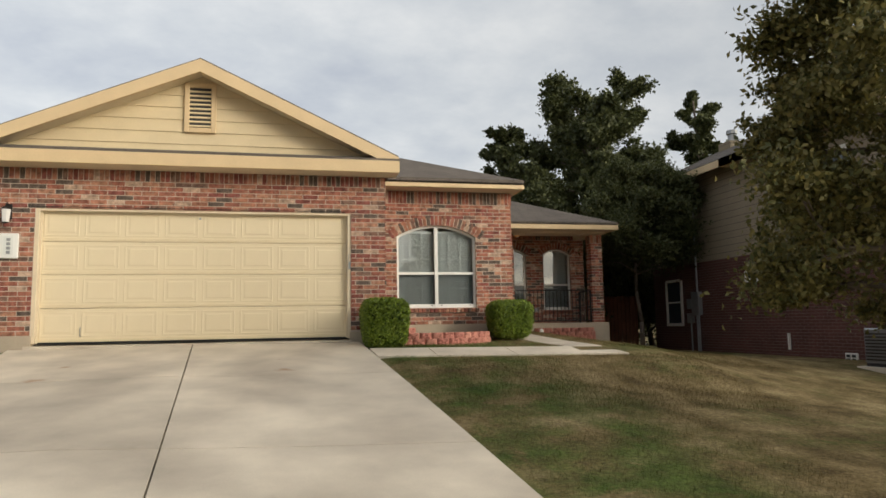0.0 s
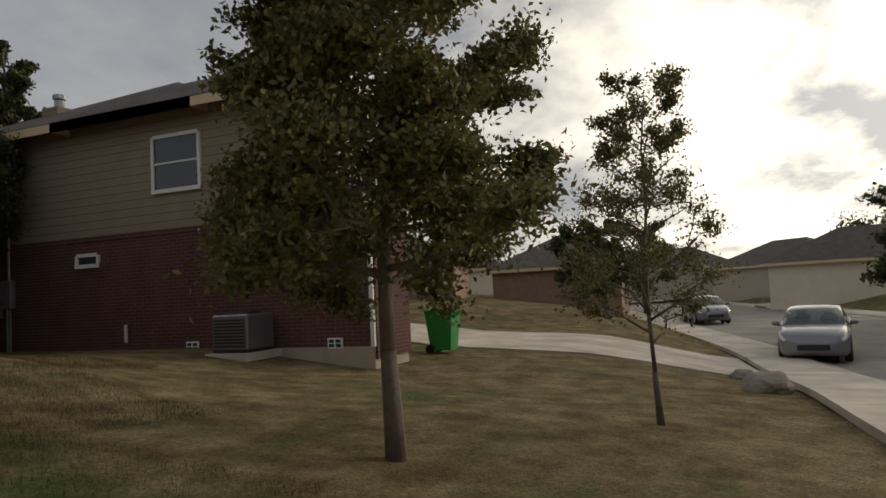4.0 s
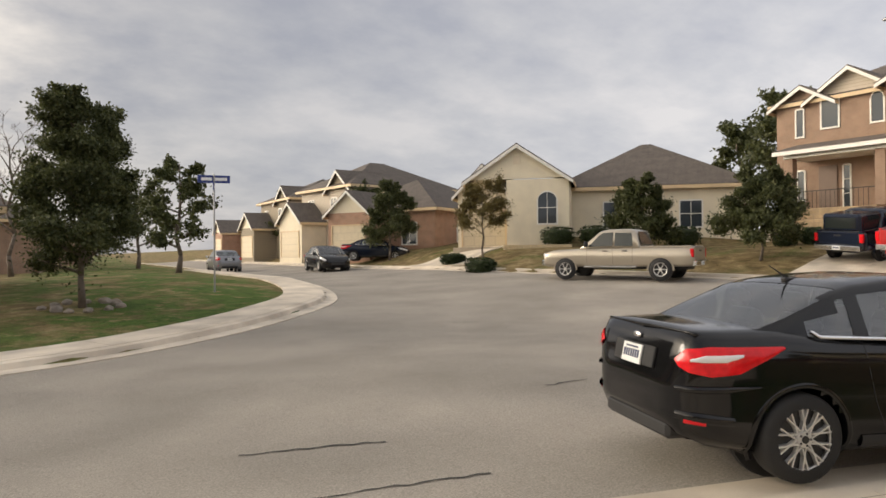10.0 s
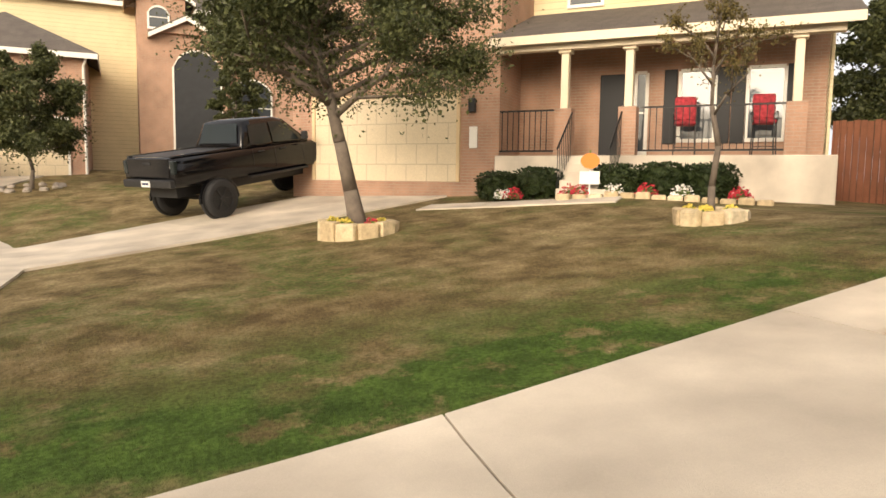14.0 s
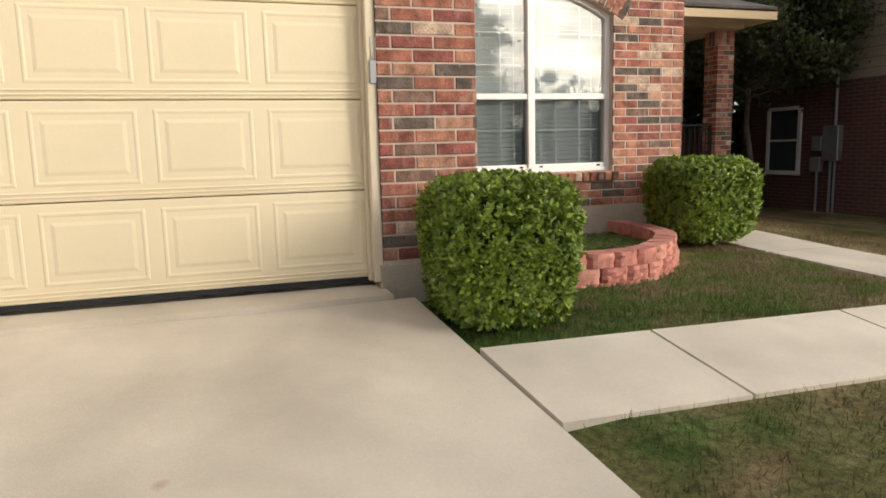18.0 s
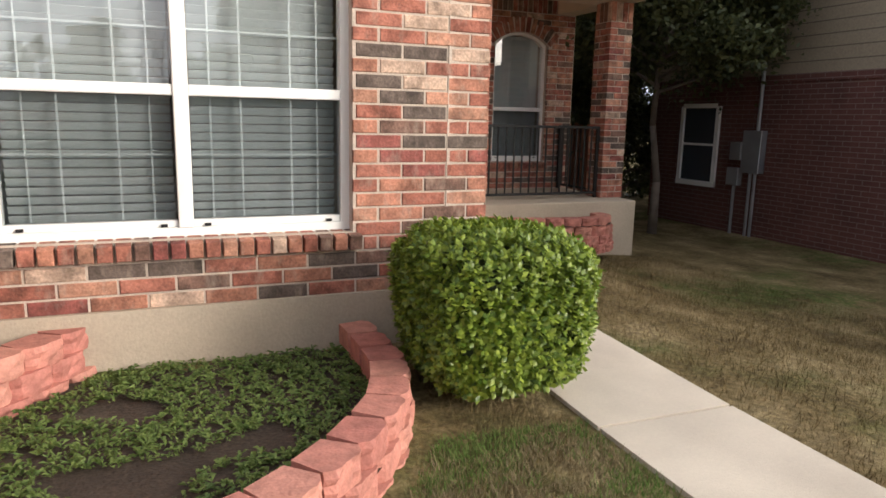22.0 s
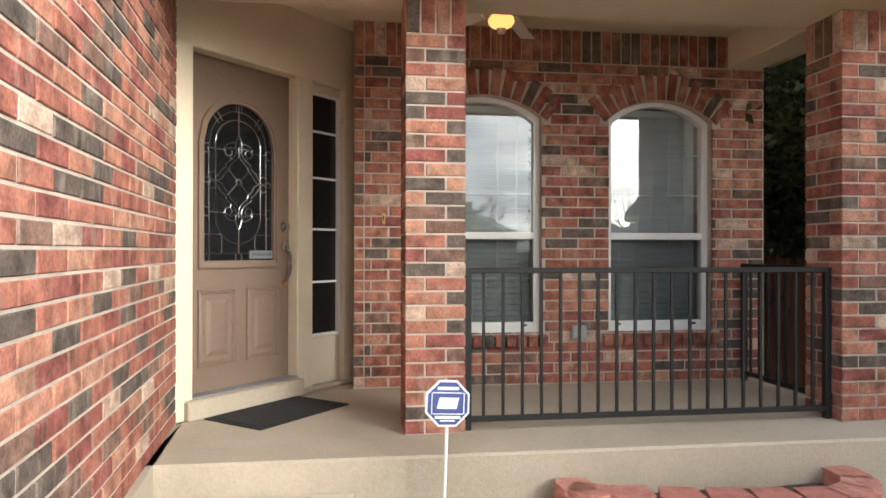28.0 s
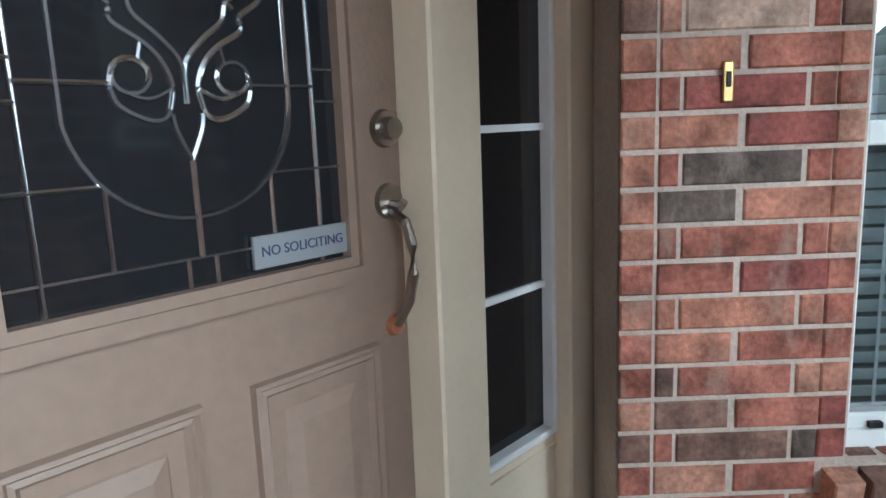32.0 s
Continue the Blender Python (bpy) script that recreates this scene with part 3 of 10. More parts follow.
def kerb_distance(x, y):
    """Metres from the kerb: above zero on the lots, below zero on the carriageway."""
    p = np.array((x, y))
    ab = RING_B - RING
    t = np.clip(((p - RING) * ab).sum(1) / (ab * ab).sum(1), 0, 1)
    d = math.sqrt(((RING + ab * t[:, None] - p)**2).sum(1).min())
    up = (RING[:, 1] > y) != (RING_B[:, 1] > y)
    xs = RING[up, 0] + (y - RING[up, 1]) / (RING_B[up, 1] - RING[up, 1]) * (RING_B[up, 0] - RING[up, 0])
    inside = (xs > x).sum() % 2 == 1
    return -d if inside else d


def kerb_height(x, y):
    """The kerb is laid low where the pavement ramps down towards the neighbour's drive."""
    return 1.0 - 0.6 * sm(-2.6, -4.2, x) * sm(-14.0, -9.5, x) * sm(-16, -14, y)


def lot(x, y):
    """Height of the sloping lots."""
    d = kerb_distance(x, y)
    z = z_road(x, y)
    if d < 0:
        return z - 0.10 * clamp(-d / 0.4, 0, 1)
    north = max(sm(-17, -13, y), sm(-18, -25, x) * sm(-34, -28, y))
    rise = 0.130 * north + 0.072 * (1 - north)
    k = kerb_height(x, y)
    z += 0.08 * k - 0.04 * (1 - k) + rise * clamp(d - 1.4, 0, 11.3)
    z += 0.5 * sm(-16.5, -20, x) * sm(-32, -38, y)
    c = camber(x, y)
    z -= (0.4 * max(c, 0.0) + min(c, 0.0)) * sm(1.4, 6.0, d)
    z -= 0.075 * clamp(x - 1.5, 0, 8.5) * clamp(d / 9, 0, 1) * (1 - sm(20, 30, x)) * sm(-18, -14, y)
    return z


def g(x, y):
    """Height of the ground, levelled along the garden path."""
    z = lot(x, y)
    w = sm(-0.2, 0.35, x) * sm(6.4, 4.4, x) * sm(-3.6, -1.9, y) * sm(6.2, 5.0, y)
    if w:
        z += (walk_z(x, y) - 0.02 - z) * w
    return z


def walk_z(x, y):
    """Height of the garden path."""
    return -0.14 - 0.05 * clamp(x / 4, 0, 1) - 0.13 * clamp(-y - 1.0, 0, 1) + 0.225 * sm(-1.0, 5.2, y)


def ground_sheet():
    def axis(lo, hi, step, far):
        a = list(np.arange(lo, hi + 1e-6, step))
        out, s = [], step
        p = hi
        while p < far:
            s *= 1.35
            p += s
            out.append(p)
        low, s, p = [], step, lo
        while p > -far:
            s *= 1.35
            p -= s
            low.append(p)
        return low[::-1] + a + out
    xs, ys = axis(-34, 24, 0.5, 1500), axis(-44, 12, 0.5, 1500)
    grid = np.array([[g(x, y) for x in xs] for y in ys])
    verts = [(x, y, grid[j, i]) for j, y in enumerate(ys) for i, x in enumerate(xs)]
    w = len(xs)
    faces = [(j * w + i, j * w + i + 1, (j + 1) * w + i + 1, (j + 1) * w + i) for j in range(len(ys) - 1) for i in range(w - 1)]
    me = bpy.data.meshes.new("ground")
    me.from_pydata(verts, [], faces)
    me.materials.append(M_lawn)
    for p in me.polygons:
        p.use_smooth = True
    tagged(new("ground", me), "dry winter lawn, tan and green in patches", "lawn", kind="structure")
    return np.array(xs), np.array(ys), grid


GX, GY, GZ = ground_sheet()


def ground_at(x, y):
    """Height of the ground sheet itself."""
    i, j = int(np.searchsorted(GX, x)) - 1, int(np.searchsorted(GY, y)) - 1
    u, v = (x - GX[i]) / (GX[i + 1] - GX[i]), (y - GY[j]) / (GY[j + 1] - GY[j])
    return float((GZ[j, i] * (1 - u) + GZ[j, i + 1] * u) * (1 - v) + (GZ[j + 1, i] * (1 - u) + GZ[j + 1, i + 1] * u) * v)


def draped(name, fn_inside, x0, x1, y0, y1, step, mat, label, category, lift, kind="structure"):
    """A sheet that follows the road over the cells whose middle lies inside."""
    bm = bmesh.new()
    verts = {}
    nx, ny = int((x1 - x0) / step), int((y1 - y0) / step)
    for i in range(nx):
        for j in range(ny):
            if fn_inside(x0 + (i + 0.5) * step, y0 + (j + 0.5) * step):
                q = []
                for a, b in ((i, j), (i + 1, j), (i + 1, j + 1), (i, j + 1)):
                    if (a, b) not in verts:
                        x, y = x0 + a * step, y0 + b * step
                        verts[a, b] = bm.verts.new((x, y, z_road(x, y) + lift))
                    q.append(verts[a, b])
                bm.faces.new(q)
    ob = part(name, bm, mat, smooth=True)
    return tagged(ob, label, category, kind=kind)


draped("road", lambda x, y: kerb_distance(x, y) < -0.05, -26, 142, -131, 24, 0.75, M_asphalt, "grey worn asphalt street with sealed cracks", "road", -0.02)


def offset_line(line, d):
    out = []
    for i, p in enumerate(line):
        t = (line[min(i + 1, len(line) - 1)] - line[max(i - 1, 0)]).normalized()
        out.append(p + Vector((t.y, -t.x)) * -d)
    return out


def strip(name, line, profile, mat, label, category, side, i0=0, i1=None):
    """A band along the kerb line. profile: (metres out from the kerb, metres above the road)."""
    line = line[i0:i1]
    bm = bmesh.new()
    rows = []
    lines = [offset_line(line, side * d) for d, _ in profile]
    for i in range(len(line)):
        rows.append([bm.verts.new((q[i].x, q[i].y, z_road(q[i].x, q[i].y) + (h * kerb_height(q[i].x, q[i].y) if h > 0.02 else h))) for q, (_, h) in zip(lines, profile)])
    for a, b in zip(rows, rows[1:]):
        for k in range(len(profile) - 1):
            bm.faces.new((a[k], b[k], b[k + 1], a[k + 1]))
    bmesh.ops.recalc_face_normals(bm, faces=bm.faces[:])
    ob = part(name, bm, mat)
    return tagged(ob, label, category, kind="structure")


KPROF = [(-0.45, -0.05), (-0.45, 0.0), (-0.06, 0.012), (-0.02, 0.115), (0.02, 0.13), (0.16, 0.135), (0.16, 0.0)]
strip("kerb", KLINE, KPROF, M_concrete, "pale concrete kerb and gutter", "kerb", -1)
strip("kerb", KLINE2, KPROF, M_concrete, "pale concrete kerb and gutter on the far side", "kerb", -1)


def slab_path(name, line, d0, d1, side, mat, label, i0, i1, every, lift=0.145):
    """A pavement of single slabs along the kerb, with open joints between them."""
    root = thing(name, label, "pavement", kind="structure")
    a, b = offset_line(line, side * d0), offset_line(line, side * d1)
    i = i0
    while i < i1:
        j = min(i + every, i1)
        bm = bmesh.new()
        top, bot = [], []
        for k in range(i, j + 1):
            for q, rows in ((a, 0), (b, 1)):
                p = q[k]
                if k == j:
                    p = p + (q[k - 1] - q[k]).normalized() * 0.018
                top.append(bm.verts.new((p.x, p.y, z_road(p.x, p.y) + lift * kerb_height(p.x, p.y))))
                bot.append(bm.verts.new((p.x, p.y, z_road(p.x, p.y) + lift * kerb_height(p.x, p.y) - 0.12)))
        n = j - i
        for k in range(n):
            bm.faces.new((top[2 * k], top[2 * k + 2], top[2 * k + 3], top[2 * k + 1]))
            bm.faces.new((bot[2 * k], bot[2 * k + 2], top[2 * k + 2], top[2 * k]))
            bm.faces.new((bot[2 * k + 1], bot[2 * k + 3], top[2 * k + 3], top[2 * k + 1]))
        bm.faces.new((bot[0], bot[1], top[1], top[0]))
        bm.faces.new((bot[-2], bot[-1], top[-1], top[-2]))
        bmesh.ops.recalc_face_normals(bm, faces=bm.faces[:])
        part("slab", bm, mat, root)
        i = j
    return root


def near_index(line, x, y):
    return min(range(len(line)), key=lambda i: (line[i] - Vector((x, y))).length)


slab_path("pavement", KLINE, 0.16, 1.52, -1, M_concrete, "pale concrete pavement beside the kerb", near_index(KLINE, 60, 0), near_index(KLINE, -19.6, -12.2), 2)
M_groove = material("groove_in_concrete", (0.30, 0.25, 0.19), 0.95, var=0.2, var_scale=4.0, space="World")
for k in range(13):
    strip("pavement_groove", KLINE, [(0.24 + k * 0.095, 0.1462), (0.252 + k * 0.095, 0.1464)], M_groove, "dark groove broomed into the pavement", "groove", -1, near_index(KLINE, -4.2, -11.5) + k // 6, near_index(KLINE, -7.9, -10.7))
slab_path("pavement", KLINE2, 0.16, 1.38, -1, M_concrete, "pale concrete pavement on the far side of the street", near_index(KLINE2, -7.9, -60), near_index(KLINE2, 60, -7), 3)


def apron(name, corners, label, lift=0.06, joints=(), nu=10, nv=14, edge=0.12):
    """A concrete drive over the ground between four corners (street left, street right, house right, house left)."""
    root = thing(name, label, "driveway", kind="structure")
    a, b, c, d = (Vector(p) for p in corners)

    def at(u, v):
        p = (a * (1 - u) + b * u) * (1 - v) + (d * (1 - u) + c * u) * v
        return p
    us = [0.0] + [u for u, _ in joints if u is not None] + [1.0]
    vs = [0.0] + [v for _, v in joints if v is not None] + [1.0]
    us, vs = sorted(set(us)), sorted(set(vs))
    size_u, size_v = (b - a).length, (d - a).length
    for u0, u1 in zip(us, us[1:]):
        for v0, v1 in zip(vs, vs[1:]):
            gu, gv = 0.008 / size_u, 0.008 / size_v
            bm = bmesh.new()
            n, k = max(2, int((u1 - u0) * nu)), max(2, int((v1 - v0) * nv))
            grid = []
            for j in range(k + 1):
                row = []
                for i in range(n + 1):
                    u = u0 + gu + (u1 - u0 - 2 * gu) * i / n
                    v = v0 + gv + (v1 - v0 - 2 * gv) * j / k
                    p = at(u, v)
                    zz = lot(p.x, p.y) if kerb_distance(p.x, p.y) > 0.2 else z_road(p.x, p.y) + 0.02
                    row.append(bm.verts.new((p.x, p.y, zz + lift)))
                grid.append(row)
            for j in range(k):
                for i in range(n):
                    bm.faces.new((grid[j][i], grid[j][i + 1], grid[j + 1][i + 1], grid[j + 1][i]))
            r = bmesh.ops.extrude_face_region(bm, geom=bm.faces[:])
            for v in r["geom"]:
                if isinstance(v, bmesh.types.BMVert):
                    v.co.z -= edge
            bmesh.ops.recalc_face_normals(bm, faces=bm.faces[:])
            part("slab", bm, M_concrete, root)
    return root


apron("driveway", [(-3.95, -10.35), (0.95, -11.45), (0.13, -0.2), (-5.10, -0.2)], "pale concrete driveway with dark joints and rust stains", 0.065, joints=((0.5, None), (None, 0.20), (None, 0.480), (None, 0.758)), nu=12, nv=24)


def slab_run(name, label, slabs, lift=0.04):
    """A garden path of straight slabs, each given by its four corners."""
    root = thing(name, label, "path", kind="structure")
    for q in slabs:
        bm = bmesh.new()
        cx, cy = sum(p[0] for p in q) / 4, sum(p[1] for p in q) / 4
        top = [bm.verts.new((cx + (x - cx) * 0.985, cy + (y - cy) * 0.985, z)) for x, y, z in q]
        bot = [bm.verts.new((v.co.x, v.co.y, v.co.z - 0.14)) for v in top]
        bm.faces.new(top)
        for i in range(4):
            bm.faces.new((top[i], bot[i], bot[(i + 1) % 4], top[(i + 1) % 4]))
        bmesh.ops.recalc_face_normals(bm, faces=bm.faces[:])
        part("slab", bm, M_concrete, root)
    return root


WALK = []
for x0, x1 in ((0.195, 1.12), (1.12, 2.35), (2.35, 3.48)):
    WALK.append([(x, y, walk_z(x, y)) for x, y in ((x0 + (0.05 if x0 < 0.5 else 0), -1.75), (x1, -1.75), (x1, -1.02), (x0, -1.02))])
for y0, y1 in ((-1.75, -0.55), (-0.55, 0.65), (0.65, 1.85), (1.85, 3.05), (3.05, 4.25), (4.25, 5.24)):
    WALK.append([(x, y, walk_z(x, y)) for x, y in ((3.42, y0), (4.16, y0), (4.16, y1), (3.42, y1))])
slab_run("garden_path", "pale concrete path of slabs from the driveway to the porch", WALK)


# ---- the brick house ----
HOUSE_Y = 1.88          # front wall of the bedroom
BRICK_L, BRICK_H, JOINT = 0.254, 0.0762, 0.011


def wall_box(name, dims, mat, label="", m=None):
    return tagged(box(name, dims, mat, m=m), label or "brick wall of the house", "wall", kind="structure")


def arch_cut(x, x0, x1, spring, rise):
    """Height of a segment arch over an opening, at x."""
    half, mid = (x1 - x0) / 2, (x0 + x1) / 2
    r = (half * half + rise * rise) / (2 * rise)
    return spring - (r - rise) + math.sqrt(max(r * r - (x - mid)**2, 0.0))


def wall_with_holes(name, length, height, depth, holes, mat, m, label, category="wall"):
    """A wall along local x, its face at y=0 and its back at y=depth. holes: (x0, x1, z0, spring, rise)."""
    bm = bmesh.new()
    xs = {0.0, length}
    for x0, x1, *_ in holes:
        xs |= {x0, x1}
        xs |= {x0 + (x1 - x0) * k / 12 for k in range(1, 12)}
    xs = sorted(xs)
    for a, b in zip(xs, xs[1:]):
        mid = (a + b) / 2
        hole = next((h for h in holes if h[0] < mid < h[1]), None)
        if not hole:
            add_box(bm, a, b, 0, depth, 0, height)
            continue
        x0, x1, z0, spring, rise = hole
        if z0 > 0.001:
            add_box(bm, a, b, 0, depth, 0, z0)
        ta, tb = (arch_cut(v, x0, x1, spring, rise) if rise else spring for v in (a, b))
        vs = [bm.verts.new(p) for p in ((a, 0, ta), (b, 0, tb), (b, 0, height), (a, 0, height), (a, depth, ta), (b, depth, tb), (b, depth, height), (a, depth, height))]
        for f in ((0, 1, 2, 3), (7, 6, 5, 4), (0, 4, 5, 1), (3, 2, 6, 7), (0, 3, 7, 4), (1, 5, 6, 2)):
            bm.faces.new([vs[i] for i in f])
    bmesh.ops.remove_doubles(bm, verts=bm.verts[:], dist=0.0005)
    bmesh.ops.recalc_face_normals(bm, faces=bm.faces[:])
    ob = part(name, bm, mat)
    ob.matrix_world = m
    return tagged(ob, label, category, kind="structure")


# frames: origin at the lower left of each wall's face, x along the wall, y inward
F_GAR = pose(-5.58, 0, 0)
F_BED = pose(0.60, HOUSE_Y, 0)
E0, E1 = Vector((3.48, 1.90)), Vector((3.16, 6.08))
F_EAST = pose(E0.x, E0.y, 0, 0, 0, math.degrees(math.atan2(E1.y - E0.y, E1.x - E0.x)))
EAST_L = (E1 - E0).length
F_WIN = pose(4.16, 6.90, 0)
WALL_TOP = 2.76
GAR_HOLES = [(0.70, 5.58, 0.0, 2.13, 0.0)]
BED_HOLES = [(0.47, 2.10, 0.53, 1.97, 0.23)]
WIN_HOLES = [(0.50, 1.37, 0.56, 2.15, 0.15), (1.88, 2.70, 0.56, 2.15, 0.15)]
W_gar = wall_with_holes("wall_garage", 6.156, WALL_TOP, 0.25, [(0.688, 5.568, 0.0, 2.13, 0.0)], M_mortar, F_GAR @ pose(0.012, 0.006, 0), "red brick garage front with dark and pale bricks")
W_bed = wall_with_holes("wall_bedroom", 2.86, 2.95, 0.25, BED_HOLES, M_mortar, F_BED @ pose(0, 0.006, 0), "red brick front wall with an arched window")
W_east = wall_with_holes("wall_entry_side", EAST_L, 2.95, 0.25, [], M_mortar, F_EAST @ pose(0, 0.006, 0), "red brick side wall along the garden path")
W_win = wall_with_holes("wall_porch", 3.12, 2.95, 0.25, WIN_HOLES, M_mortar, F_WIN @ pose(0, 0.006, 0), "red brick porch wall with two arched windows")
F_RET = pose(0.60, 0, 0, 0, 0, 90)
W_ret = wall_with_holes("wall_garage_return", HOUSE_Y - 0.262, 2.95, 0.25, [], M_mortar, F_RET @ pose(0.264, 0.006, 0), "red brick return between garage and bedroom")
wall_box("wall_garage_side", (-5.568, -5.33, 0.27, 11.5, -0.2, 2.76), M_mortar, "brick side wall of the garage")
wall_box("wall_house_side", (7.03, 7.268, 7.16, 11.5, -0.4, 2.95), M_mortar, "brick side wall of the house")
wall_box("wall_back", (-5.33, 7.0, 11.3, 11.5, -0.2, 2.95), M_mortar, "plain back wall of the house")
wall_box("foundation", (-5.60, -4.86, -0.02, 0.24, -0.7, 0.13), M_found, "pale concrete foundation edge under the brick")
wall_box("foundation", (-0.02, 0.62, -0.02, 0.24, -0.7, 0.10), M_found, "pale concrete foundation edge beside the garage door")
wall_box("foundation", (0.60, 3.47, HOUSE_Y - 0.025, HOUSE_Y + 0.2, -0.5, 0.205), M_found, "pale rendered foundation under the bedroom window")
tagged(box("foundation", (0.0, EAST_L - 0.05, -0.03, 0.2, -0.5, 0.19), M_found, m=None), "pale rendered foundation along the garden path", "wall", kind="structure").matrix_world = F_EAST
for d in ((-5.3, 0.34, 0.27, 11.3, -0.3, -0.012), (0.34, 3.1, 2.14, 11.3, -0.3, -0.012), (3.1, 7.0, 7.45, 11.3, -0.3, -0.012)):
    wall_box("floor", d, M_concrete, "concrete floor slab of the house")
for d in ((-5.3, 0.34, 0.27, 11.3, 2.78, 2.86), (0.34, 3.1, 2.14, 11.3, 2.78, 2.86), (3.1, 7.0, 7.2, 11.3, 2.78, 2.86)):
    wall_box("ceiling", d, M_trim2, "plain ceiling inside the house")


def roof_piece(name, tris, parent, thick=0.10, mat=None):
    """Sloping roof faces, thickened downward. tris: lists of corners."""
    bm = bmesh.new()
    for q in tris:
        bm.faces.new([bm.verts.new(p) for p in q])
    bmesh.ops.remove_doubles(bm, verts=bm.verts[:], dist=0.001)
    bmesh.ops.recalc_face_normals(bm, faces=bm.faces[:])
    if sum(f.normal.z for f in bm.faces) < 0:
        bmesh.ops.reverse_faces(bm, faces=bm.faces[:])
    r = bmesh.ops.extrude_face_region(bm, geom=bm.faces[:])
    for v in r["geom"]:
        if isinstance(v, bmesh.types.BMVert):
            v.co.z += thick
    bmesh.ops.recalc_face_normals(bm, faces=bm.faces[:])
    return part(name, bm, mat or M_shingle, parent)


ROOF = thing("roof", "low-pitched roof of brown-grey asphalt shingles", "roof", kind="structure")
# garage gable: ridge runs back from the apex; the eave strip below the gable face
ax, az, ez = -2.44, 4.46, 2.95
gl, gr = -5.95, 0.78
roof_piece("garage_slope", [[(gl, -0.36, ez), (ax, -0.36, az), (ax, 6.2, az), (gl, 6.2, ez)], [(ax, -0.36, az), (gr, -0.36, ez), (gr, 6.2, ez), (ax, 6.2, az)]], ROOF)
roof_piece("pent_strip", [[(gl, -0.44, 2.93), (gr, -0.44, 2.93), (gr, 0.02, 3.06), (gl, 0.02, 3.06)]], ROOF, 0.05)
# main hip behind
mx0, mx1, my0, my1, mz, rs = gl, 3.62, 1.40, 12.0, 2.98, 0.42
inset = (mx1 - mx0) / 2
mc, mh = (mx0 + mx1) / 2, mz + inset * rs
roof_piece("main_slope", [[(mx0, my0, mz), (mx1, my0, mz), (mc, my0 + inset, mh)]], ROOF)
roof_piece("main_slope", [[(mx1, my0, mz), (mx1, my1, mz), (mc, my1 - inset, mh), (mc, my0 + inset, mh)]], ROOF)
roof_piece("main_slope", [[(mx0, my1, mz), (mx0, my0, mz), (mc, my0 + inset, mh), (mc, my1 - inset, mh)]], ROOF)
roof_piece("main_slope", [[(mx1, my1, mz), (mx0, my1, mz), (mc, my1 - inset, mh)]], ROOF)
px1, py0, pz = 7.40, 4.86, 2.72
pin = 3.4
roof_piece("porch_slope", [[(3.2, py0, pz), (px1, py0, pz), (px1 - pin, py0 + pin, pz + pin * rs), (3.2, py0 + pin, pz + pin * rs)]], ROOF, 0.07)
roof_piece("porch_slope", [[(px1, py0, pz), (px1, 12.0, pz), (px1 - pin, 12.0 - pin, pz + pin * rs), (px1 - pin, py0 + pin, pz + pin * rs)]], ROOF, 0.07)
roof_piece("porch_slope", [[(3.2, py0 + pin, pz + pin * rs), (px1 - pin, py0 + pin, pz + pin * rs), (px1 - pin, 12.0 - pin, pz + pin * rs), (3.2, 12.0 - pin, pz + pin * rs)]], ROOF, 0.07)
for nm, d, mt in (("garage_fascia", (gl, gr, -0.46, -0.42, 2.74, 2.94), M_trim), ("garage_soffit", (gl, gr, -0.42, 0.0, 2.745, 2.77), M_trim2), ("bedroom_fascia", (0.74, 3.62, 1.40, 1.44, 2.90, 3.02), M_trim), ("bedroom_soffit", (0.74, 3.42, 1.44, HOUSE_Y, 2.903, 2.92), M_trim2), ("east_fascia", (3.58, 3.62, 1.44, 6.0, 2.90, 3.02), M_trim), ("east_soffit", (3.42, 3.58, 1.44, 4.95, 2.903, 2.92), M_trim2), ("porch_fascia", (3.30, 7.40, 4.86, 4.90, 2.60, 2.75), M_trim), ("porch_fascia", (7.36, 7.40, 4.90, 11.9, 2.60, 2.75), M_trim), ("porch_soffit", (3.30, 7.36, 4.90, 5.42, 2.62, 2.64), M_trim2), ("porch_side_soffit", (7.26, 7.36, 5.42, 11.9, 2.62, 2.64), M_trim2)):
    box(nm, d, mt, ROOF, bevel=0.004)
for s in (-1, 1):
    bm = bmesh.new()
    ex = gl if s < 0 else gr
    add_prism(bm, [(ex, ez - 0.14), (ex, ez + 0.06), (ax, az + 0.06), (ax, az - 0.15)], -0.42, -0.37)
    part("rake_board", bm, M_trim, ROOF)
    bm = bmesh.new()
    add_prism(bm, [(ex, ez - 0.10), (ex, ez - 0.08), (ax, az - 0.08), (ax, az - 0.10)], -0.37, 0.0)
    part("rake_soffit", bm, M_trim2, ROOF)
# gable face of lapped siding
GABLE = thing("gable_wall", "cream lapped siding in the garage gable", "wall", kind="structure")
z, k = 3.0, 0
while z < az - 0.12:
    zt = min(z + 0.205, az - 0.10)
    def half(zz):
        return max((az - zz) / (az - ez) * (gr - gl) / 2 - 0.02, 0.02)
    bm = bmesh.new()
    vs = [bm.verts.new(p) for p in ((ax - half(z), -0.022, z), (ax + half(z), -0.022, z), (ax + half(zt), -0.004, zt), (ax - half(zt), -0.004, zt), (ax - half(z), 0.06, z), (ax + half(z), 0.06, z), (ax + half(zt), 0.06, zt), (ax - half(zt), 0.06, zt))]
    for f in ((0, 1, 2, 3), (7, 6, 5, 4), (0, 4, 5, 1), (3, 2, 6, 7), (0, 3, 7, 4), (1, 5, 6, 2)):
        bm.faces.new([vs[i] for i in f])
    part("plank", bm, M_siding, GABLE)
    z = zt
VENT = thing("gable_vent", "cream louvred attic vent in the gable", "vent", pose(-2.47, -0.03, 3.46))
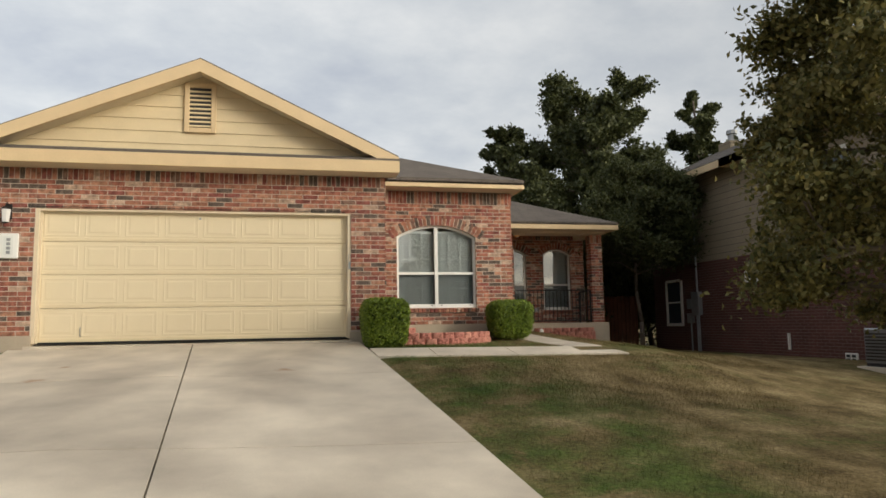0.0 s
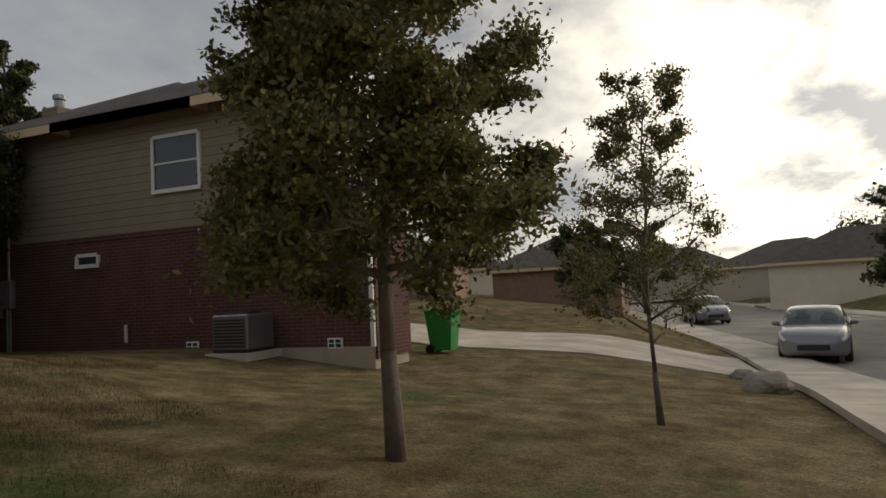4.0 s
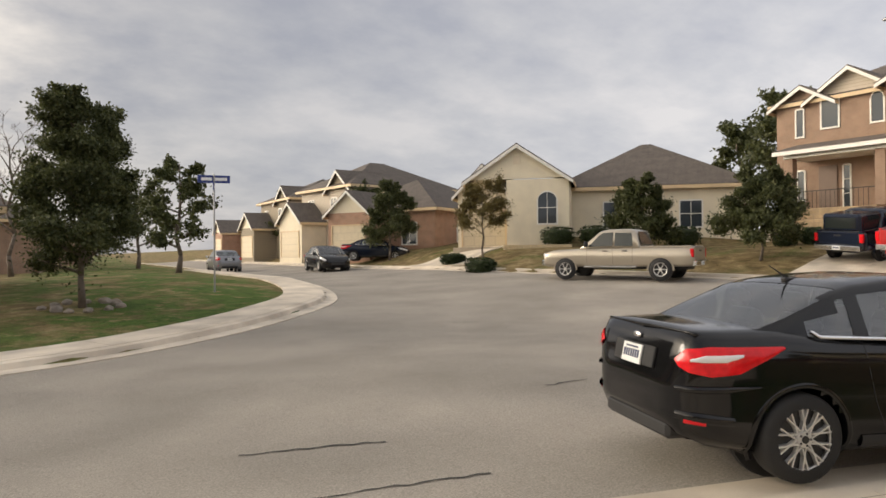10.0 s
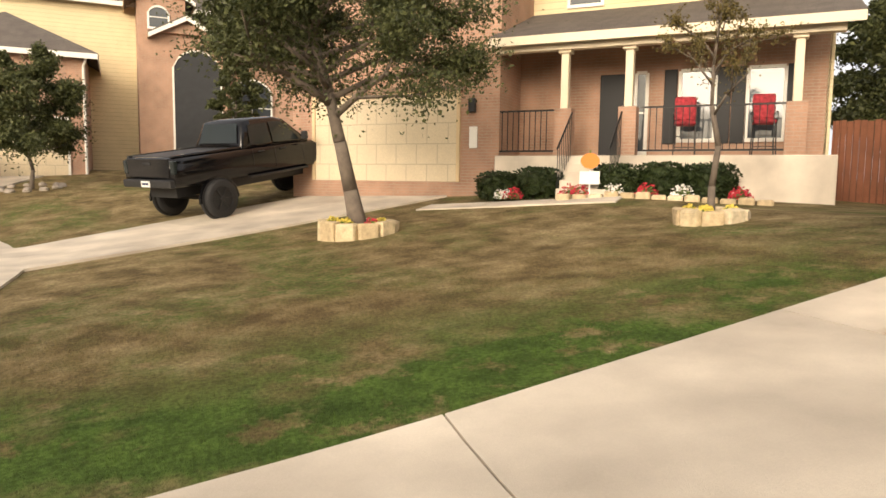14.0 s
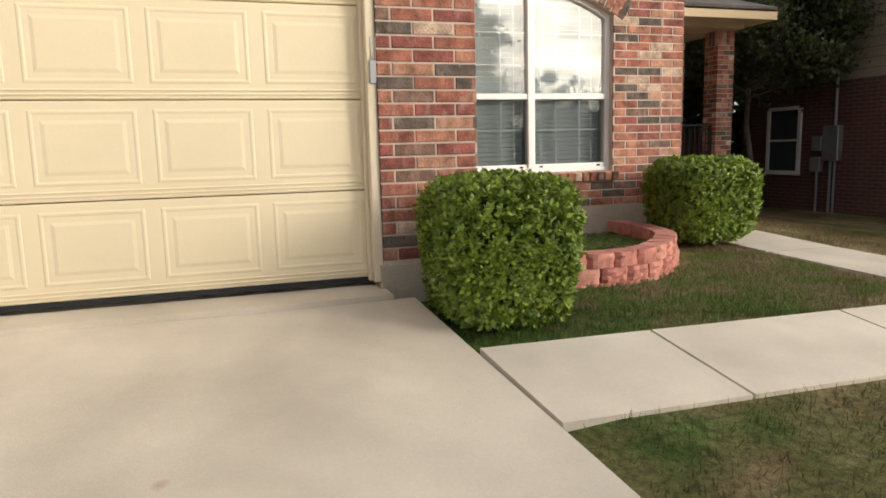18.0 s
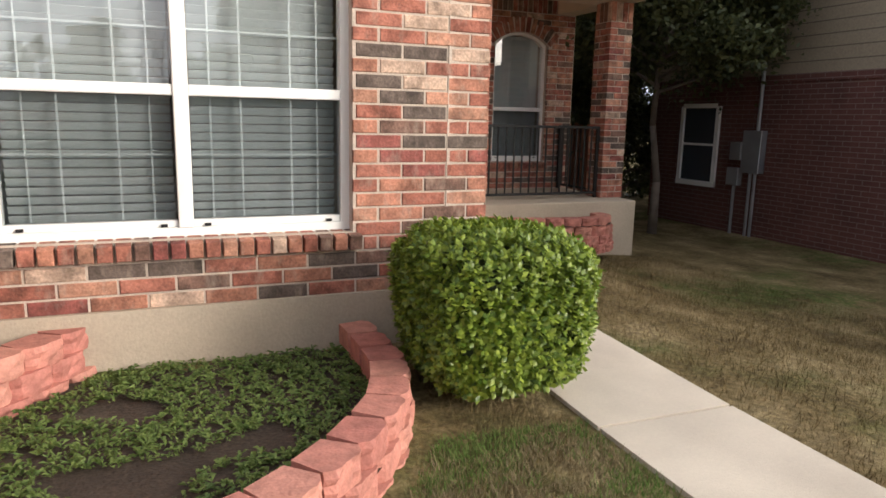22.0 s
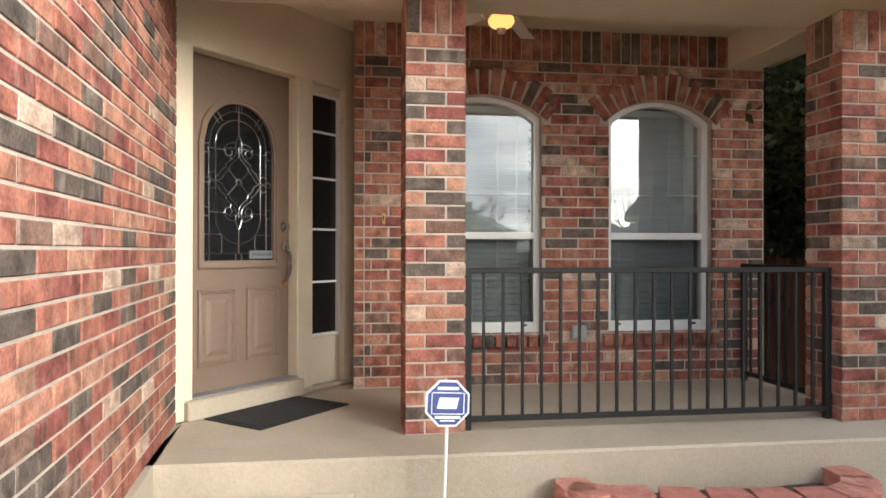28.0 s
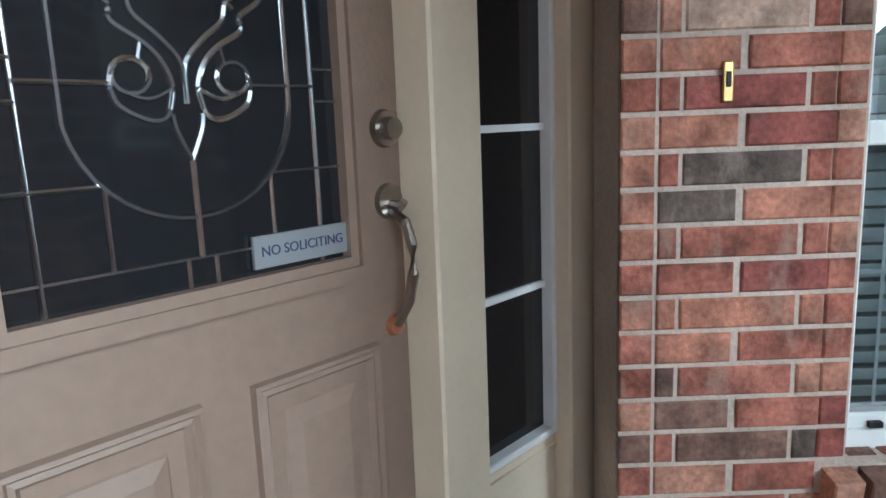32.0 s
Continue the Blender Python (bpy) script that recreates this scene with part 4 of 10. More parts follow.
box("backing", (-0.2, 0.2, 0.0, 0.02, 0, 0.72), M_dark, VENT)
for d in ((-0.25, -0.17, -0.035, 0.02, -0.06, 0.78), (0.17, 0.25, -0.035, 0.02, -0.06, 0.78), (-0.17, 0.17, -0.035, 0.02, 0.70, 0.78), (-0.17, 0.17, -0.035, 0.02, -0.06, 0.02)):
    box("frame", d, M_trim, VENT, bevel=0.006)
for i in range(9):
    box("slat", (-0.17, 0.17, -0.012, 0.004, 0, 0.055), M_siding, VENT, m=pose(0, -0.012, 0.035 + i * 0.073, -35))


# ---- porch ----
tagged(box("porch_floor", (3.18, 7.22, 5.26, 6.92, -0.75, 0.19), M_found, bevel=0.012), "smooth pale concrete porch slab with a stained edge", "porch", kind="structure")
tagged(box("porch_floor", (3.0, 4.3, 6.92, 7.4, -0.75, 0.19), M_found), "pale concrete porch slab at the entry", "porch", kind="structure")
tagged(box("porch_beam", (3.30, 7.28, 5.42, 5.97, 2.56, 2.80), M_trim2, bevel=0.006), "pale painted porch beam", "beam", kind="structure")
tagged(box("porch_beam", (6.98, 7.26, 5.97, 6.9, 2.56, 2.80), M_trim2, bevel=0.006), "pale painted side beam of the porch", "beam", kind="structure")
tagged(box("ceiling", (3.0, 7.26, 5.7, 7.2, 2.80, 2.86), M_trim2), "pale painted porch ceiling", "ceiling", kind="structure")

# diagonal entry: local x along the door wall, y inward
DOOR_A = Vector((3.10, 6.05))
F_DOOR = pose(DOOR_A.x, DOOR_A.y, 0.19, 0, 0, 48.5)
ENTRY = thing("door_frame", "pale painted door frame with a sidelight", "door frame", F_DOOR, kind="structure")
for nm, d in (("jamb", (0.0, 0.150, -0.05, 0.12, 0.0, 2.20)), ("jamb", (0.985, 1.13, -0.04, 0.12, 0.0, 2.20)), ("jamb", (1.44, 1.58, -0.05, 0.12, 0.0, 2.20)), ("header", (0.0, 1.58, -0.05, 0.12, 2.16, 2.62)), ("sidelight_panel", (1.13, 1.44, -0.005, 0.10, 0.03, 0.37)), ("casing", (-0.10, 0.0, -0.055, -0.01, 0.0, 2.62)), ("casing", (1.58, 1.64, -0.05, 0.02, 0.0, 2.62)), ("sidelight_head", (1.13, 1.44, -0.005, 0.10, 2.10, 2.16))):
    box(nm, d, M_trim2, ENTRY, bevel=0.006)
box("threshold", (0.09, 1.0, -0.10, 0.12, 0.0, 0.115), M_found, ENTRY, bevel=0.01)
box("threshold_plate", (0.11, 0.99, -0.045, 0.12, 0.115, 0.125), M_steel, ENTRY)
box("sill_block", (1.0, 1.55, -0.07, 0.12, 0.0, 0.03), M_found, ENTRY, bevel=0.006)


# ---- windows of the house ----
def outline(x0, x1, z0, spring, rise, n=14):
    """Corner points of an arched opening, from its lower left round over the arch."""
    top = [(x0 + (x1 - x0) * k / n, arch_cut(x0 + (x1 - x0) * k / n, x0, x1, spring, rise) if rise else spring) for k in range(n + 1)]
    return [(x0, z0)] + top + [(x1, z0)]


def ring_bar(bm, outer, inner, y0, y1):
    """A closed frame between two outlines with the same number of corners."""
    n = len(outer)
    rows = []
    for (a, b) in zip(outer, inner):
        rows.append([bm.verts.new((p[0], y, p[1])) for p, y in ((a, y0), (b, y0), (b, y1), (a, y1))])
    for i in range(n):
        p, q = rows[i], rows[(i + 1) % n]
        for k in range(4):
            bm.faces.new((p[k], q[k], q[(k + 1) % 4], p[(k + 1) % 4]))
    bmesh.ops.recalc_face_normals(bm, faces=bm.faces[:])


def filled(bm, pts, y):
    bm.faces.new([bm.verts.new((p[0], y, p[1])) for p in pts])


def screen_mesh():
    m = bpy.data.materials.new("insect_screen_mesh")
    m.use_nodes = True
    n, l = m.node_tree.nodes, m.node_tree.links
    n.clear()
    tr, df, mx, o = (n.new("ShaderNode" + k) for k in ("BsdfTransparent", "BsdfDiffuse", "MixShader", "OutputMaterial"))
    df.inputs[0].default_value = (0.035, 0.045, 0.05, 1)
    mx.inputs[0].default_value = 0.42
    l.new(tr.outputs[0], mx.inputs[1])
    l.new(df.outputs[0], mx.inputs[2])
    l.new(mx.outputs[0], o.inputs[0])
    return m


M_mesh = screen_mesh()


def arched_window(name, F, hole, mid, label, split, blind_step, blind_tilt, blind_label, cols, rows_up, rows_low):
    x0, x1, z0, spring, rise = hole
    w = thing(name, label, "window", F, kind="structure")
    e = 0.045
    bm = bmesh.new()
    ring_bar(bm, outline(x0, x1, z0, spring, rise), outline(x0 + e, x1 - e, z0 + e, spring - e * 0.6, rise * 0.96), 0.075, 0.15)
    part("window_frame", bm, M_white, w)
    bays = [(x0 + e, x1 - e)]
    if split:
        c = (x0 + x1) / 2
        box("mullion", (c - 0.035, c + 0.035, 0.068, 0.15, z0 + e, arch_cut(c, x0, x1, spring, rise) - e), M_white, w, bevel=0.004)
        bays = [(x0 + e, c - 0.035), (c + 0.035, x1 - e)]
    for a, b in bays:
        box("mid_rail", (a, b, 0.078, 0.145, mid - 0.026, mid + 0.026), M_white, w, bevel=0.004)
        box("sash_rail", (a, b, 0.088, 0.14, z0 + e, z0 + e + 0.035), M_white, w, bevel=0.004)
        for s0 in (a + 0.05, b - 0.08):
            box("latch", (s0, s0 + 0.03, 0.074, 0.09, z0 + e + 0.004, z0 + e + 0.018), M_black, w)
        bm = bmesh.new()
        pts = [(a + (b - a) * k / 8, min(arch_cut(a + (b - a) * k / 8, x0, x1, spring, rise) - e * 0.8, 9)) for k in range(9)]
        filled(bm, [(a, mid)] + pts + [(b, mid)], 0.112)
        p = part("upper_pane", bm, M_paneB, w)
        p.visible_shadow = False
        bm = bmesh.new()
        filled(bm, [(a, z0 + e), (a, mid), (b, mid), (b, z0 + e)], 0.124)
        p = part("lower_pane", bm, M_pane, w)
        p.visible_shadow = False
        bm = bmesh.new()
        filled(bm, [(a, z0 + e), (a, mid), (b, mid), (b, z0 + e)], 0.098)
        p = part("insect_screen", bm, M_mesh, w)
        p.visible_shadow = False
        for k in range(1, cols):
            x = a + (b - a) * k / cols
            box("muntin", (x - 0.0045, x + 0.0045, 0.130, 0.138, z0 + e, min(arch_cut(x, x0, x1, spring, rise) - e, 9)), M_blind, w)
        for zz in [mid + (spring + rise * 0.5 - mid) * k / rows_up for k in range(1, rows_up)] + [z0 + e + (mid - z0) * k / rows_low for k in range(1, rows_low)]:
            box("muntin", (a, b, 0.131, 0.137, zz - 0.0045, zz + 0.0045), M_blind, w)
    # the blind behind the glass
    bl = thing("window_blind", blind_label, "blind", F @ pose(0, 0.19, 0))
    for a, b in bays:
        top = spring + rise * 0.35
        box("headrail", (a + 0.01, b - 0.01, -0.025, 0.03, top, top + 0.05), M_blind, bl)
        bm = bmesh.new()
        add_box(bm, 0, b - a - 0.02, -0.024, 0.024, -0.0013, 0.0013, m=pose(0, 0, 0, blind_tilt))
        me = mesh_of("slat", bm, M_blind)
        z = z0 + 0.05
        while z < top:
            s = new("slat", me)
            s.parent = bl
            s.location = (a + 0.01, 0, z)
            z += blind_step
        for k in (0.14, 0.86):
            x = a + (b - a) * k
            box("ladder_tape", (x - 0.004, x + 0.004, -0.027, -0.025, z0 + 0.04, top), M_blind, bl)
    # a dark room behind
    return w


arched_window("window_1", F_BED, BED_HOLES[0], 1.23, "white framed arched window with horizontal blinds behind the glass", True, 0.043, -50, "pale horizontal slat blind, closed", 3, 3, 2)
arched_window("window_2", F_WIN, WIN_HOLES[0], 1.28, "white framed arched porch window with a closed blind", False, 0.043, -52, "pale slat blind behind the porch window", 3, 3, 2)
arched_window("window_3", F_WIN, WIN_HOLES[1], 1.28, "white framed arched porch window with a grid in its upper sash", False, 0.043, -56, "pale slat blind raised a little", 3, 3, 2)


# ---- garage door ----
def raised_panel(w, h, steps):
    """Rectangles one inside the other, each at its own depth, closed in the middle."""
    bm = bmesh.new()
    loops = []
    for inset, y in steps:
        loops.append([bm.verts.new(p) for p in ((inset, y, inset), (w - inset, y, inset), (w - inset, y, h - inset), (inset, y, h - inset))])
    for a, b in zip(loops, loops[1:]):
        for k in range(4):
            bm.faces.new((a[k], a[(k + 1) % 4], b[(k + 1) % 4], b[k]))
    bm.faces.new(loops[-1])
    bmesh.ops.recalc_face_normals(bm, faces=bm.faces[:])
    return bm


GX0, GX1 = -4.88, 0.0
GD = thing("garage_door", "cream sectional garage door of raised panels, closed", "garage door", pose(0, 0.13, 0), kind="")
panel_mesh = mesh_of("panel", raised_panel(0.52, 0.395, ((0, 0.001), (0.006, -0.003), (0.016, -0.004), (0.026, -0.001), (0.055, -0.001), (0.075, -0.005))), M_door)
pitch = (GX1 - GX0 - 0.10) / 8
for r in range(4):
    z0 = 0.015 + r * 0.5275
    sec = box("section", (GX0 + 0.02, GX1 - 0.02, 0, 0.045, z0 + 0.003, z0 + 0.5245), M_door, GD, bevel=0.006)
    for q in (0.030, 0.052):
        box("rib", (GX0 + 0.02, GX1 - 0.02, -0.006, 0.002, z0 + q - 0.006, z0 + q + 0.006), M_door, sec, bevel=0.003)
    for c in range(8):
        p = new("panel", panel_mesh)
        p.parent = sec
        p.location = (GX0 + 0.05 + c * pitch + (pitch - 0.52) / 2, 0, z0 + 0.085)
box("bottom_seal", (GX0 + 0.02, GX1 - 0.02, -0.004, 0.04, -0.012, 0.016), M_rubber, GD)
bm = bmesh.new()
add_sweep(bm, [(-4.20, -0.012, 0.10), (-4.20, -0.045, 0.12), (-4.195, -0.05, 0.17), (-4.20, -0.045, 0.22), (-4.20, -0.012, 0.24)], 0.007, 6)
part("handle", bm, M_steel, GD, "bent steel lift handle")
box("lock_plate", (-3.67, -3.61, -0.012, 0.0, 0.15, 0.19), M_door, GD, bevel=0.004)
box("top_bracket", (-2.47, -2.44, -0.014, 0.0, 1.98, 2.01), M_steel, GD)
TRIM = thing("door_trim", "cream painted trim round the garage door", "trim", kind="structure")
for nm, d in (("jamb", (GX0 - 0.001, GX0 + 0.055, 0.02, 0.12, 0.0, 2.127)), ("jamb", (GX1 - 0.055, GX1 + 0.001, 0.02, 0.12, 0.0, 2.127)), ("head", (GX0 + 0.055, GX1 - 0.055, 0.02, 0.12, 2.07, 2.127)), ("stop", (GX0 + 0.055, GX0 + 0.075, 0.085, 0.124, 0.0, 2.07)), ("stop", (GX1 - 0.075, GX1 - 0.055, 0.085, 0.124, 0.0, 2.07)), ("stop", (GX0 + 0.075, GX1 - 0.075, 0.085, 0.124, 2.05, 2.07))):
    box(nm, d, M_trim2, TRIM, bevel=0.004)
box("lintel_angle", (GX0 - 0.1, GX1 + 0.1, -0.004, 0.10, 2.127, 2.137), M_black, TRIM)
KEY = thing("door_keypad", "slim grey metal latch plate on the garage jamb", "latch", pose(-0.02, 0.012, 1.15))
box("plate", (-0.02, 0.02, -0.006, 0.008, 0.0, 0.13), M_steel, KEY, bevel=0.003)
bm = bmesh.new()
add_sweep(bm, [(-0.016, -0.004, 0.13), (-0.018, -0.03, 0.15), (-0.018, -0.03, 0.25), (0.012, -0.03, 0.255), (0.014, -0.004, 0.13)], 0.004, 5)
part("loop", bm, M_steel, KEY)
tagged(box("garage_sill", (GX0 - 0.02, GX1 + 0.0, -0.205, 0.14, -0.3, -0.034), M_concrete), "stained concrete sill under the garage door", "sill", kind="structure")

# house-number box and lantern beside the garage door
NB_BOX = thing("house_number_box", "white lit house number box on the brick", "number sign", pose(-5.35, -0.045, 1.31))
box("case", (0, 0.265, 0.0, 0.045, 0, 0.39), M_white, NB_BOX, bevel=0.012)
box("face", (0.06, 0.205, -0.006, 0.002, 0.05, 0.34), M_plate, NB_BOX)
for k in range(4):
    box("digit", (0.105, 0.16, -0.009, -0.005, 0.07 + k * 0.066, 0.115 + k * 0.066), M_steel, NB_BOX)
LAN = thing("wall_lantern", "small black and glass wall lantern", "lantern", pose(-5.25, 0, 1.86))
box("back_plate", (-0.05, 0.05, -0.02, 0.0, 0.06, 0.30), M_black, LAN, bevel=0.005)
bm = bmesh.new()
add_sweep(bm, [(0, -0.02, 0.26), (0, -0.07, 0.31), (0, -0.11, 0.29), (0, -0.12, 0.24)], 0.008, 6)
part("arm", bm, M_black, LAN)
bm = bmesh.new()
add_rod(bm, (0, -0.12, 0.0), (0, -0.12, 0.20), 0.05, 0.072, 6)
part("glass", bm, M_clear, LAN)
bm = bmesh.new()
add_rod(bm, (0, -0.12, 0.20), (0, -0.12, 0.25), 0.09, 0.02, 6)
part("cap", bm, M_black, LAN)
bm = bmesh.new()
add_rod(bm, (0, -0.12, -0.02), (0, -0.12, 0.0), 0.02, 0.055, 6)
part("base", bm, M_black, LAN)


# ---- front door ----
DOOR = thing("front_door", "tan front door with an oval leaded glass, closed", "door", F_DOOR @ pose(0, 0.05, 0))
dx0, dx1, dz0, dz1 = 0.150, 0.987, 0.125, 2.165
gx0, gx1, gz0, gsp, grs = 0.292, 0.842, 0.915, 1.635, 0.272
bm = bmesh.new()
xs = sorted({dx0, dx1, gx0, gx1} | {gx0 + (gx1 - gx0) * (1 - math.cos(math.pi * k / 20)) / 2 for k in range(1, 20)})
for a, b in zip(xs, xs[1:]):
    if gx0 - 1e-6 < a and b < gx1 + 1e-6:
        add_box(bm, a, b, 0, 0.045, dz0, gz0)
        ta, tb = (arch_cut(v, gx0, gx1, gsp, grs) for v in (a, b))
        vs = [bm.verts.new(p) for p in ((a, 0, ta), (b, 0, tb), (b, 0, dz1), (a, 0, dz1), (a, 0.045, ta), (b, 0.045, tb), (b, 0.045, dz1), (a, 0.045, dz1))]
        for f in ((0, 1, 2, 3), (7, 6, 5, 4), (0, 4, 5, 1), (3, 2, 6, 7)):
            bm.faces.new([vs[i] for i in f])
    else:
        add_box(bm, a, b, 0, 0.045, dz0, dz1)
bmesh.ops.recalc_face_normals(bm, faces=bm.faces[:])
part("slab", bm, M_tan, DOOR)
bm = bmesh.new()
ring_bar(bm, outline(gx0 - 0.042, gx1 + 0.042, gz0 - 0.045, gsp, grs + 0.042, 24), outline(gx0 - 0.018, gx1 + 0.018, gz0 - 0.018, gsp, grs + 0.018, 24), -0.020, 0.002)
ring_bar(bm, outline(gx0 - 0.018, gx1 + 0.018, gz0 - 0.018, gsp, grs + 0.018, 24), outline(gx0, gx1, gz0, gsp, grs, 24), -0.011, 0.002)
part("glass_moulding", bm, M_tan, DOOR)
for px in (0.250, 0.619):
    ob = part("panel", raised_panel(0.283, 0.465, ((0, 0.002), (0.003, -0.014), (0.010, -0.016), (0.016, -0.007), (0.024, -0.010), (0.034, 0.003), (0.056, 0.003), (0.062, -0.004), (0.090, -0.013))), M_tan, DOOR)
    ob.location = (px, 0, 0.275)
bm = bmesh.new()
filled(bm, outline(gx0, gx1, gz0, gsp, grs, 24), 0.012)
GLASS = part("leaded_glass", bm, M_doorglass, DOOR, "dark textured glass set in lead")


def came(path, r=0.0034, closed=False, name="came"):
    bm = bmesh.new()
    add_sweep(bm, [(x, 0.010, z) for x, z in path], r, 5, closed)
    part(name, bm, M_lead, GLASS)


gc, gm = (gx0 + gx1) / 2, 1.411


def arc(cx, cz, rx, rz, a0, a1, n=12):
    return [(cx + rx * math.cos(a0 + (a1 - a0) * k / n), cz + rz * math.sin(a0 + (a1 - a0) * k / n)) for k in range(n + 1)]


def flowing(points, n=4):
    """A smooth line through a few points."""
    p = [Vector(points[0])] + [Vector(q) for q in points] + [Vector(points[-1])]
    out = []
    for i in range(1, len(p) - 2):
        for k in range(n):
            u = k / n
            out.append(0.5 * (2 * p[i] + (p[i + 1] - p[i - 1]) * u + (2 * p[i - 1] - 5 * p[i] + 4 * p[i + 1] - p[i + 2]) * u * u + (3 * p[i] - p[i - 1] - 3 * p[i + 1] + p[i + 2]) * u**3))
    return [tuple(q) for q in out] + [tuple(points[-1])]


came(outline(gx0 + 0.049, gx1 - 0.049, gz0, gsp, grs - 0.049, 22), 0.0042)
came([(gc + 0.178 * math.cos(a), (1.640 if math.sin(a) > 0 else 1.186) + 0.165 * math.sin(a)) for a in (2 * math.pi * k / 40 for k in range(40))], 0.0042, closed=True)
came([(gx0, gz0 + 0.045), (gx1, gz0 + 0.045)])
for s in (-1, 1):
    def mx(pts):
        return [(gc + s * x, z) for x, z in pts]
    came(mx([(0.023, gz0), (0.023, gz0 + 0.045)]))
    came(mx([(0.132, gz0 + 0.045), (0.132, 1.078)]))
    came(mx([(0.132, 1.078), (0.275, 1.078)]))
    came(mx([(0.022, 1.907), (0.022, 1.855)]))
    came(mx([(0.15, 1.765), (0.205, 1.825)]))
    came(mx([(0.125, 1.785), (0.175, 1.85)]))
    for v in (-1, 1):
        def my(pts):
            return [(gc + s * x, gm + v * z) for x, z in pts]
        came(my([(0.109, 0.196), (0.226, 0.196)]))
        came(my([(0.226, 0.168), (0.275, 0.168)]))
        came(my([(0.226, 0.221), (0.275, 0.221)]))
        came(my([(0.014, 0.012), (0.088, 0.084)]), 0.0042)
        came(my(flowing([(0.175, 0.022), (0.160, 0.034), (0.135, 0.068), (0.099, 0.094), (0.099, 0.115), (0.058, 0.140), (0.033, 0.165), (0.020, 0.199), (0.026, 0.232)])), 0.0046)
        came(my(flowing([(0.210, 0.004), (0.165, 0.004), (0.130, 0.018), (0.105, 0.055), (0.078, 0.075), (0.068, 0.103), (0.033, 0.132), (0.004, 0.167), (0.0, 0.224)])), 0.0046)
        came(my(arc(0.079, 0.186, 0.027, 0.024, 0, 2 * math.pi, 14)[:-1]), 0.0042, True)
        came(my([(0.060, 0.140), (0.066, 0.165)]))
        came(my(flowing([(0.106, 0.186), (0.108, 0.205), (0.097, 0.228), (0.055, 0.247), (0.030, 0.238), (0.020, 0.205)])), 0.0046)
        came(my(flowing([(0.096, 0.205), (0.058, 0.217), (0.022, 0.203)])))
        came(my(flowing([(0.024, 0.238), (0.020, 0.262), (0.0, 0.306)])), 0.0042)
        came(my(arc(0.202, 0.030, 0.026, 0.020, -1.2, 3.6)), 0.0042)
    came(mx(arc(0.243, gm, 0.022, 0.017, 0, 2 * math.pi, 12)[:-1]), 0.0042, True)
came([(gc + 0.020 * math.cos(a), gm + 0.018 * math.sin(a)) for a in (2 * math.pi * k / 14 for k in range(14))], 0.0045, True)
came([(gc, gm + 0.306), (gc, 1.907)], 0.0045)
came([(gc, gz0 + 0.045), (gc, gm - 0.306)], 0.0045)


def lettering(text, size, m, mat, parent, depth=0.0006):
    cu = bpy.data.curves.new("lettering", "FONT")
    cu.body, cu.size, cu.align_x, cu.align_y, cu.extrude = text, size, "CENTER", "CENTER", depth
    tmp = bpy.data.objects.new("lettering", cu)
    scene.collection.objects.link(tmp)
    bpy.context.view_layer.update()
    me = bpy.data.meshes.new_from_object(tmp)
    bpy.data.objects.remove(tmp)
    me.materials.append(mat)
    ob = new("lettering", me)
    ob.parent = parent
    ob.matrix_local = m
    return ob


PLATE = box("notice_plate", (0.650, 0.845, 0.000, 0.007, 0.925, 0.978), M_steel, DOOR, "small grey plate that forbids soliciting")
lettering("NO SOLICITING", 0.0235, pose(0.7475, -0.0012, 0.9515, 90), M_ink, PLATE)
bm = bmesh.new()
add_rod(bm, (0.948, 0.0, 1.14), (0.948, -0.012, 1.14), 0.036, 0.033, 18)
add_rod(bm, (0.948, -0.012, 1.14), (0.948, -0.030, 1.14), 0.022, 0.020, 16)
part("deadbolt", bm, M_pewter, DOOR, "brushed pewter deadbolt", smooth=False)
HS = part("handle_rose", (lambda b: (add_rod(b, (0.948, 0.0, 1.005), (0.948, -0.010, 1.005), 0.034, 0.031, 18), b)[1])(bmesh.new()), M_pewter, DOOR, "pewter handleset")
bm = bmesh.new()
add_sweep(bm, [(0.948, -0.01, 0.985), (0.948, -0.045, 0.968), (0.948, -0.060, 0.925), (0.948, -0.060, 0.87), (0.948, -0.046, 0.815), (0.948, -0.026, 0.785), (0.948, -0.012, 0.765)], 0.0105, 8)
part("grip", bm, M_pewter, HS)
bm = bmesh.new()
add_sweep(bm, [(0.948, -0.008, 1.0), (0.948, -0.035, 0.995), (0.948, -0.045, 1.006)], 0.008, 6)
part("thumb_latch", bm, M_pewter, HS)
bm = bmesh.new()
add_rod(bm, (0.948, 0.0, 0.762), (0.948, -0.012, 0.762), 0.022, 0.018, 14)
part("grip_foot", bm, M_copper, HS, "handle foot worn to bare copper")
# sidelight
SIDE = thing("window_sidelight", "narrow dark sidelight with white bars beside the door", "window", F_DOOR, kind="structure")
for nm, d in (("window_frame", (1.13, 1.148, -0.012, 0.03, 0.37, 2.10)), ("window_frame", (1.422, 1.44, -0.012, 0.03, 0.37, 2.10)), ("window_frame", (1.148, 1.422, -0.012, 0.03, 2.082, 2.10)), ("window_frame", (1.148, 1.422, -0.012, 0.03, 0.37, 0.388))):
    box(nm, d, M_white, SIDE, bevel=0.003)
box("pane", (1.148, 1.422, 0.020, 0.026, 0.388, 2.082), M_doorglass, SIDE)
for z in (0.755, 1.13, 1.495, 1.825):
    box("muntin", (1.148, 1.422, 0.010, 0.020, z - 0.008, z + 0.008), M_white, SIDE)
box("panel_bead", (1.14, 1.43, -0.012, -0.004, 0.33, 0.345), M_trim2, ENTRY)
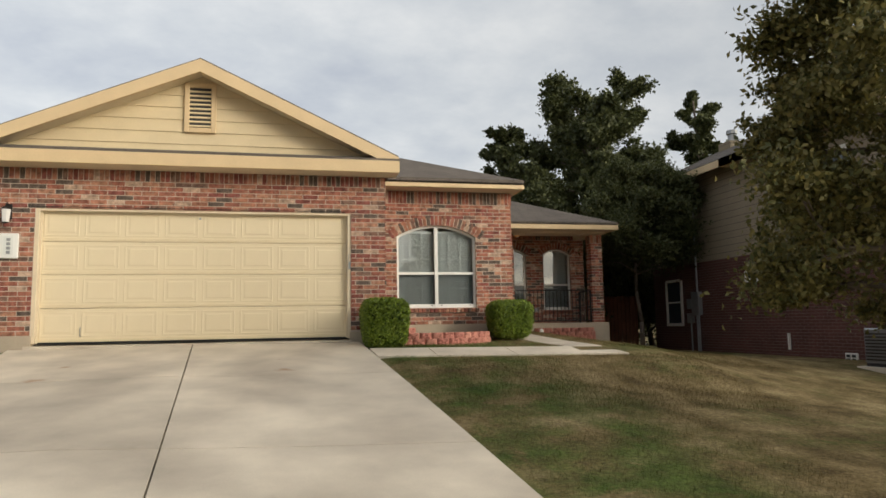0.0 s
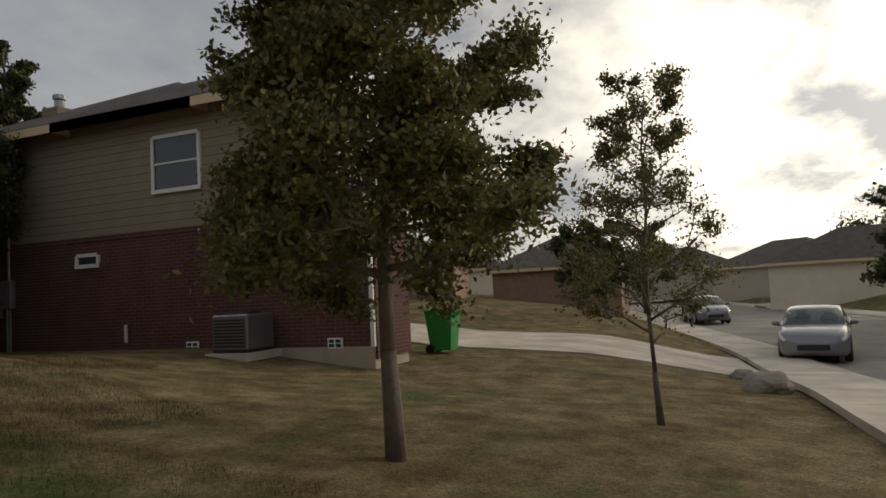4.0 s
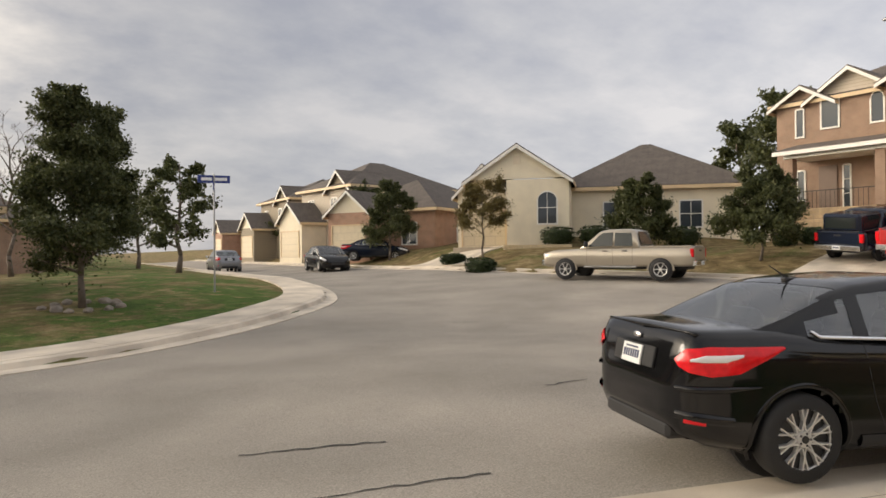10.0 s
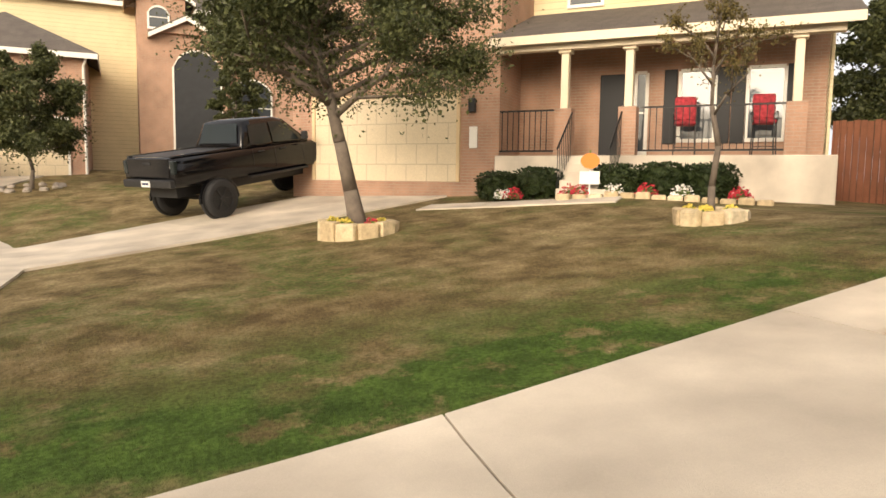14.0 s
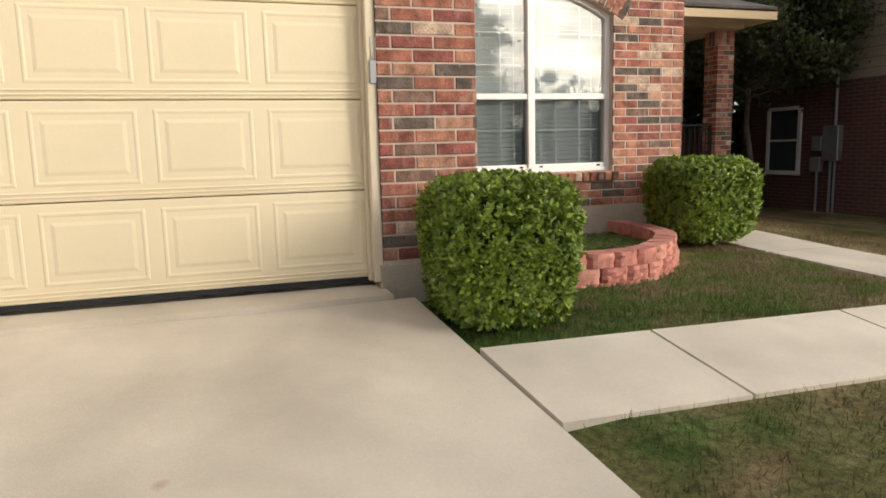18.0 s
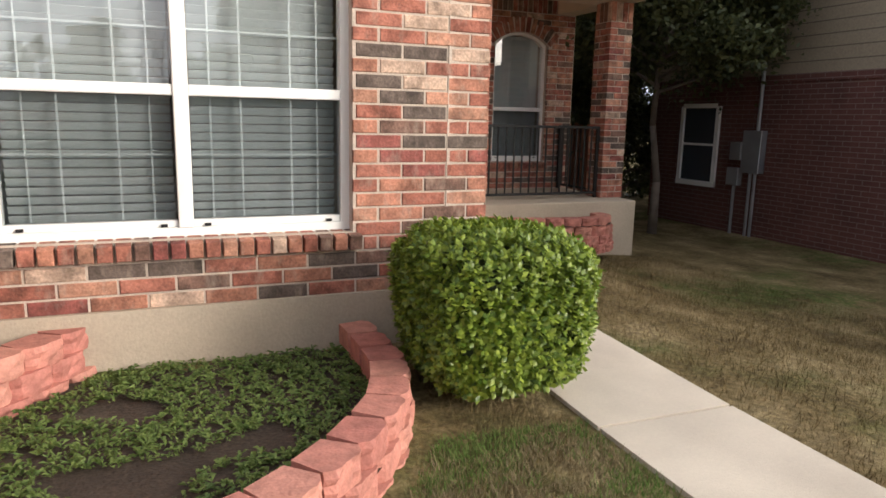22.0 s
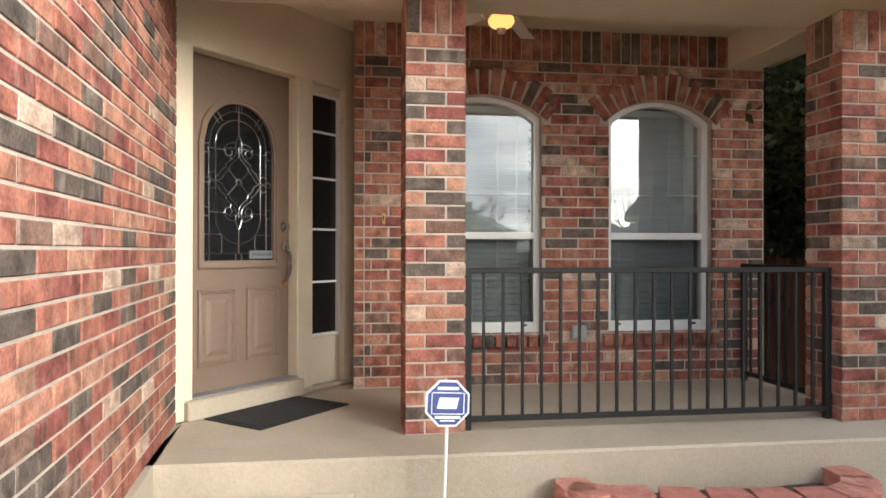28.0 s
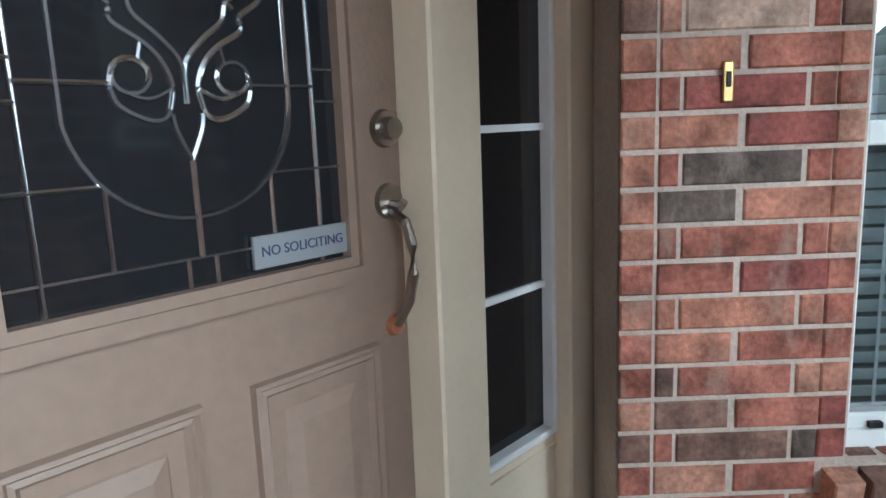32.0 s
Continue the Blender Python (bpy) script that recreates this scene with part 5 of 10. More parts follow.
BELL = thing("door_bell", "small brass door bell on the brick", "door bell", pose(4.37, 6.90, 1.385))
box("plate", (-0.011, 0.011, -0.008, 0.0, -0.03, 0.05), M_brass, BELL, bevel=0.003)
box("button", (-0.004, 0.004, -0.012, -0.008, 0.0, 0.03), M_black, BELL)
OUT = thing("wall_outlet", "grey weatherproof outlet box on the porch wall", "outlet", pose(5.80, 6.90, 0.57))
box("case", (-0.055, 0.055, -0.05, 0.0, -0.05, 0.05), M_steel, OUT, bevel=0.006)
for x in (-0.026, 0.026):
    box("cover", (x - 0.022, x + 0.022, -0.058, -0.05, -0.035, 0.035), M_steel, OUT, bevel=0.004)
MAT = thing("doormat", "worn black rubber and fibre doormat before the door", "doormat", pose(3.715, 6.26, 0.19, 0, 0, 50.5))
box("base", (-0.375, 0.375, -0.23, 0.23, 0.0, 0.008), M_rubber, MAT, bevel=0.004)
box("mat_surface", (-0.345, 0.345, -0.20, 0.20, 0.008, 0.013), M_mat, MAT, bevel=0.003)

# ---- porch: columns, railing, fan ----
brick_cache = {}


def brick_mesh(l, h, d):
    key = (round(l, 3), round(h, 3), round(d, 3))
    if key not in brick_cache:
        bm = bmesh.new()
        e = 0.004
        r0 = [bm.verts.new(p) for p in ((e, 0, e), (l - e, 0, e), (l - e, 0, h - e), (e, 0, h - e))]
        r1 = [bm.verts.new(p) for p in ((0, e, 0), (l, e, 0), (l, e, h), (0, e, h))]
        r2 = [bm.verts.new(p) for p in ((0, d, 0), (l, d, 0), (l, d, h), (0, d, h))]
        bm.faces.new(r0)
        for a, b in ((r0, r1), (r1, r2)):
            for k in range(4):
                bm.faces.new((a[k], b[k], b[(k + 1) % 4], a[(k + 1) % 4]))
        bmesh.ops.recalc_face_normals(bm, faces=bm.faces[:])
        brick_cache[key] = mesh_of("brick", bm, M_brick)
    return brick_cache[key]


def brick_column(x, y, z0, z1, w, label):
    c = thing("porch_column", label, "column", pose(x, y, z0))
    box("core", (0.006, w - 0.006, 0.006, w - 0.006, 0, z1 - z0), M_mortar, c)
    n = int((z1 - z0 - 0.2) / BRICK_H)
    h = BRICK_H - JOINT
    lng, sht = w - 0.106 - JOINT / 2, 0.106 - JOINT / 2
    for k in range(n):
        for s in range(4):
            b = new("brick", brick_mesh(lng, h, sht))
            b.parent = c
            a = s * 90
            m = pose(w / 2, w / 2, 0, 0, 0, a) @ pose(-w / 2 + (0 if k % 2 else w - lng), -w / 2, k * BRICK_H + 0.006)
            b.matrix_local = m
    zt = n * BRICK_H
    for s in range(4):
        for j in range(4):
            b = new("brick", brick_mesh(w / 4 - JOINT, z1 - z0 - zt - 0.012, 0.05))
            b.parent = c
            b.matrix_local = pose(w / 2, w / 2, 0, 0, 0, s * 90) @ pose(-w / 2 + j * w / 4 + JOINT / 2, -w / 2, zt + 0.006)
    return c


brick_column(4.425, 5.635, 0.19, 2.56, 0.325, "square red brick porch column beside the path")
brick_column(6.93, 5.60, 0.19, 2.56, 0.325, "square red brick porch column at the far corner")


def railing(label, m, length, step, feet=True):
    r = thing("railing", label, "railing", m)
    box("top_rail", (0, length, -0.02, 0.02, 0.855, 0.885), M_black, r, bevel=0.004)
    box("bottom_rail", (0, length, -0.014, 0.014, 0.045, 0.075), M_black, r, bevel=0.003)
    for x in (0.02, length - 0.02):
        box("post", (x - 0.019, x + 0.019, -0.019, 0.019, 0.0, 0.86), M_black, r, bevel=0.003)
    n = int(round(length / step))
    for k in range(1, n):
        x = length * k / n
        box("picket", (x - 0.0075, x + 0.0075, -0.0075, 0.0075, 0.074, 0.857), M_black, r)
    return r


railing("black metal railing along the porch front", pose(4.752, 5.70, 0.19), 2.176, 0.108)
railing("black metal railing along the porch side", pose(7.10, 5.93, 0.19, 0, 0, 90), 0.96, 0.108)

FAN = thing("ceiling_fan", "white porch ceiling fan with a lit amber globe", "ceiling fan", pose(5.09, 6.30, 2.80))
bm = bmesh.new()
add_rod(bm, (0, 0, -0.05), (0, 0, 0), 0.05, 0.07, 14)
add_rod(bm, (0, 0, -0.11), (0, 0, -0.05), 0.085, 0.085, 16)
part("motor", bm, M_white, FAN)
bm = bmesh.new()
bmesh.ops.create_uvsphere(bm, u_segments=18, v_segments=10, radius=0.085)
for v in bm.verts:
    v.co = Vector((v.co.x, v.co.y, v.co.z * 0.62 - 0.165))
M_amber = bpy.data.materials.new("lit_amber_glass")
M_amber.use_nodes = True
pb = M_amber.node_tree.nodes["Principled BSDF"]
pb.inputs["Base Color"].default_value = (0.9, 0.5, 0.18, 1)
pb.inputs["Emission Color"].default_value = (1.0, 0.42, 0.10, 1)
pb.inputs["Emission Strength"].default_value = 0.55
part("globe", bm, M_amber, FAN, "lit amber glass globe", smooth=True)
bm = bmesh.new()
add_rod(bm, (0, 0, -0.245), (0, 0, -0.215), 0.02, 0.035, 10)
part("finial", bm, M_white, FAN)
for k in range(5):
    bm = bmesh.new()
    add_box(bm, 0.17, 0.56, -0.055, 0.055, -0.004, 0.004, bevel=0.003, m=pose(0, 0, -0.07, 10, 5, 0))
    add_box(bm, 0.07, 0.19, -0.012, 0.012, -0.004, 0.004, m=pose(0, 0, -0.07, 0, 5, 0))
    b = part("blade", bm, M_white, FAN)
    b.matrix_local = pose(0, 0, 0, 0, 0, k * 72 - 14)
for x in (-0.03, 0.03):
    bm = bmesh.new()
    add_rod(bm, (x, 0, -0.42), (x, 0, -0.2), 0.002, 0.002, 4)
    part("pull_chain", bm, M_brass, FAN)

# yard sign and sprinkler head
SIGN = thing("yard_sign", "blue and white octagonal yard sign on a white stake", "sign", pose(4.555, 5.06, 0.0))
bm = bmesh.new()
add_rod(bm, (-0.015, -0.05, -0.25), (0.022, 0.045, 0.44), 0.008, 0.008, 8)
part("stake", bm, M_white, SIGN)
O8 = [(math.cos(math.radians(22.5 + 45 * k)), math.sin(math.radians(22.5 + 45 * k))) for k in range(8)]
S8 = pose(0.022, 0.03, 0.475, -7, 4, 8)
for nm, r, y0, y1, mt in (("rim", 0.112, 0.0, 0.008, M_signwhite), ("panel", 0.102, -0.003, 0.003, M_signblue)):
    bm = bmesh.new()
    add_prism(bm, [(r * c, r * s) for c, s in O8], y0, y1)
    bmesh.ops.transform(bm, matrix=S8, verts=bm.verts[:])
    part(nm, bm, mt, SIGN)
for nm, d in (("white_line", (-0.072, 0.072, -0.006, -0.002, 0.045, 0.049)), ("white_line", (-0.072, 0.072, -0.006, -0.002, -0.049, -0.045)), ("white_line", (-0.078, -0.074, -0.006, -0.002, -0.047, 0.047)), ("white_line", (0.074, 0.078, -0.006, -0.002, -0.047, 0.047)), ("print_bar", (-0.05, 0.05, -0.006, -0.002, 0.060, 0.074)), ("print_bar", (-0.06, 0.06, -0.006, -0.002, -0.068, -0.056)), ("print_bar", (-0.035, 0.035, -0.006, -0.002, -0.080, -0.074))):
    box(nm, d, M_signwhite, SIGN, m=S8)
bm = bmesh.new()
add_prism(bm, [(-0.052, -0.024), (0.040, -0.024), (0.052, 0.026), (-0.040, 0.026)], -0.006, -0.002)
bmesh.ops.transform(bm, matrix=S8, verts=bm.verts[:])
part("white_mark", bm, M_signwhite, SIGN)
zc = g(4.91, 4.14)
SPR = thing("cleanout_cap", "white plastic pipe cap standing in the grass", "pipe cap", pose(4.91, 4.14, zc))
bm = bmesh.new()
add_rod(bm, (0, 0, -0.1), (0, 0, 0.075), 0.045, 0.045, 16)
part("pipe", bm, M_white, SPR)
bm = bmesh.new()
add_rod(bm, (0, 0, 0.075), (0, 0, 0.10), 0.048, 0.040, 16)
part("cap", bm, M_white, SPR)
bm = bmesh.new()
add_box(bm, -0.016, 0.016, -0.016, 0.016, 0.10, 0.122, bevel=0.003)
part("nut", bm, M_white, SPR)


# ---- block beds ----
def block_mesh(seed, l=0.205, h=0.10, d=0.17):
    """A split-faced wall block: rough front, chamfered shoulders, narrower at the back."""
    rng = random.Random(seed)
    bm = bmesh.new()
    nx, nz = 7, 4
    rows = []
    for j in range(nz + 1):
        row = []
        for i in range(nx + 1):
            u, v = i / nx, j / nz
            edge = min(u, 1 - u) * l
            y = 0.035 * max(0, 1 - edge / 0.035) + (rng.uniform(-0.008, 0.010) if 0 < j < nz else rng.uniform(0, 0.008))
            row.append(bm.verts.new(((u - 0.5) * l, y, v * h)))
        rows.append(row)
    for j in range(nz):
        for i in range(nx):
            bm.faces.new((rows[j][i], rows[j][i + 1], rows[j + 1][i + 1], rows[j + 1][i]))
    bl, br, tl, tr = (bm.verts.new(p) for p in ((-l * 0.40, d, 0), (l * 0.40, d, 0), (-l * 0.40, d, h), (l * 0.40, d, h)))
    bm.faces.new(rows[-1] + [tr, tl])
    bm.faces.new(rows[0][::-1] + [bl, br])
    bm.faces.new([r[0] for r in rows] + [tl, bl])
    bm.faces.new([r[-1] for r in rows][::-1] + [br, tr])
    bm.faces.new((bl, tl, tr, br))
    bmesh.ops.recalc_face_normals(bm, faces=bm.faces[:])
    return mesh_of("block", bm, M_block)


BLOCKS = [block_mesh(k) for k in range(6)]


def block_bed(label, line, levels, shrink=0.0):
    """Courses of blocks along a rounded line, the bed to its inner side. levels: bottom height of each course."""
    bed = thing("planting_bed", label, "planting bed")
    dense = smooth_line(line, 0.02)
    rng = random.Random(5)
    for c, (z, s0, s1) in enumerate(levels):
        total = sum((b - a).length for a, b in zip(dense, dense[1:]))
        run, want = 0.0, s0 * total + (0.105 if c % 2 else 0.0)
        for a, b in zip(dense, dense[1:]):
            run += (b - a).length
            if run >= want and run < s1 * total:
                t = (b - a).normalized()
                o = new("block", rng.choice(BLOCKS))
                o.parent = bed
                yaw = math.degrees(math.atan2(t.y, t.x))
                o.matrix_local = pose(a.x, a.y, z, 0, 0, yaw + rng.uniform(-2, 2)) @ pose(0, 0.012 * c, 0)
                want = run + 0.206
    return bed


BED1 = [(0.64, 0.14), (0.88, 0.10), (1.15, 0.06), (1.40, 0.03), (1.68, 0.03), (2.0, 0.13), (2.36, 0.42), (2.64, 0.79), (2.78, 1.22), (2.80, 1.85)]
block_bed("curved bed wall of pink split-face blocks under the window", BED1, ((-0.245, 0, 1), (-0.145, 0, 1), (-0.042, 0, 1), ))
BED1B = [(0.64, 1.18), (0.84, 1.24), (1.04, 1.36), (1.24, 1.54), (1.38, 1.72), (1.46, 1.86)]
block_bed("short curved inner bed wall of pink split-face blocks", BED1B, ((-0.145, 0, 1), (-0.05, 0, 1), (0.045, 0, 1)))
BED2 = [(5.06, 5.22), (5.12, 5.00), (5.55, 4.86), (6.05, 4.78), (6.45, 4.78), (6.70, 4.98), (6.74, 5.24)]
block_bed("low curved bed wall of pink blocks before the porch", BED2, ((-0.335, 0, 1), (-0.235, 0.0, 1), (-0.135, 0, 1), (-0.035, 0.0, 1)))
for nm, pts, z, lab in (("bed_soil", BED1 + [(0.64, 1.85)], -0.085, "dark bare soil in the window bed"), ("bed_soil", BED2, -0.02, "dark soil in the porch bed")):
    bm = bmesh.new()
    cx, cy = sum(p[0] for p in pts) / len(pts), sum(p[1] for p in pts) / len(pts)
    rim = [(cx + (p.x - cx) * 0.95, cy + (p.y - cy) * 0.95) for p in smooth_line(pts, 0.15)]
    base = [bm.verts.new((x, y, z)) for x, y in rim]
    f = bm.faces.new(base)
    bmesh.ops.poke(bm, faces=[f])
    bmesh.ops.subdivide_edges(bm, edges=bm.edges[:], cuts=6, use_grid_fill=True)
    for v in bm.verts:
        v.co.z += 0.02 * noise.noise(v.co * 5)
    bmesh.ops.recalc_face_normals(bm, faces=bm.faces[:])
    if sum(f.normal.z for f in bm.faces) < 0:
        bmesh.ops.reverse_faces(bm, faces=bm.faces[:])
    tagged(part(nm, bm, M_soil, smooth=True), lab, "soil", kind="stuff")


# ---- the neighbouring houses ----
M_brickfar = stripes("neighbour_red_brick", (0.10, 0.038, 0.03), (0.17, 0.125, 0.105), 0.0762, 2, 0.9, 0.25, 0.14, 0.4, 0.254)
M_brickpink = stripes("pink_brick", (0.40, 0.235, 0.16), (0.40, 0.32, 0.25), 0.0762, 2, 0.9, 0.18, 0.14, 0.4, 0.254)
M_bricktan = stripes("tan_brick", (0.30, 0.195, 0.135), (0.31, 0.245, 0.185), 0.0762, 2, 0.9, 0.18, 0.14, 0.4, 0.254)
M_lap = stripes("tan_lap_siding", (0.28, 0.23, 0.16), (0.13, 0.105, 0.075), 0.19, 2, 0.75, 0.06, 0.09, 0.7)
M_lapgrey = stripes("grey_lap_siding", (0.50, 0.43, 0.34), (0.28, 0.24, 0.19), 0.17, 2, 0.75, 0.06, 0.08, 0.6)
M_lapcream = stripes("cream_lap_siding", (0.70, 0.58, 0.36), (0.45, 0.37, 0.23), 0.18, 2, 0.75, 0.05, 0.07, 0.5)
M_stucco = material("cream_stucco", (0.76, 0.68, 0.52), 0.9, var=0.06, var_scale=1.5, grain=0.05, grain_scale=80, bump=0.3, bump_scale=90)
M_stone = stripes("tan_stone", (0.40, 0.29, 0.17), (0.28, 0.22, 0.15), 0.22, 2, 0.9, 0.3, 0.1, 0.6, 0.45)
M_fardoor = stripes("far_garage_door", (0.66, 0.56, 0.39), (0.50, 0.42, 0.29), 0.533, 2, 0.6, 0.03, 0.05, 0.5, 0.61)
M_fence = stripes("cedar_fence_boards", (0.22, 0.085, 0.045), (0.08, 0.035, 0.02), 0.14, 0, 0.85, 0.2, 0.08, 0.4)
M_reddoor = material("red_door_paint", (0.20, 0.02, 0.018), 0.45, var=0.05)
M_wine = material("red_cushion", (0.34, 0.03, 0.04), 0.9, var=0.5, var_scale=14)
M_whitefar = material("white_far_trim", (0.78, 0.76, 0.70), 0.6, var=0.04)


def frame2(a, b, z):
    return pose(a[0], a[1], z, 0, 0, math.degrees(math.atan2(b[1] - a[1], b[0] - a[0])))


def f_box(parent, name, d, mat, bevel=0.0, label=""):
    return box(name, d, mat, parent, label, bevel)


def f_window(parent, x0, x1, z0, z1, y=0.0, bars=(1, 1), arch=0.0, face="y", trim=None, pane=None):
    """A window in a wall that faces -y (or +x / -x at face): frame, bars, sill and pane, proud of the wall."""
    w, h = x1 - x0, z1 - z0
    m = {"y": pose(x0, y, z0), "-x": pose(y, x1, z0, 0, 0, -90), "x": pose(y, x0, z0, 0, 0, 90)}[face]
    bm = bmesh.new()
    t = 0.05
    top = lambda x: h - (arch - (arch_cut(x, 0, w, 0, arch))) if arch else h
    for d in ((-t, 0.03, -0.05, 0.02, -t, top(0)), (w - 0.03, w + t, -0.05, 0.02, -t, top(w)), (-t, w + t, -0.06, 0.02, -t - 0.02, 0.02)):
        add_box(bm, *d, m=m)
    k = 10 if arch else 1
    for i in range(k):
        a, b = w * i / k, w * (i + 1) / k
        za, zb = top(a) if arch else h, top(b) if arch else h
        vs = [bm.verts.new(m @ Vector(p)) for p in ((a, -0.05, za - 0.03), (b, -0.05, zb - 0.03), (b, -0.05, zb + t), (a, -0.05, za + t), (a, 0.02, za - 0.03), (b, 0.02, zb - 0.03), (b, 0.02, zb + t), (a, 0.02, za + t))]
        for f in ((0, 1, 2, 3), (0, 4, 5, 1), (3, 2, 6, 7)):
            bm.faces.new([vs[q] for q in f])
    for i in range(1, bars[0] + 1):
        x = w * i / (bars[0] + 1)
        add_box(bm, x - 0.015, x + 0.015, -0.035, 0.0, 0, top(x) - 0.01, m=m)
    for i in range(1, bars[1] + 1):
        add_box(bm, 0, w, -0.04, 0.0, h * i / (bars[1] + 1) - 0.02, h * i / (bars[1] + 1) + 0.02, m=m)
    win = part("window", bm, trim or M_whitefar, parent)
    bm = bmesh.new()
    n = 10
    vs = [bm.verts.new(m @ Vector((w * i / n, -0.012, 0))) for i in range(n + 1)] + [bm.verts.new(m @ Vector((w * i / n, -0.012, top(w * i / n)))) for i in range(n, -1, -1)]
    bm.faces.new(vs)
    part("pane", bm, pane or M_farpane, win)
    return win


def f_garage(parent, x0, x1, z1, y=0.0, trim=None, z0=0.0):
    bm = bmesh.new()
    add_box(bm, x0, x1, y - 0.02, y + 0.03, z0, z1)
    d = part("garage_door", bm, M_fardoor, parent)
    bm = bmesh.new()
    for q in ((x0 - 0.09, x0, y - 0.07, y, z0, z1 + 0.09), (x1, x1 + 0.09, y - 0.07, y, z0, z1 + 0.09), (x0, x1, y - 0.07, y, z1, z1 + 0.09)):
        add_box(bm, *q)
    part("door_trim", bm, trim or M_trim, d)
    return d


def f_roof(parent, tris, fascia=True, mat=None, trim=None):
    r = roof_piece("roof", tris, parent, 0.09, mat)
    if fascia:
        bm = bmesh.new()
        low = min(p[2] for q in tris for p in q)
        for q in tris:
            for a, b in zip(q, q[1:] + q[:1]):
                if abs(a[2] - low) < 0.02 and abs(b[2] - low) < 0.02:
                    a2, b2 = Vector(a), Vector(b)
                    n = Vector((b2.y - a2.y, a2.x - b2.x, 0)).normalized() * 0.02
                    vs = [bm.verts.new(v) for v in (a2 + n + Vector((0, 0, -0.14)), b2 + n + Vector((0, 0, -0.14)), b2 + n + Vector((0, 0, 0.06)), a2 + n + Vector((0, 0, 0.06)), a2 - n + Vector((0, 0, -0.14)), b2 - n + Vector((0, 0, -0.14)), b2 - n + Vector((0, 0, 0.06)), a2 - n + Vector((0, 0, 0.06)))]
                    for f in ((0, 1, 2, 3), (7, 6, 5, 4), (0, 4, 5, 1), (3, 2, 6, 7)):
                        bm.faces.new([vs[i] for i in f])
        if bm.faces:
            part("fascia", bm, trim or M_trim, r)
        else:
            bm.free()
    return r


def hip(x0, x1, y0, y1, z, h, o=0.4):
    """A hip roof over the box; the ridge runs along the longer side."""
    x0, x1, y0, y1 = x0 - o, x1 + o, y0 - o, y1 + o
    w, d = x1 - x0, y1 - y0
    if w >= d:
        r0, r1 = (x0 + d / 2, (y0 + y1) / 2, z + h), (x1 - d / 2 - 0.01, (y0 + y1) / 2, z + h)
    else:
        r0, r1 = ((x0 + x1) / 2, y0 + w / 2, z + h), ((x0 + x1) / 2, y1 - w / 2 - 0.01, z + h)
    a, b, c, e = (x0, y0, z), (x1, y0, z), (x1, y1, z), (x0, y1, z)
    if w >= d:
        return [[a, b, r1, r0], [b, c, r1], [c, e, r0, r1], [e, a, r0]]
    return [[a, b, r0], [b, c, r1, r0], [c, e, r1], [e, a, r0, r1]]


def f_gable(parent, x0, x1, y0, y1, z, h, o=0.35, wall=None, trim=None):
    """A gable that faces -y, with its wall, rake boards and ridge along y."""
    xm = (x0 + x1) / 2
    s = h / (xm - x0)
    f_roof(parent, [[(x0 - o, y0 - o, z - s * o), (xm, y0 - o, z + h), (xm, y1, z + h), (x0 - o, y1, z - s * o)], [(xm, y0 - o, z + h), (x1 + o, y0 - o, z - s * o), (x1 + o, y1, z - s * o), (xm, y1, z + h)]], trim=trim)
    bm = bmesh.new()
    add_prism(bm, [(x0, z), (x1, z), (xm, z + h)], y0, y0 + 0.2)
    part("gable", bm, wall or M_lap, parent)
    for q in (-1, 1):
        bm = bmesh.new()
        xe = x0 - o if q < 0 else x1 + o
        add_prism(bm, [(xe, z - s * o - 0.16), (xe, z - s * o + 0.02), (xm, z + h + 0.02), (xm, z + h - 0.18)], y0 - o - 0.03, y0 - o + 0.01)
        part("rake_board", bm, trim or M_whitefar, parent)


def drive(corners, label="pale concrete driveway of a neighbour", joints=((0.5, None), (None, 0.5))):
    return apron("driveway", corners, label, 0.05, joints, nu=8, nv=12)


# east neighbour: brick below, lapped siding above
NB = thing("neighbour_house", "two-storey house, dark red brick below tan siding", "house", pose(11.0, 0, -0.75))
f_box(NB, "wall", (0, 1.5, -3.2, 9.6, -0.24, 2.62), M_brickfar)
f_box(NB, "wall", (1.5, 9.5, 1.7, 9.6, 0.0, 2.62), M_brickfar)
f_box(NB, "foundation", (-0.03, 1.45, -3.15, 9.6, -1.1, 0.0), M_found)
f_box(NB, "foundation", (1.45, 9.4, 1.75, 9.6, -0.9, 0.24), M_found)
f_box(NB, "upper_wall", (0.06, 1.5, -2.2, 9.6, 2.62, 5.35), M_lap)
f_box(NB, "upper_wall", (1.5, 9.4, 1.7, 9.6, 2.62, 5.35), M_lap)
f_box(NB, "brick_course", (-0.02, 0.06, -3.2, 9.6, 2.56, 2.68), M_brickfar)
f_roof(NB, hip(0, 9.5, 1.2, 9.6, 5.3, 2.3, 0.45))
f_roof(NB, hip(0, 1.6, -2.2, 4.5, 5.3, 0.8, 0.45))
f_roof(NB, [[(-0.4, -3.65, 2.75), (1.9, -3.65, 2.75), (1.9, -2.2, 3.3), (-0.4, -2.2, 3.3)]])
f_window(NB, 1.0, 2.3, 3.55, 4.75, 0.05, (0, 1), face="-x")
f_window(NB, 4.0, 4.66, 2.02, 2.24, 0.0, (0, 0), face="-x")
f_window(NB, 7.9, 8.75, 0.85, 2.2, 0.0, (0, 1), face="-x")
f_window(NB, 7.7, 8.6, 3.6, 4.8, 0.05, (0, 1), face="-x")
f_box(NB, "downpipe", (-0.08, -0.01, -3.18, -3.10, 0.0, 2.7), M_whitefar)
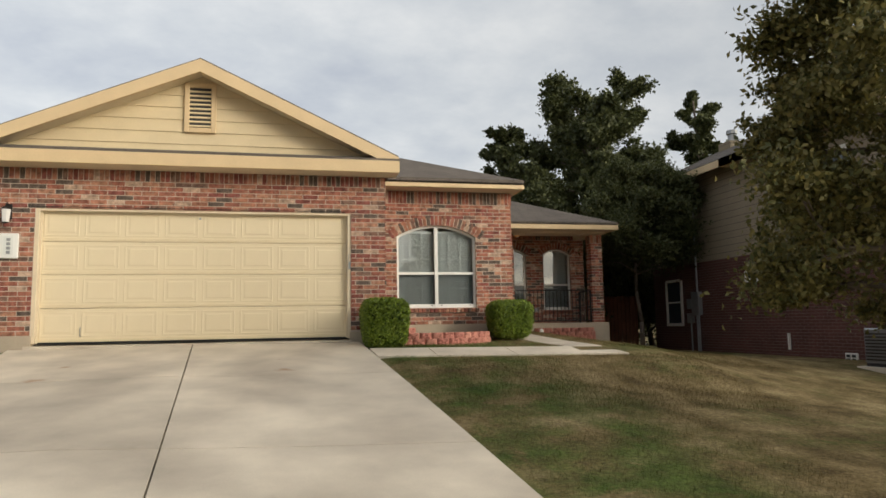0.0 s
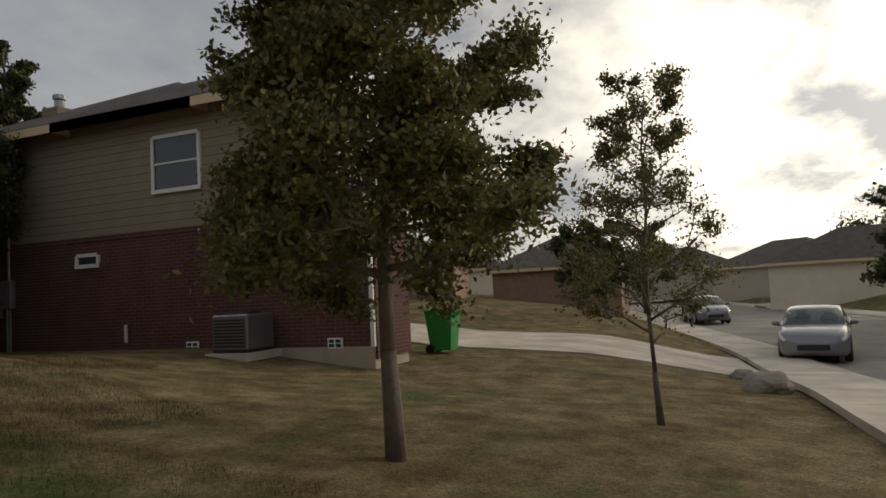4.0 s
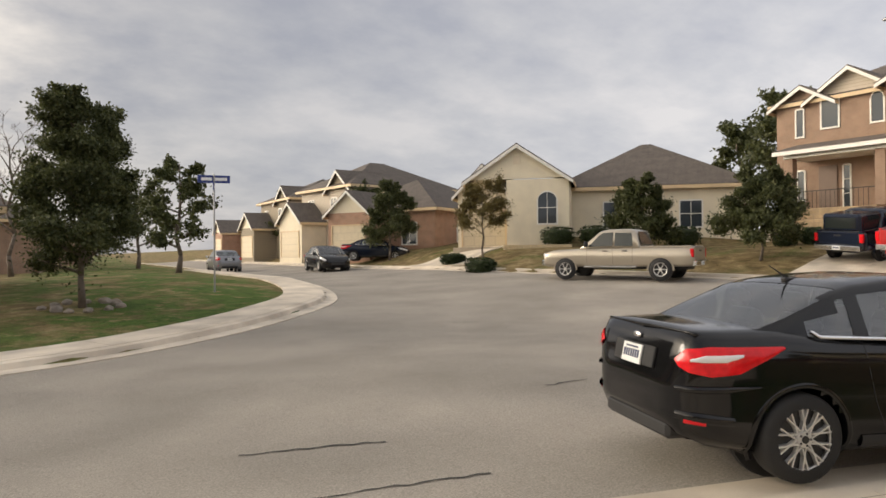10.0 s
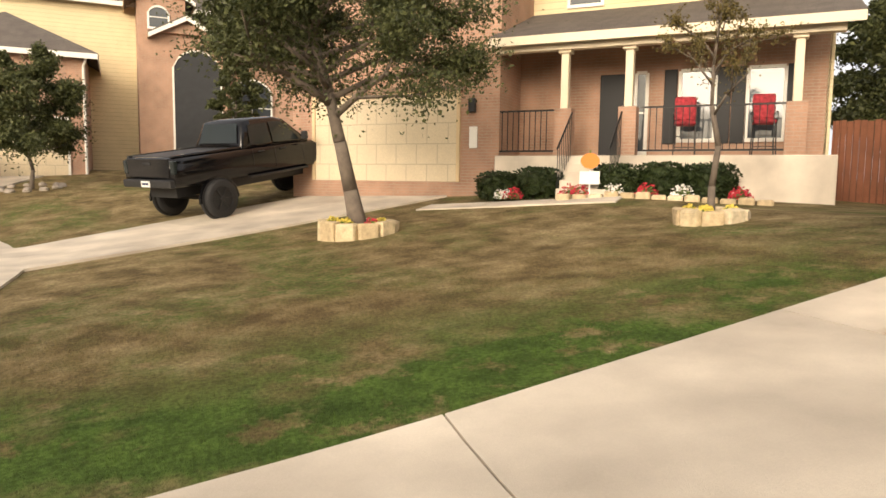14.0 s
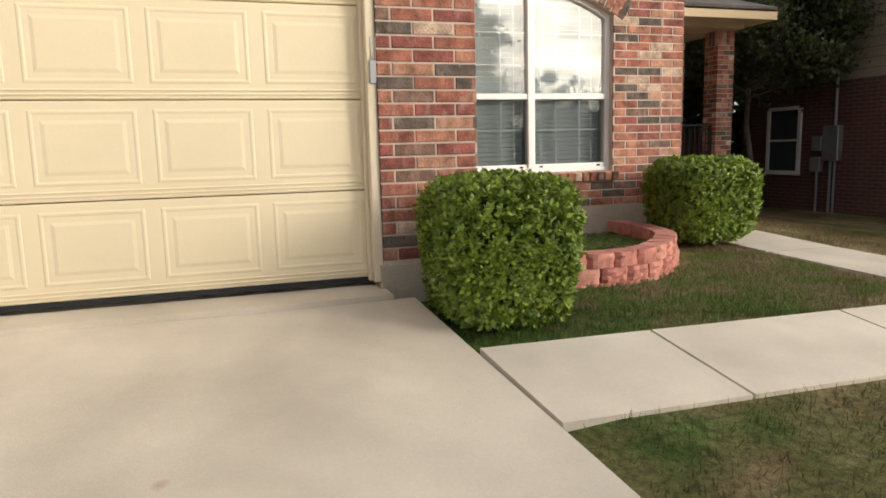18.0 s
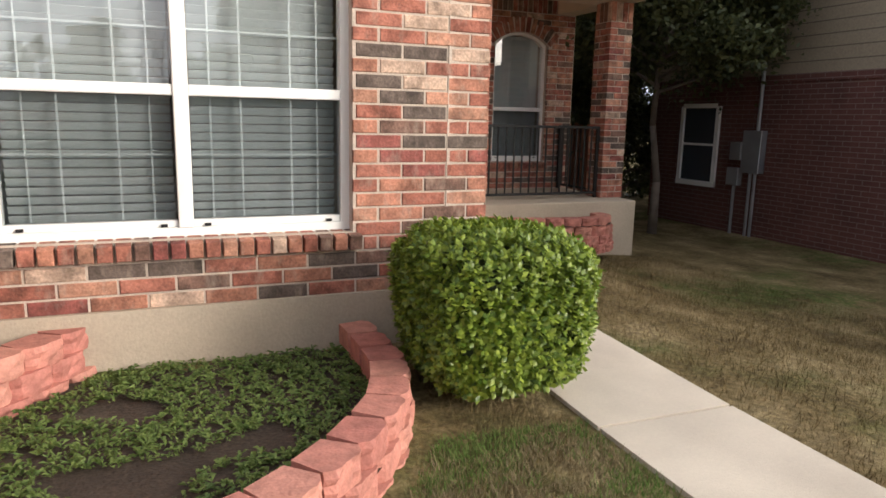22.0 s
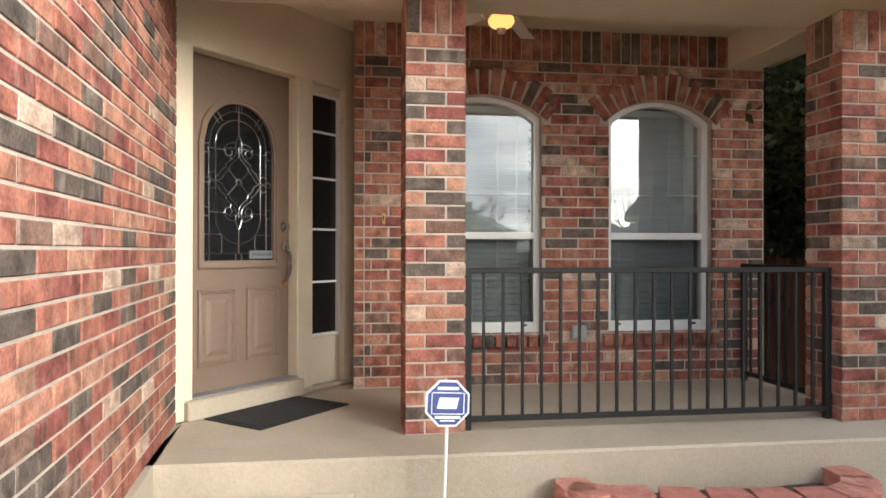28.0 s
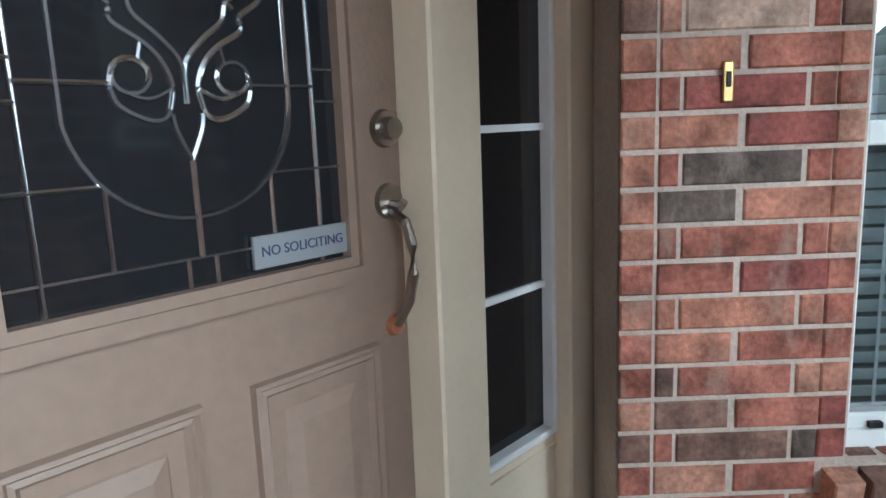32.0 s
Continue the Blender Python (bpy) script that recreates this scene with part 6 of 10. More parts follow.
for y0 in (1.1, -2.45):
    v = f_box(NB, "vent", (-0.045, 0.0, y0, y0 + 0.34, -0.04, 0.18), M_whitefar, 0.01, "white foundation vent")
    for k in range(2):
        for q in range(2):
            f_box(v, "slot", (-0.049, -0.044, y0 + 0.04 + q * 0.15, y0 + 0.15 + q * 0.15, 0.0 + k * 0.085, 0.065 + k * 0.085), M_dark)
ch = f_box(NB, "chimney", (1.4, 2.0, 7.0, 7.6, 5.6, 6.55), M_lap)
bm = bmesh.new()
add_rod(bm, (1.7, 7.3, 6.55), (1.7, 7.3, 6.8), 0.13)
add_rod(bm, (1.7, 7.3, 6.83), (1.7, 7.3, 6.95), 0.17)
part("flue", bm, M_steel, ch)
f_garage(NB, 4.6, 9.2, 2.1, 1.7)
f_box(NB, "gas_riser", (-0.10, -0.05, 3.1, 3.15, 0.2, 0.6), M_whitefar)

AC = thing("air_conditioner", "dark grey outdoor air conditioner on a pad beside the house", "air conditioner", pose(10.0, -0.95, g(10.4, -0.5)))
box("pad", (-0.1, 0.95, -0.1, 0.95, -0.05, 0.10), M_concrete, AC)
box("case", (0, 0.85, 0, 0.85, 0.16, 0.84), M_grey, AC, bevel=0.03)
for i in range(9):
    box("louvre", (-0.012, 0.0, 0.06, 0.79, 0.22 + i * 0.062, 0.25 + i * 0.062), M_plastic, AC)
bm = bmesh.new()
bmesh.ops.create_cone(bm, segments=20, radius1=0.36, radius2=0.33, depth=0.05, cap_ends=True, matrix=pose(0.42, 0.42, 0.865))
part("fan_guard", bm, M_plastic, AC)
box("base", (0.02, 0.83, 0.02, 0.83, 0.10, 0.16), M_plastic, AC)
METER = thing("electric_meter", "grey electric meter boxes with a conduit on the brick wall", "meter", pose(10.99, 6.9, 0.0))
box("panel", (-0.14, 0.0, -0.1, 0.28, 0.35, 1.05), M_steel, METER, bevel=0.01)
box("meter_box", (-0.12, 0.0, 0.32, 0.56, 0.55, 0.85), M_steel, METER, bevel=0.01)
box("junction", (-0.11, 0.0, 0.34, 0.60, 0.12, 0.42), M_steel, METER, bevel=0.01)
bm = bmesh.new()
for y in (0.02, 0.12, 0.45):
    add_rod(bm, (-0.06, y, -0.85), (-0.06, y, 0.36), 0.025)
add_rod(bm, (-0.06, 0.05, 1.05), (-0.06, 0.05, 3.6), 0.03)
part("conduit", bm, M_steel, METER)
drive([(15.4, -10.4), (21.2, -9.6), (20.4, 1.6), (15.4, 1.6)])

# opposite: garage and gable, hip roof, porch with a red door
OA = thing("opposite_house", "single-storey tan stone house with a hip roof and a red door", "house", pose(14.23, -30.40, -0.90, 0, 0, -168.5))
f_box(OA, "wall", (-0.3, 5.7, 0, 9, -0.6, 2.95), M_stone)
f_box(OA, "wall", (5.7, 8.8, 1.2, 9, -0.6, 2.9), M_stone)
f_box(OA, "wall", (8.8, 12.4, 2.4, 9, -0.6, 2.9), M_stone)
f_garage(OA, 0.1, 4.85, 2.13)
f_gable(OA, -0.3, 5.2, 0, 5, 3.0, 1.6, 0.4, M_lapgrey)
gv = f_box(OA, "gable_vent", (2.25, 2.65, -0.04, 0.0, 3.45, 4.0), M_trim2, 0.01)
for k in range(5):
    f_box(gv, "slat", (2.29, 2.61, -0.055, -0.035, 3.50 + k * 0.095, 3.54 + k * 0.095), M_lapgrey)
f_roof(OA, [[(-0.7, -0.45, 2.93), (5.6, -0.45, 2.93), (5.6, 0.05, 3.10), (-0.7, 0.05, 3.10)]])
f_roof(OA, hip(-0.3, 12.4, 0.9, 9.2, 2.95, 2.55))
f_window(OA, 6.25, 7.75, 0.5, 2.4, 1.2, (1, 1))
f_window(OA, 9.7, 10.35, 0.6, 2.3, 2.4, (0, 1), 0.2)
f_box(OA, "front_door", (11.5, 12.2, 2.34, 2.42, 0.25, 2.3), M_reddoor, 0.01)
f_box(OA, "porch_step", (11.1, 12.4, 0.5, 2.4, -0.6, 0.12), M_concrete, 0.02)
f_box(OA, "post", (12.25, 12.45, 0.9, 1.1, 0.12, 2.9), M_trim2, 0.01)
f_box(OA, "post_base", (12.2, 12.5, 0.85, 1.15, 0.12, 1.0), M_stone, 0.01)
f_box(OA, "house_number", (5.2, 5.4, -0.03, 0.0, 1.5, 1.9), M_whitefar, 0.01)
for k in range(12):
    f_box(OA, "bed_stone", (4.1 + k * 0.58, 4.66 + k * 0.58, 0.05, 0.35, -0.4, 0.16 + 0.04 * math.sin(k * 2.1)), M_limestone, 0.03)
drive([(11.0, -21.0), (6.6, -21.9), (9.4, -31.3), (14.4, -30.3)])
# opposite to the east
OB = thing("opposite_house", "single-storey tan house with a dark hip roof", "house", pose(16.4, -27.0, -1.25, 0, 0, 193))
f_box(OB, "wall", (-5.2, 0, 0, 9.6, -0.6, 2.55), M_stucco)
f_box(OB, "wall", (-12.0, -5.2, 2.0, 9.6, -0.6, 2.75), M_lapgrey)
f_box(OB, "side_trim", (-0.06, 0.03, -0.03, 0.06, -0.5, 2.5), M_whitefar)
f_roof(OB, hip(-5.2, 0, 0, 9.4, 2.5, 1.9, 0.45))
f_roof(OB, hip(-12.0, -3.0, 2.0, 9.6, 2.7, 2.3, 0.45))
f_garage(OB, -4.8, -0.6, 2.1)
f_window(OB, -8.3, -7.1, 0.7, 2.35, 2.0, (1, 1), 0.35)
f_window(OB, 5.5, 6.5, 0.9, 2.0, 0.02, (0, 1), face="x")
f_box(OB, "entry_arch", (-9.6, -6.4, 1.6, 2.0, 2.35, 2.75), M_stucco)
drive([(20.6, -19.4), (16.2, -20.0), (17.2, -26.9), (21.2, -25.9)])
for i, (x, y, z, r, w) in enumerate(((55, -18.5, -1.9, 75, 11), (70, -15, -1.8, 40, 12), (47, 1.0, -1.5, 185, 10), (62, 14, -0.8, 195, 12), (82, -2, -1.4, 100, 16), (34, 8, -1.1, 195, 9))):
    h = thing("distant_house", "tan house with a dark hip roof down the street", "house", pose(x, y, z, 0, 0, r))
    f_box(h, "wall", (-w / 2, w / 2, -4, 4, -0.5, 2.9), (M_stucco, M_lapgrey, M_bricktan)[i % 3])
    f_roof(h, hip(-w / 2, w / 2, -4, 4, 2.85, 2.3))
    for s, fc in ((-4, "y"),):
        f_garage(h, -w / 2 + 0.6, -w / 2 + 5, 2.1, s)
        f_window(h, 0.8, 2.2, 0.7, 2.2, s)
        f_window(h, 3.2, 4.4, 0.7, 2.2, s)

# side street: cream house on the corner
CR = thing("corner_house", "cream stucco house with two gables and an arched window", "house", frame2((-19.62, -43.0), (-24.52, -38.7), 0.38))
f_box(CR, "wall", (0, 3.0, 0, 9, -0.9, 3.6), M_stucco)
f_box(CR, "wall", (3.0, 6.4, -1.2, 9, -0.9, 4.15), M_stucco)
f_box(CR, "wall", (6.4, 16.2, 2.0, 12, -0.9, 3.85), M_stucco)
f_gable(CR, 0, 2.95, 0, 6, 3.62, 1.55, 0.3, M_stucco)
f_gable(CR, 0.85, 6.35, -1.2, 8, 4.2, 1.85, 0.3, M_stucco)
gv = f_box(CR, "gable_vent", (3.4, 3.8, -1.24, -1.2, 5.0, 5.45), M_trim2, 0.01)
f_roof(CR, hip(5.6, 16.2, 2.0, 12, 3.8, 3.1))
f_garage(CR, 0.3, 2.75, 2.5, 0.0, None, 0.25)
f_window(CR, 4.7, 5.75, 1.7, 3.45, -1.2, (1, 1), 0.4)
f_window(CR, 8.2, 9.1, 1.5, 3.0, 2.0, (0, 1))
f_window(CR, 12.4, 13.6, 1.5, 3.0, 2.0, (1, 1))
f_box(CR, "bed_wall", (3.0, 6.6, -2.6, -2.3, -0.4, 0.55), M_limestone, 0.03)
f_box(CR, "foundation", (-0.03, 6.43, -1.23, 0.2, -0.9, 0.45), M_found)
drive([(-15.9, -42.6), (-17.3, -38.3), (-22.0, -41.0), (-19.6, -43.0)])
# further down the side street
for (x, y), (x2, y2), z, st in (((-17.5, -56.0), (-21.5, -49.5), 0.35, 0), ((-17.5, -67.0), (-19.0, -58.5), 0.25, 1), ((-17.5, -82.0), (-18.0, -72.0), 0.2, 2), ((-18, -100.0), (-18.0, -90.0), 0.3, 0)):
    h = thing("side_street_house", "two-storey tan house with gables and a dark roof" if st else "brick and tan house with a hip roof", "house", frame2((x, y), (x2, y2), z))
    top = 5.6 if st else 3.2
    w = math.dist((x, y), (x2, y2))
    f_box(h, "wall", (0, w, 0, 10, -1, top), (M_brickpink, M_lapgrey, M_lap)[st])
    f_roof(h, hip(0, w, 0, 10, top, 2.4))
    f_box(h, "garage_wing", (0.2, w * 0.5, -2.2, 0.1, -1, 3.0), (M_brickpink, M_stucco, M_lap)[st])
    f_gable(h, 0.2, w * 0.5, -2.2, 1.0, 3.0, 1.5, 0.3, M_stucco)
    f_garage(h, 0.6, w * 0.5 - 0.5, 2.1, -2.2)
    if st:
        f_gable(h, w * 0.55, w - 0.2, -0.05, 4, top - 0.2, 1.5, 0.3, M_lap)
        f_window(h, w * 0.6, w * 0.6 + 1.0, 3.4, 4.8, 0.0, (1, 1))
        f_window(h, w * 0.15, w * 0.15 + 1.0, 3.6, 4.8, 0.0, (1, 1))
    f_window(h, w * 0.65, w * 0.65 + 1.2, 0.8, 2.3, 0.0, (1, 1))
    f_window(h, 3.0, 4.0, (3.4 if st else 0.9), (4.6 if st else 2.2), w, (0, 1), face="x")
for (x, y) in ((2, -60), (3, -76), (-1, -96)):
    h = thing("side_street_house", "tan house with a dark roof on the far corner", "house", pose(x, y, -0.2, 0, 0, -95))
    f_box(h, "wall", (0, 10, 0, 9, -1, 3.1), M_bricktan)
    f_roof(h, hip(0, 10, 0, 9, 3.1, 2.4))
    f_window(h, 2, 3.2, 0.8, 2.2, 0.0)
    f_garage(h, 5.0, 9.4, 2.1)

# turning head: tall brown brick house
H2 = thing("brown_brick_house", "tall two-storey brown brick house with white-trimmed gables", "house", frame2((-33.63, -33.02), (-34.93, -21.62), 1.2))
f_box(H2, "wall", (5.75, 12.2, 0, 10, -1.2, 7.5), M_bricktan)
f_box(H2, "wall", (-0.3, 5.75, 1.2, 10, -1.2, 7.35), M_bricktan)
f_box(H2, "side_wall", (12.18, 12.26, 0.45, 10, 4.4, 7.3), M_lapgrey)
f_box(H2, "side_wall", (12.2, 12.5, 0.45, 10, -1.2, 4.3), M_lapgrey)
f_box(H2, "corner_board", (12.19, 12.53, 0.36, 0.46, -1.2, 4.3), M_bricktan)
f_roof(H2, [[(12.2, 0.45, 4.5), (12.65, 0.45, 4.3), (12.65, 10, 4.3), (12.2, 10, 4.5)]])
f_gable(H2, 5.9, 12.2, 0, 6, 7.4, 1.55, 0.45, M_bricktan)
f_gable(H2, 1.6, 5.7, 1.2, 5, 7.35, 1.35, 0.35, M_lapgrey)
f_gable(H2, -0.3, 2.7, 1.16, 5, 7.25, 0.9, 0.35, M_bricktan)
f_roof(H2, hip(-0.3, 12.2, 1.4, 10, 7.3, 2.2))
f_garage(H2, 6.56, 11.48, 1.75, 0.0, M_whitefar, -0.6)
for x0, x1, z0, z1, y, b in ((7.55, 8.33, 5.4, 7.15, 0, (0, 1)), (8.43, 9.27, 5.4, 7.15, 0, (0, 1)), (9.37, 10.13, 5.4, 7.15, 0, (0, 1)), (2.15, 3.05, 5.75, 7.3, 1.2, (0, 0)), (0.8, 1.22, 5.45, 6.95, 1.2, (0, 0)), (0.85, 1.25, 2.0, 3.6, 1.2, (0, 0)), (3.25, 3.6, 1.5, 3.7, 1.2, (0, 2))):
    f_window(H2, x0, x1, z0, z1, y, b)
f_window(H2, 4.6, 5.2, 5.7, 7.2, 1.2, (0, 0), 0.3)
f_box(H2, "front_door", (2.0, 2.95, 1.14, 1.22, 1.45, 3.75), M_tan, 0.01)
f_box(H2, "porch", (1.2, 5.75, -1.0, 1.2, -1.5, 1.42), M_stone, 0.02)
f_box(H2, "porch_beam", (1.3, 6.3, -1.05, 1.2, 4.05, 4.35), M_whitefar)
f_roof(H2, [[(0.9, -1.4, 4.35), (6.7, -1.4, 4.35), (6.7, 1.2, 4.95), (0.9, 1.2, 4.95)]], trim=M_whitefar)
for x in (1.3, 5.68):
    f_box(H2, "post", (x, x + 0.45, -0.98, -0.55, 1.42, 4.05), M_bricktan)
for i in range(8):
    f_box(H2, "step", (-1.2 + i * 0.31, -0.86 + i * 0.31, -0.95, 0.5, -1.4, -0.1 + i * 0.19), M_concrete, 0.01)
f_box(H2, "retaining_wall", (1.2, 5.6, -2.2, -1.9, -1.5, 0.35), M_stone, 0.04)
f_box(H2, "retaining_wall", (1.6, 5.2, -1.5, -1.2, -1.5, 0.85), M_stone, 0.04)
rail = f_box(H2, "railing", (1.75, 5.68, -0.99, -0.95, 2.28, 2.32), M_black)
for i in range(17):
    f_box(rail, "baluster", (1.85 + i * 0.22, 1.868 + i * 0.22, -0.98, -0.962, 1.42, 2.3), M_black)
bm = bmesh.new()
add_rod(bm, (-1.1, -0.95, 0.75), (1.3, -0.95, 2.3), 0.022, n=5)
part("stair_rail", bm, M_black, H2)
f_box(H2, "house_number", (11.72, 12.0, -0.04, 0.0, 0.75, 1.45), M_whitefar, 0.01)
f_box(H2, "wall_lamp", (11.75, 11.95, -0.12, 0.0, 1.75, 2.1), M_plastic, 0.02)
drive([(-22.6, -24.6), (-22.9, -20.2), (-34.8, -22.9), (-34.3, -27.6)])

# turning head: pink brick house with the hipped garage
H3 = thing("pink_brick_house", "two-storey pink brick house behind a hipped garage", "house", frame2((-31.6, -16.15), (-31.9, -9.95), 0.4))
f_box(H3, "wall", (0.8, 6.7, 0, 7, -1.0, 4.85), M_brickpink)
f_roof(H3, hip(0.8, 6.7, 0, 7, 4.8, 1.9, 0.45), trim=M_whitefar)
f_garage(H3, 1.42, 5.98, 2.32, 0.0, M_whitefar, -0.1)
f_box(H3, "upper_wall", (3.2, 9.5, 4.5, 12, -1.0, 7.9), M_lapcream)
f_roof(H3, hip(3.0, 16.0, 4.5, 12, 7.9, 1.9, 0.45), trim=M_whitefar)
f_box(H3, "entry_tower", (8.65, 12.3, 2.0, 9, -1.0, 6.5), M_brickpink)
f_box(H3, "tower_top", (8.65, 10.6, 2.02, 9, 6.5, 7.9), M_brickpink)
f_gable(H3, 8.4, 10.75, 1.95, 7, 7.85, 0.75, 0.25, M_brickpink)
f_gable(H3, 9.3, 11.95, 1.75, 5, 6.35, 0.72, 0.25, M_brickpink)
f_window(H3, 10.05, 12.05, 0.2, 5.7, 2.0, (0, 0), 0.75, pane=M_dark)
f_window(H3, 9.1, 9.9, 6.55, 7.45, 2.0, (0, 1), 0.25)
f_box(H3, "wall", (12.3, 16.8, 3.5, 10, -1.0, 7.8), M_brickpink)
f_window(H3, 12.75, 14.55, 2.2, 4.8, 3.4, (1, 1), 0.5)
bm = bmesh.new()
add_rod(bm, (6.62, -0.06, -0.4), (6.62, -0.06, 4.4), 0.05)
add_rod(bm, (6.62, -0.06, 4.4), (6.75, -0.3, 4.75), 0.05)
part("downpipe", bm, M_whitefar, H3)
drive([(-23.0, -18.8), (-21.2, -13.9), (-31.7, -11.0), (-31.5, -15.6)])

# west neighbour: brick garage and a railed porch
H4 = thing("west_neighbour_house", "two-storey pink brick and cream house with a railed porch", "house", frame2((-21.3, -3.3), (-11.2, 6.1), 0.42))
f_box(H4, "wall", (0, 6.3, 0, 9, -0.8, 7.2), M_brickpink)
f_garage(H4, 0.8, 5.16, 2.31, 0.0, None, 0.1)
f_box(H4, "lintel", (0.6, 5.36, -0.10, 0.0, 2.42, 2.56), M_bricktan)
f_box(H4, "wall_lamp", (5.5, 5.68, -0.14, 0.0, 1.85, 2.2), M_plastic, 0.02)
f_box(H4, "house_number", (5.5, 5.72, -0.03, 0.0, 0.95, 1.5), M_whitefar, 0.008)
f_box(H4, "wall", (6.3, 13.6, 1.6, 9, -0.8, 3.6), M_brickpink)
f_box(H4, "side_wall", (13.55, 13.66, 1.6, 9, -0.8, 3.6), M_lapcream)
f_box(H4, "upper_wall", (6.3, 13.6, 2.6, 9, 3.6, 7.2), M_lapcream)
f_roof(H4, hip(0, 13.6, 0.6, 9, 7.2, 2.4))
f_roof(H4, [[(6.2, -0.6, 3.45), (14.0, -0.6, 3.45), (14.0, 2.6, 4.65), (6.2, 2.6, 4.65)]], trim=M_trim2)
f_box(H4, "porch_beam", (6.3, 13.7, -0.35, -0.1, 3.2, 3.45), M_trim2)
f_box(H4, "porch", (6.3, 13.7, -0.3, 1.6, -0.8, 0.75), M_concrete, 0.02)
for x in (7.98, 9.47, 12.9):
    f_box(H4, "post_base", (x - 0.2, x + 0.2, -0.28, 0.1, 0.75, 1.85), M_brickpink)
    f_box(H4, "post", (x - 0.09, x + 0.09, -0.2, 0.0, 1.85, 3.25), M_trim2, 0.01)
    f_box(H4, "post_cap", (x - 0.15, x + 0.15, -0.26, 0.06, 3.13, 3.25), M_trim2, 0.01)
f_box(H4, "front_door", (8.45, 9.25, 1.54, 1.62, 0.75, 2.85), M_black, 0.01)
f_window(H4, 9.35, 9.6, 0.9, 2.85, 1.6, (0, 1))
f_window(H4, 10.4, 11.2, 1.2, 2.85, 1.6, (0, 1))
f_window(H4, 11.92, 12.7, 1.2, 2.85, 1.6, (0, 1))
for x in (10.02, 11.24, 11.56, 12.74):
    f_box(H4, "shutter", (x, x + 0.3, 1.53, 1.6, 1.1, 2.9), M_black, 0.01)
f_window(H4, 7.3, 8.2, 4.9, 6.3, 2.6, (0, 1))
f_window(H4, 11.0, 12.0, 4.9, 6.3, 2.6, (0, 1))
for x0, x1 in ((6.4, 7.75), (9.77, 12.7)):
    r = f_box(H4, "railing", (x0, x1, -0.24, -0.20, 1.80, 1.84), M_black)
    f_box(r, "bottom_rail", (x0, x1, -0.24, -0.20, 0.84, 0.88), M_black)
    for i in range(int((x1 - x0) / 0.14)):
        f_box(r, "baluster", (x0 + 0.05 + i * 0.14, x0 + 0.068 + i * 0.14, -0.23, -0.212, 0.86, 1.82), M_black)
for i in range(4):
    f_box(H4, "step", (8.2, 9.35, -1.5 + i * 0.3, -1.2 + i * 0.3 + 0.02, -0.8, -0.02 + i * 0.19), M_concrete, 0.01)
for x in (8.2, 9.35):
    bm = bmesh.new()
    add_rod(bm, (x, -1.45, 0.85), (x, -0.25, 1.75), 0.022, n=5)
    rail = part("stair_rail", bm, M_black, H4)
    for k in range(8):
        bm = bmesh.new()
        add_rod(bm, (x, -1.4 + k * 0.155, 0.0 + k * 0.1), (x, -1.4 + k * 0.155, 0.88 + k * 0.116), 0.01, n=5)
        part("baluster", bm, M_black, rail)
drive([(-17.6, -10.95), (-14.2, -9.9), (-17.6, -0.0), (-20.8, -3.0)], "pale concrete driveway of the west neighbour")
slab_run("garden_path", "pale concrete path to the neighbour's porch", [[(*(H4.matrix_world @ Vector((x, y, 0))).xy, g(*(H4.matrix_world @ Vector((x, y, 0))).xy) + 0.03) for x, y in ((x0, -2.4), (x0 + 1.5, -2.4), (x0 + 1.5, -1.6), (x0, -1.6))] for x0 in (5.2, 6.7, 8.2)])
FENCE = thing("wooden_fence", "red-brown cedar board fence between the houses", "fence")
for a, b in (((-12.5, 7.4), (-5.6, 8.6)), ((7.3, 10.8), (11.0, 10.8))):
    n = int(math.dist(a, b) / 0.15)
    for i in range(n):
        x, y = a[0] + (b[0] - a[0]) * i / n, a[1] + (b[1] - a[1]) * i / n
        hh = 1.85 + 0.02 * math.sin(i * 2.3)
        box("board", (0, 0.14, 0, 0.02, 0, hh), M_fence, FENCE, m=frame2(a, b, g(x, y) - 0.05) @ pose(math.dist(a, (x, y)), 0, 0))


# ---- vehicles: local x forward, origin on the road under the middle ----
def loft(stations, ring):
    """Skins rings of points given for each station along x."""
    bm = bmesh.new()
    rows = [[bm.verts.new(p) for p in ring(s)] for s in stations]
    for a, b in zip(rows, rows[1:]):
        for i in range(len(a) - 1):
            bm.faces.new((a[i], a[i + 1], b[i + 1], b[i]))
        bm.faces.new((a[-1], a[0], b[0], b[-1]))
    bm.faces.new(rows[0][::-1])
    bm.faces.new(rows[-1])
    bmesh.ops.recalc_face_normals(bm, faces=bm.faces[:])
    return bm


def lerp_table(table, x):
    for (x0, *a), (x1, *b) in zip(table, table[1:]):
        if x0 <= x <= x1:
            t = (x - x0) / (x1 - x0)
            t = t * t * (3 - 2 * t) if t < 1 else 1
            return [u + (v - u) * t for u, v in zip(a, b)]
    return list(table[-1][1:] if x > table[-1][0] else table[0][1:])


def body_ring(v):
    x, low, sill, belt, top, w, wt = v
    mid = sill + (belt - sill) * 0.5
    half = [(w * 0.80, low), (w * 0.95, low + 0.03), (w, sill), (w * 1.005, mid), (w * 0.985, belt - 0.05), (w * 0.95, belt), (wt, top - 0.02), (wt * 0.8, top), (wt * 0.4, top + 0.012)]
    return [(x, y, z) for y, z in half] + [(x, -y, z) for y, z in half[::-1]]


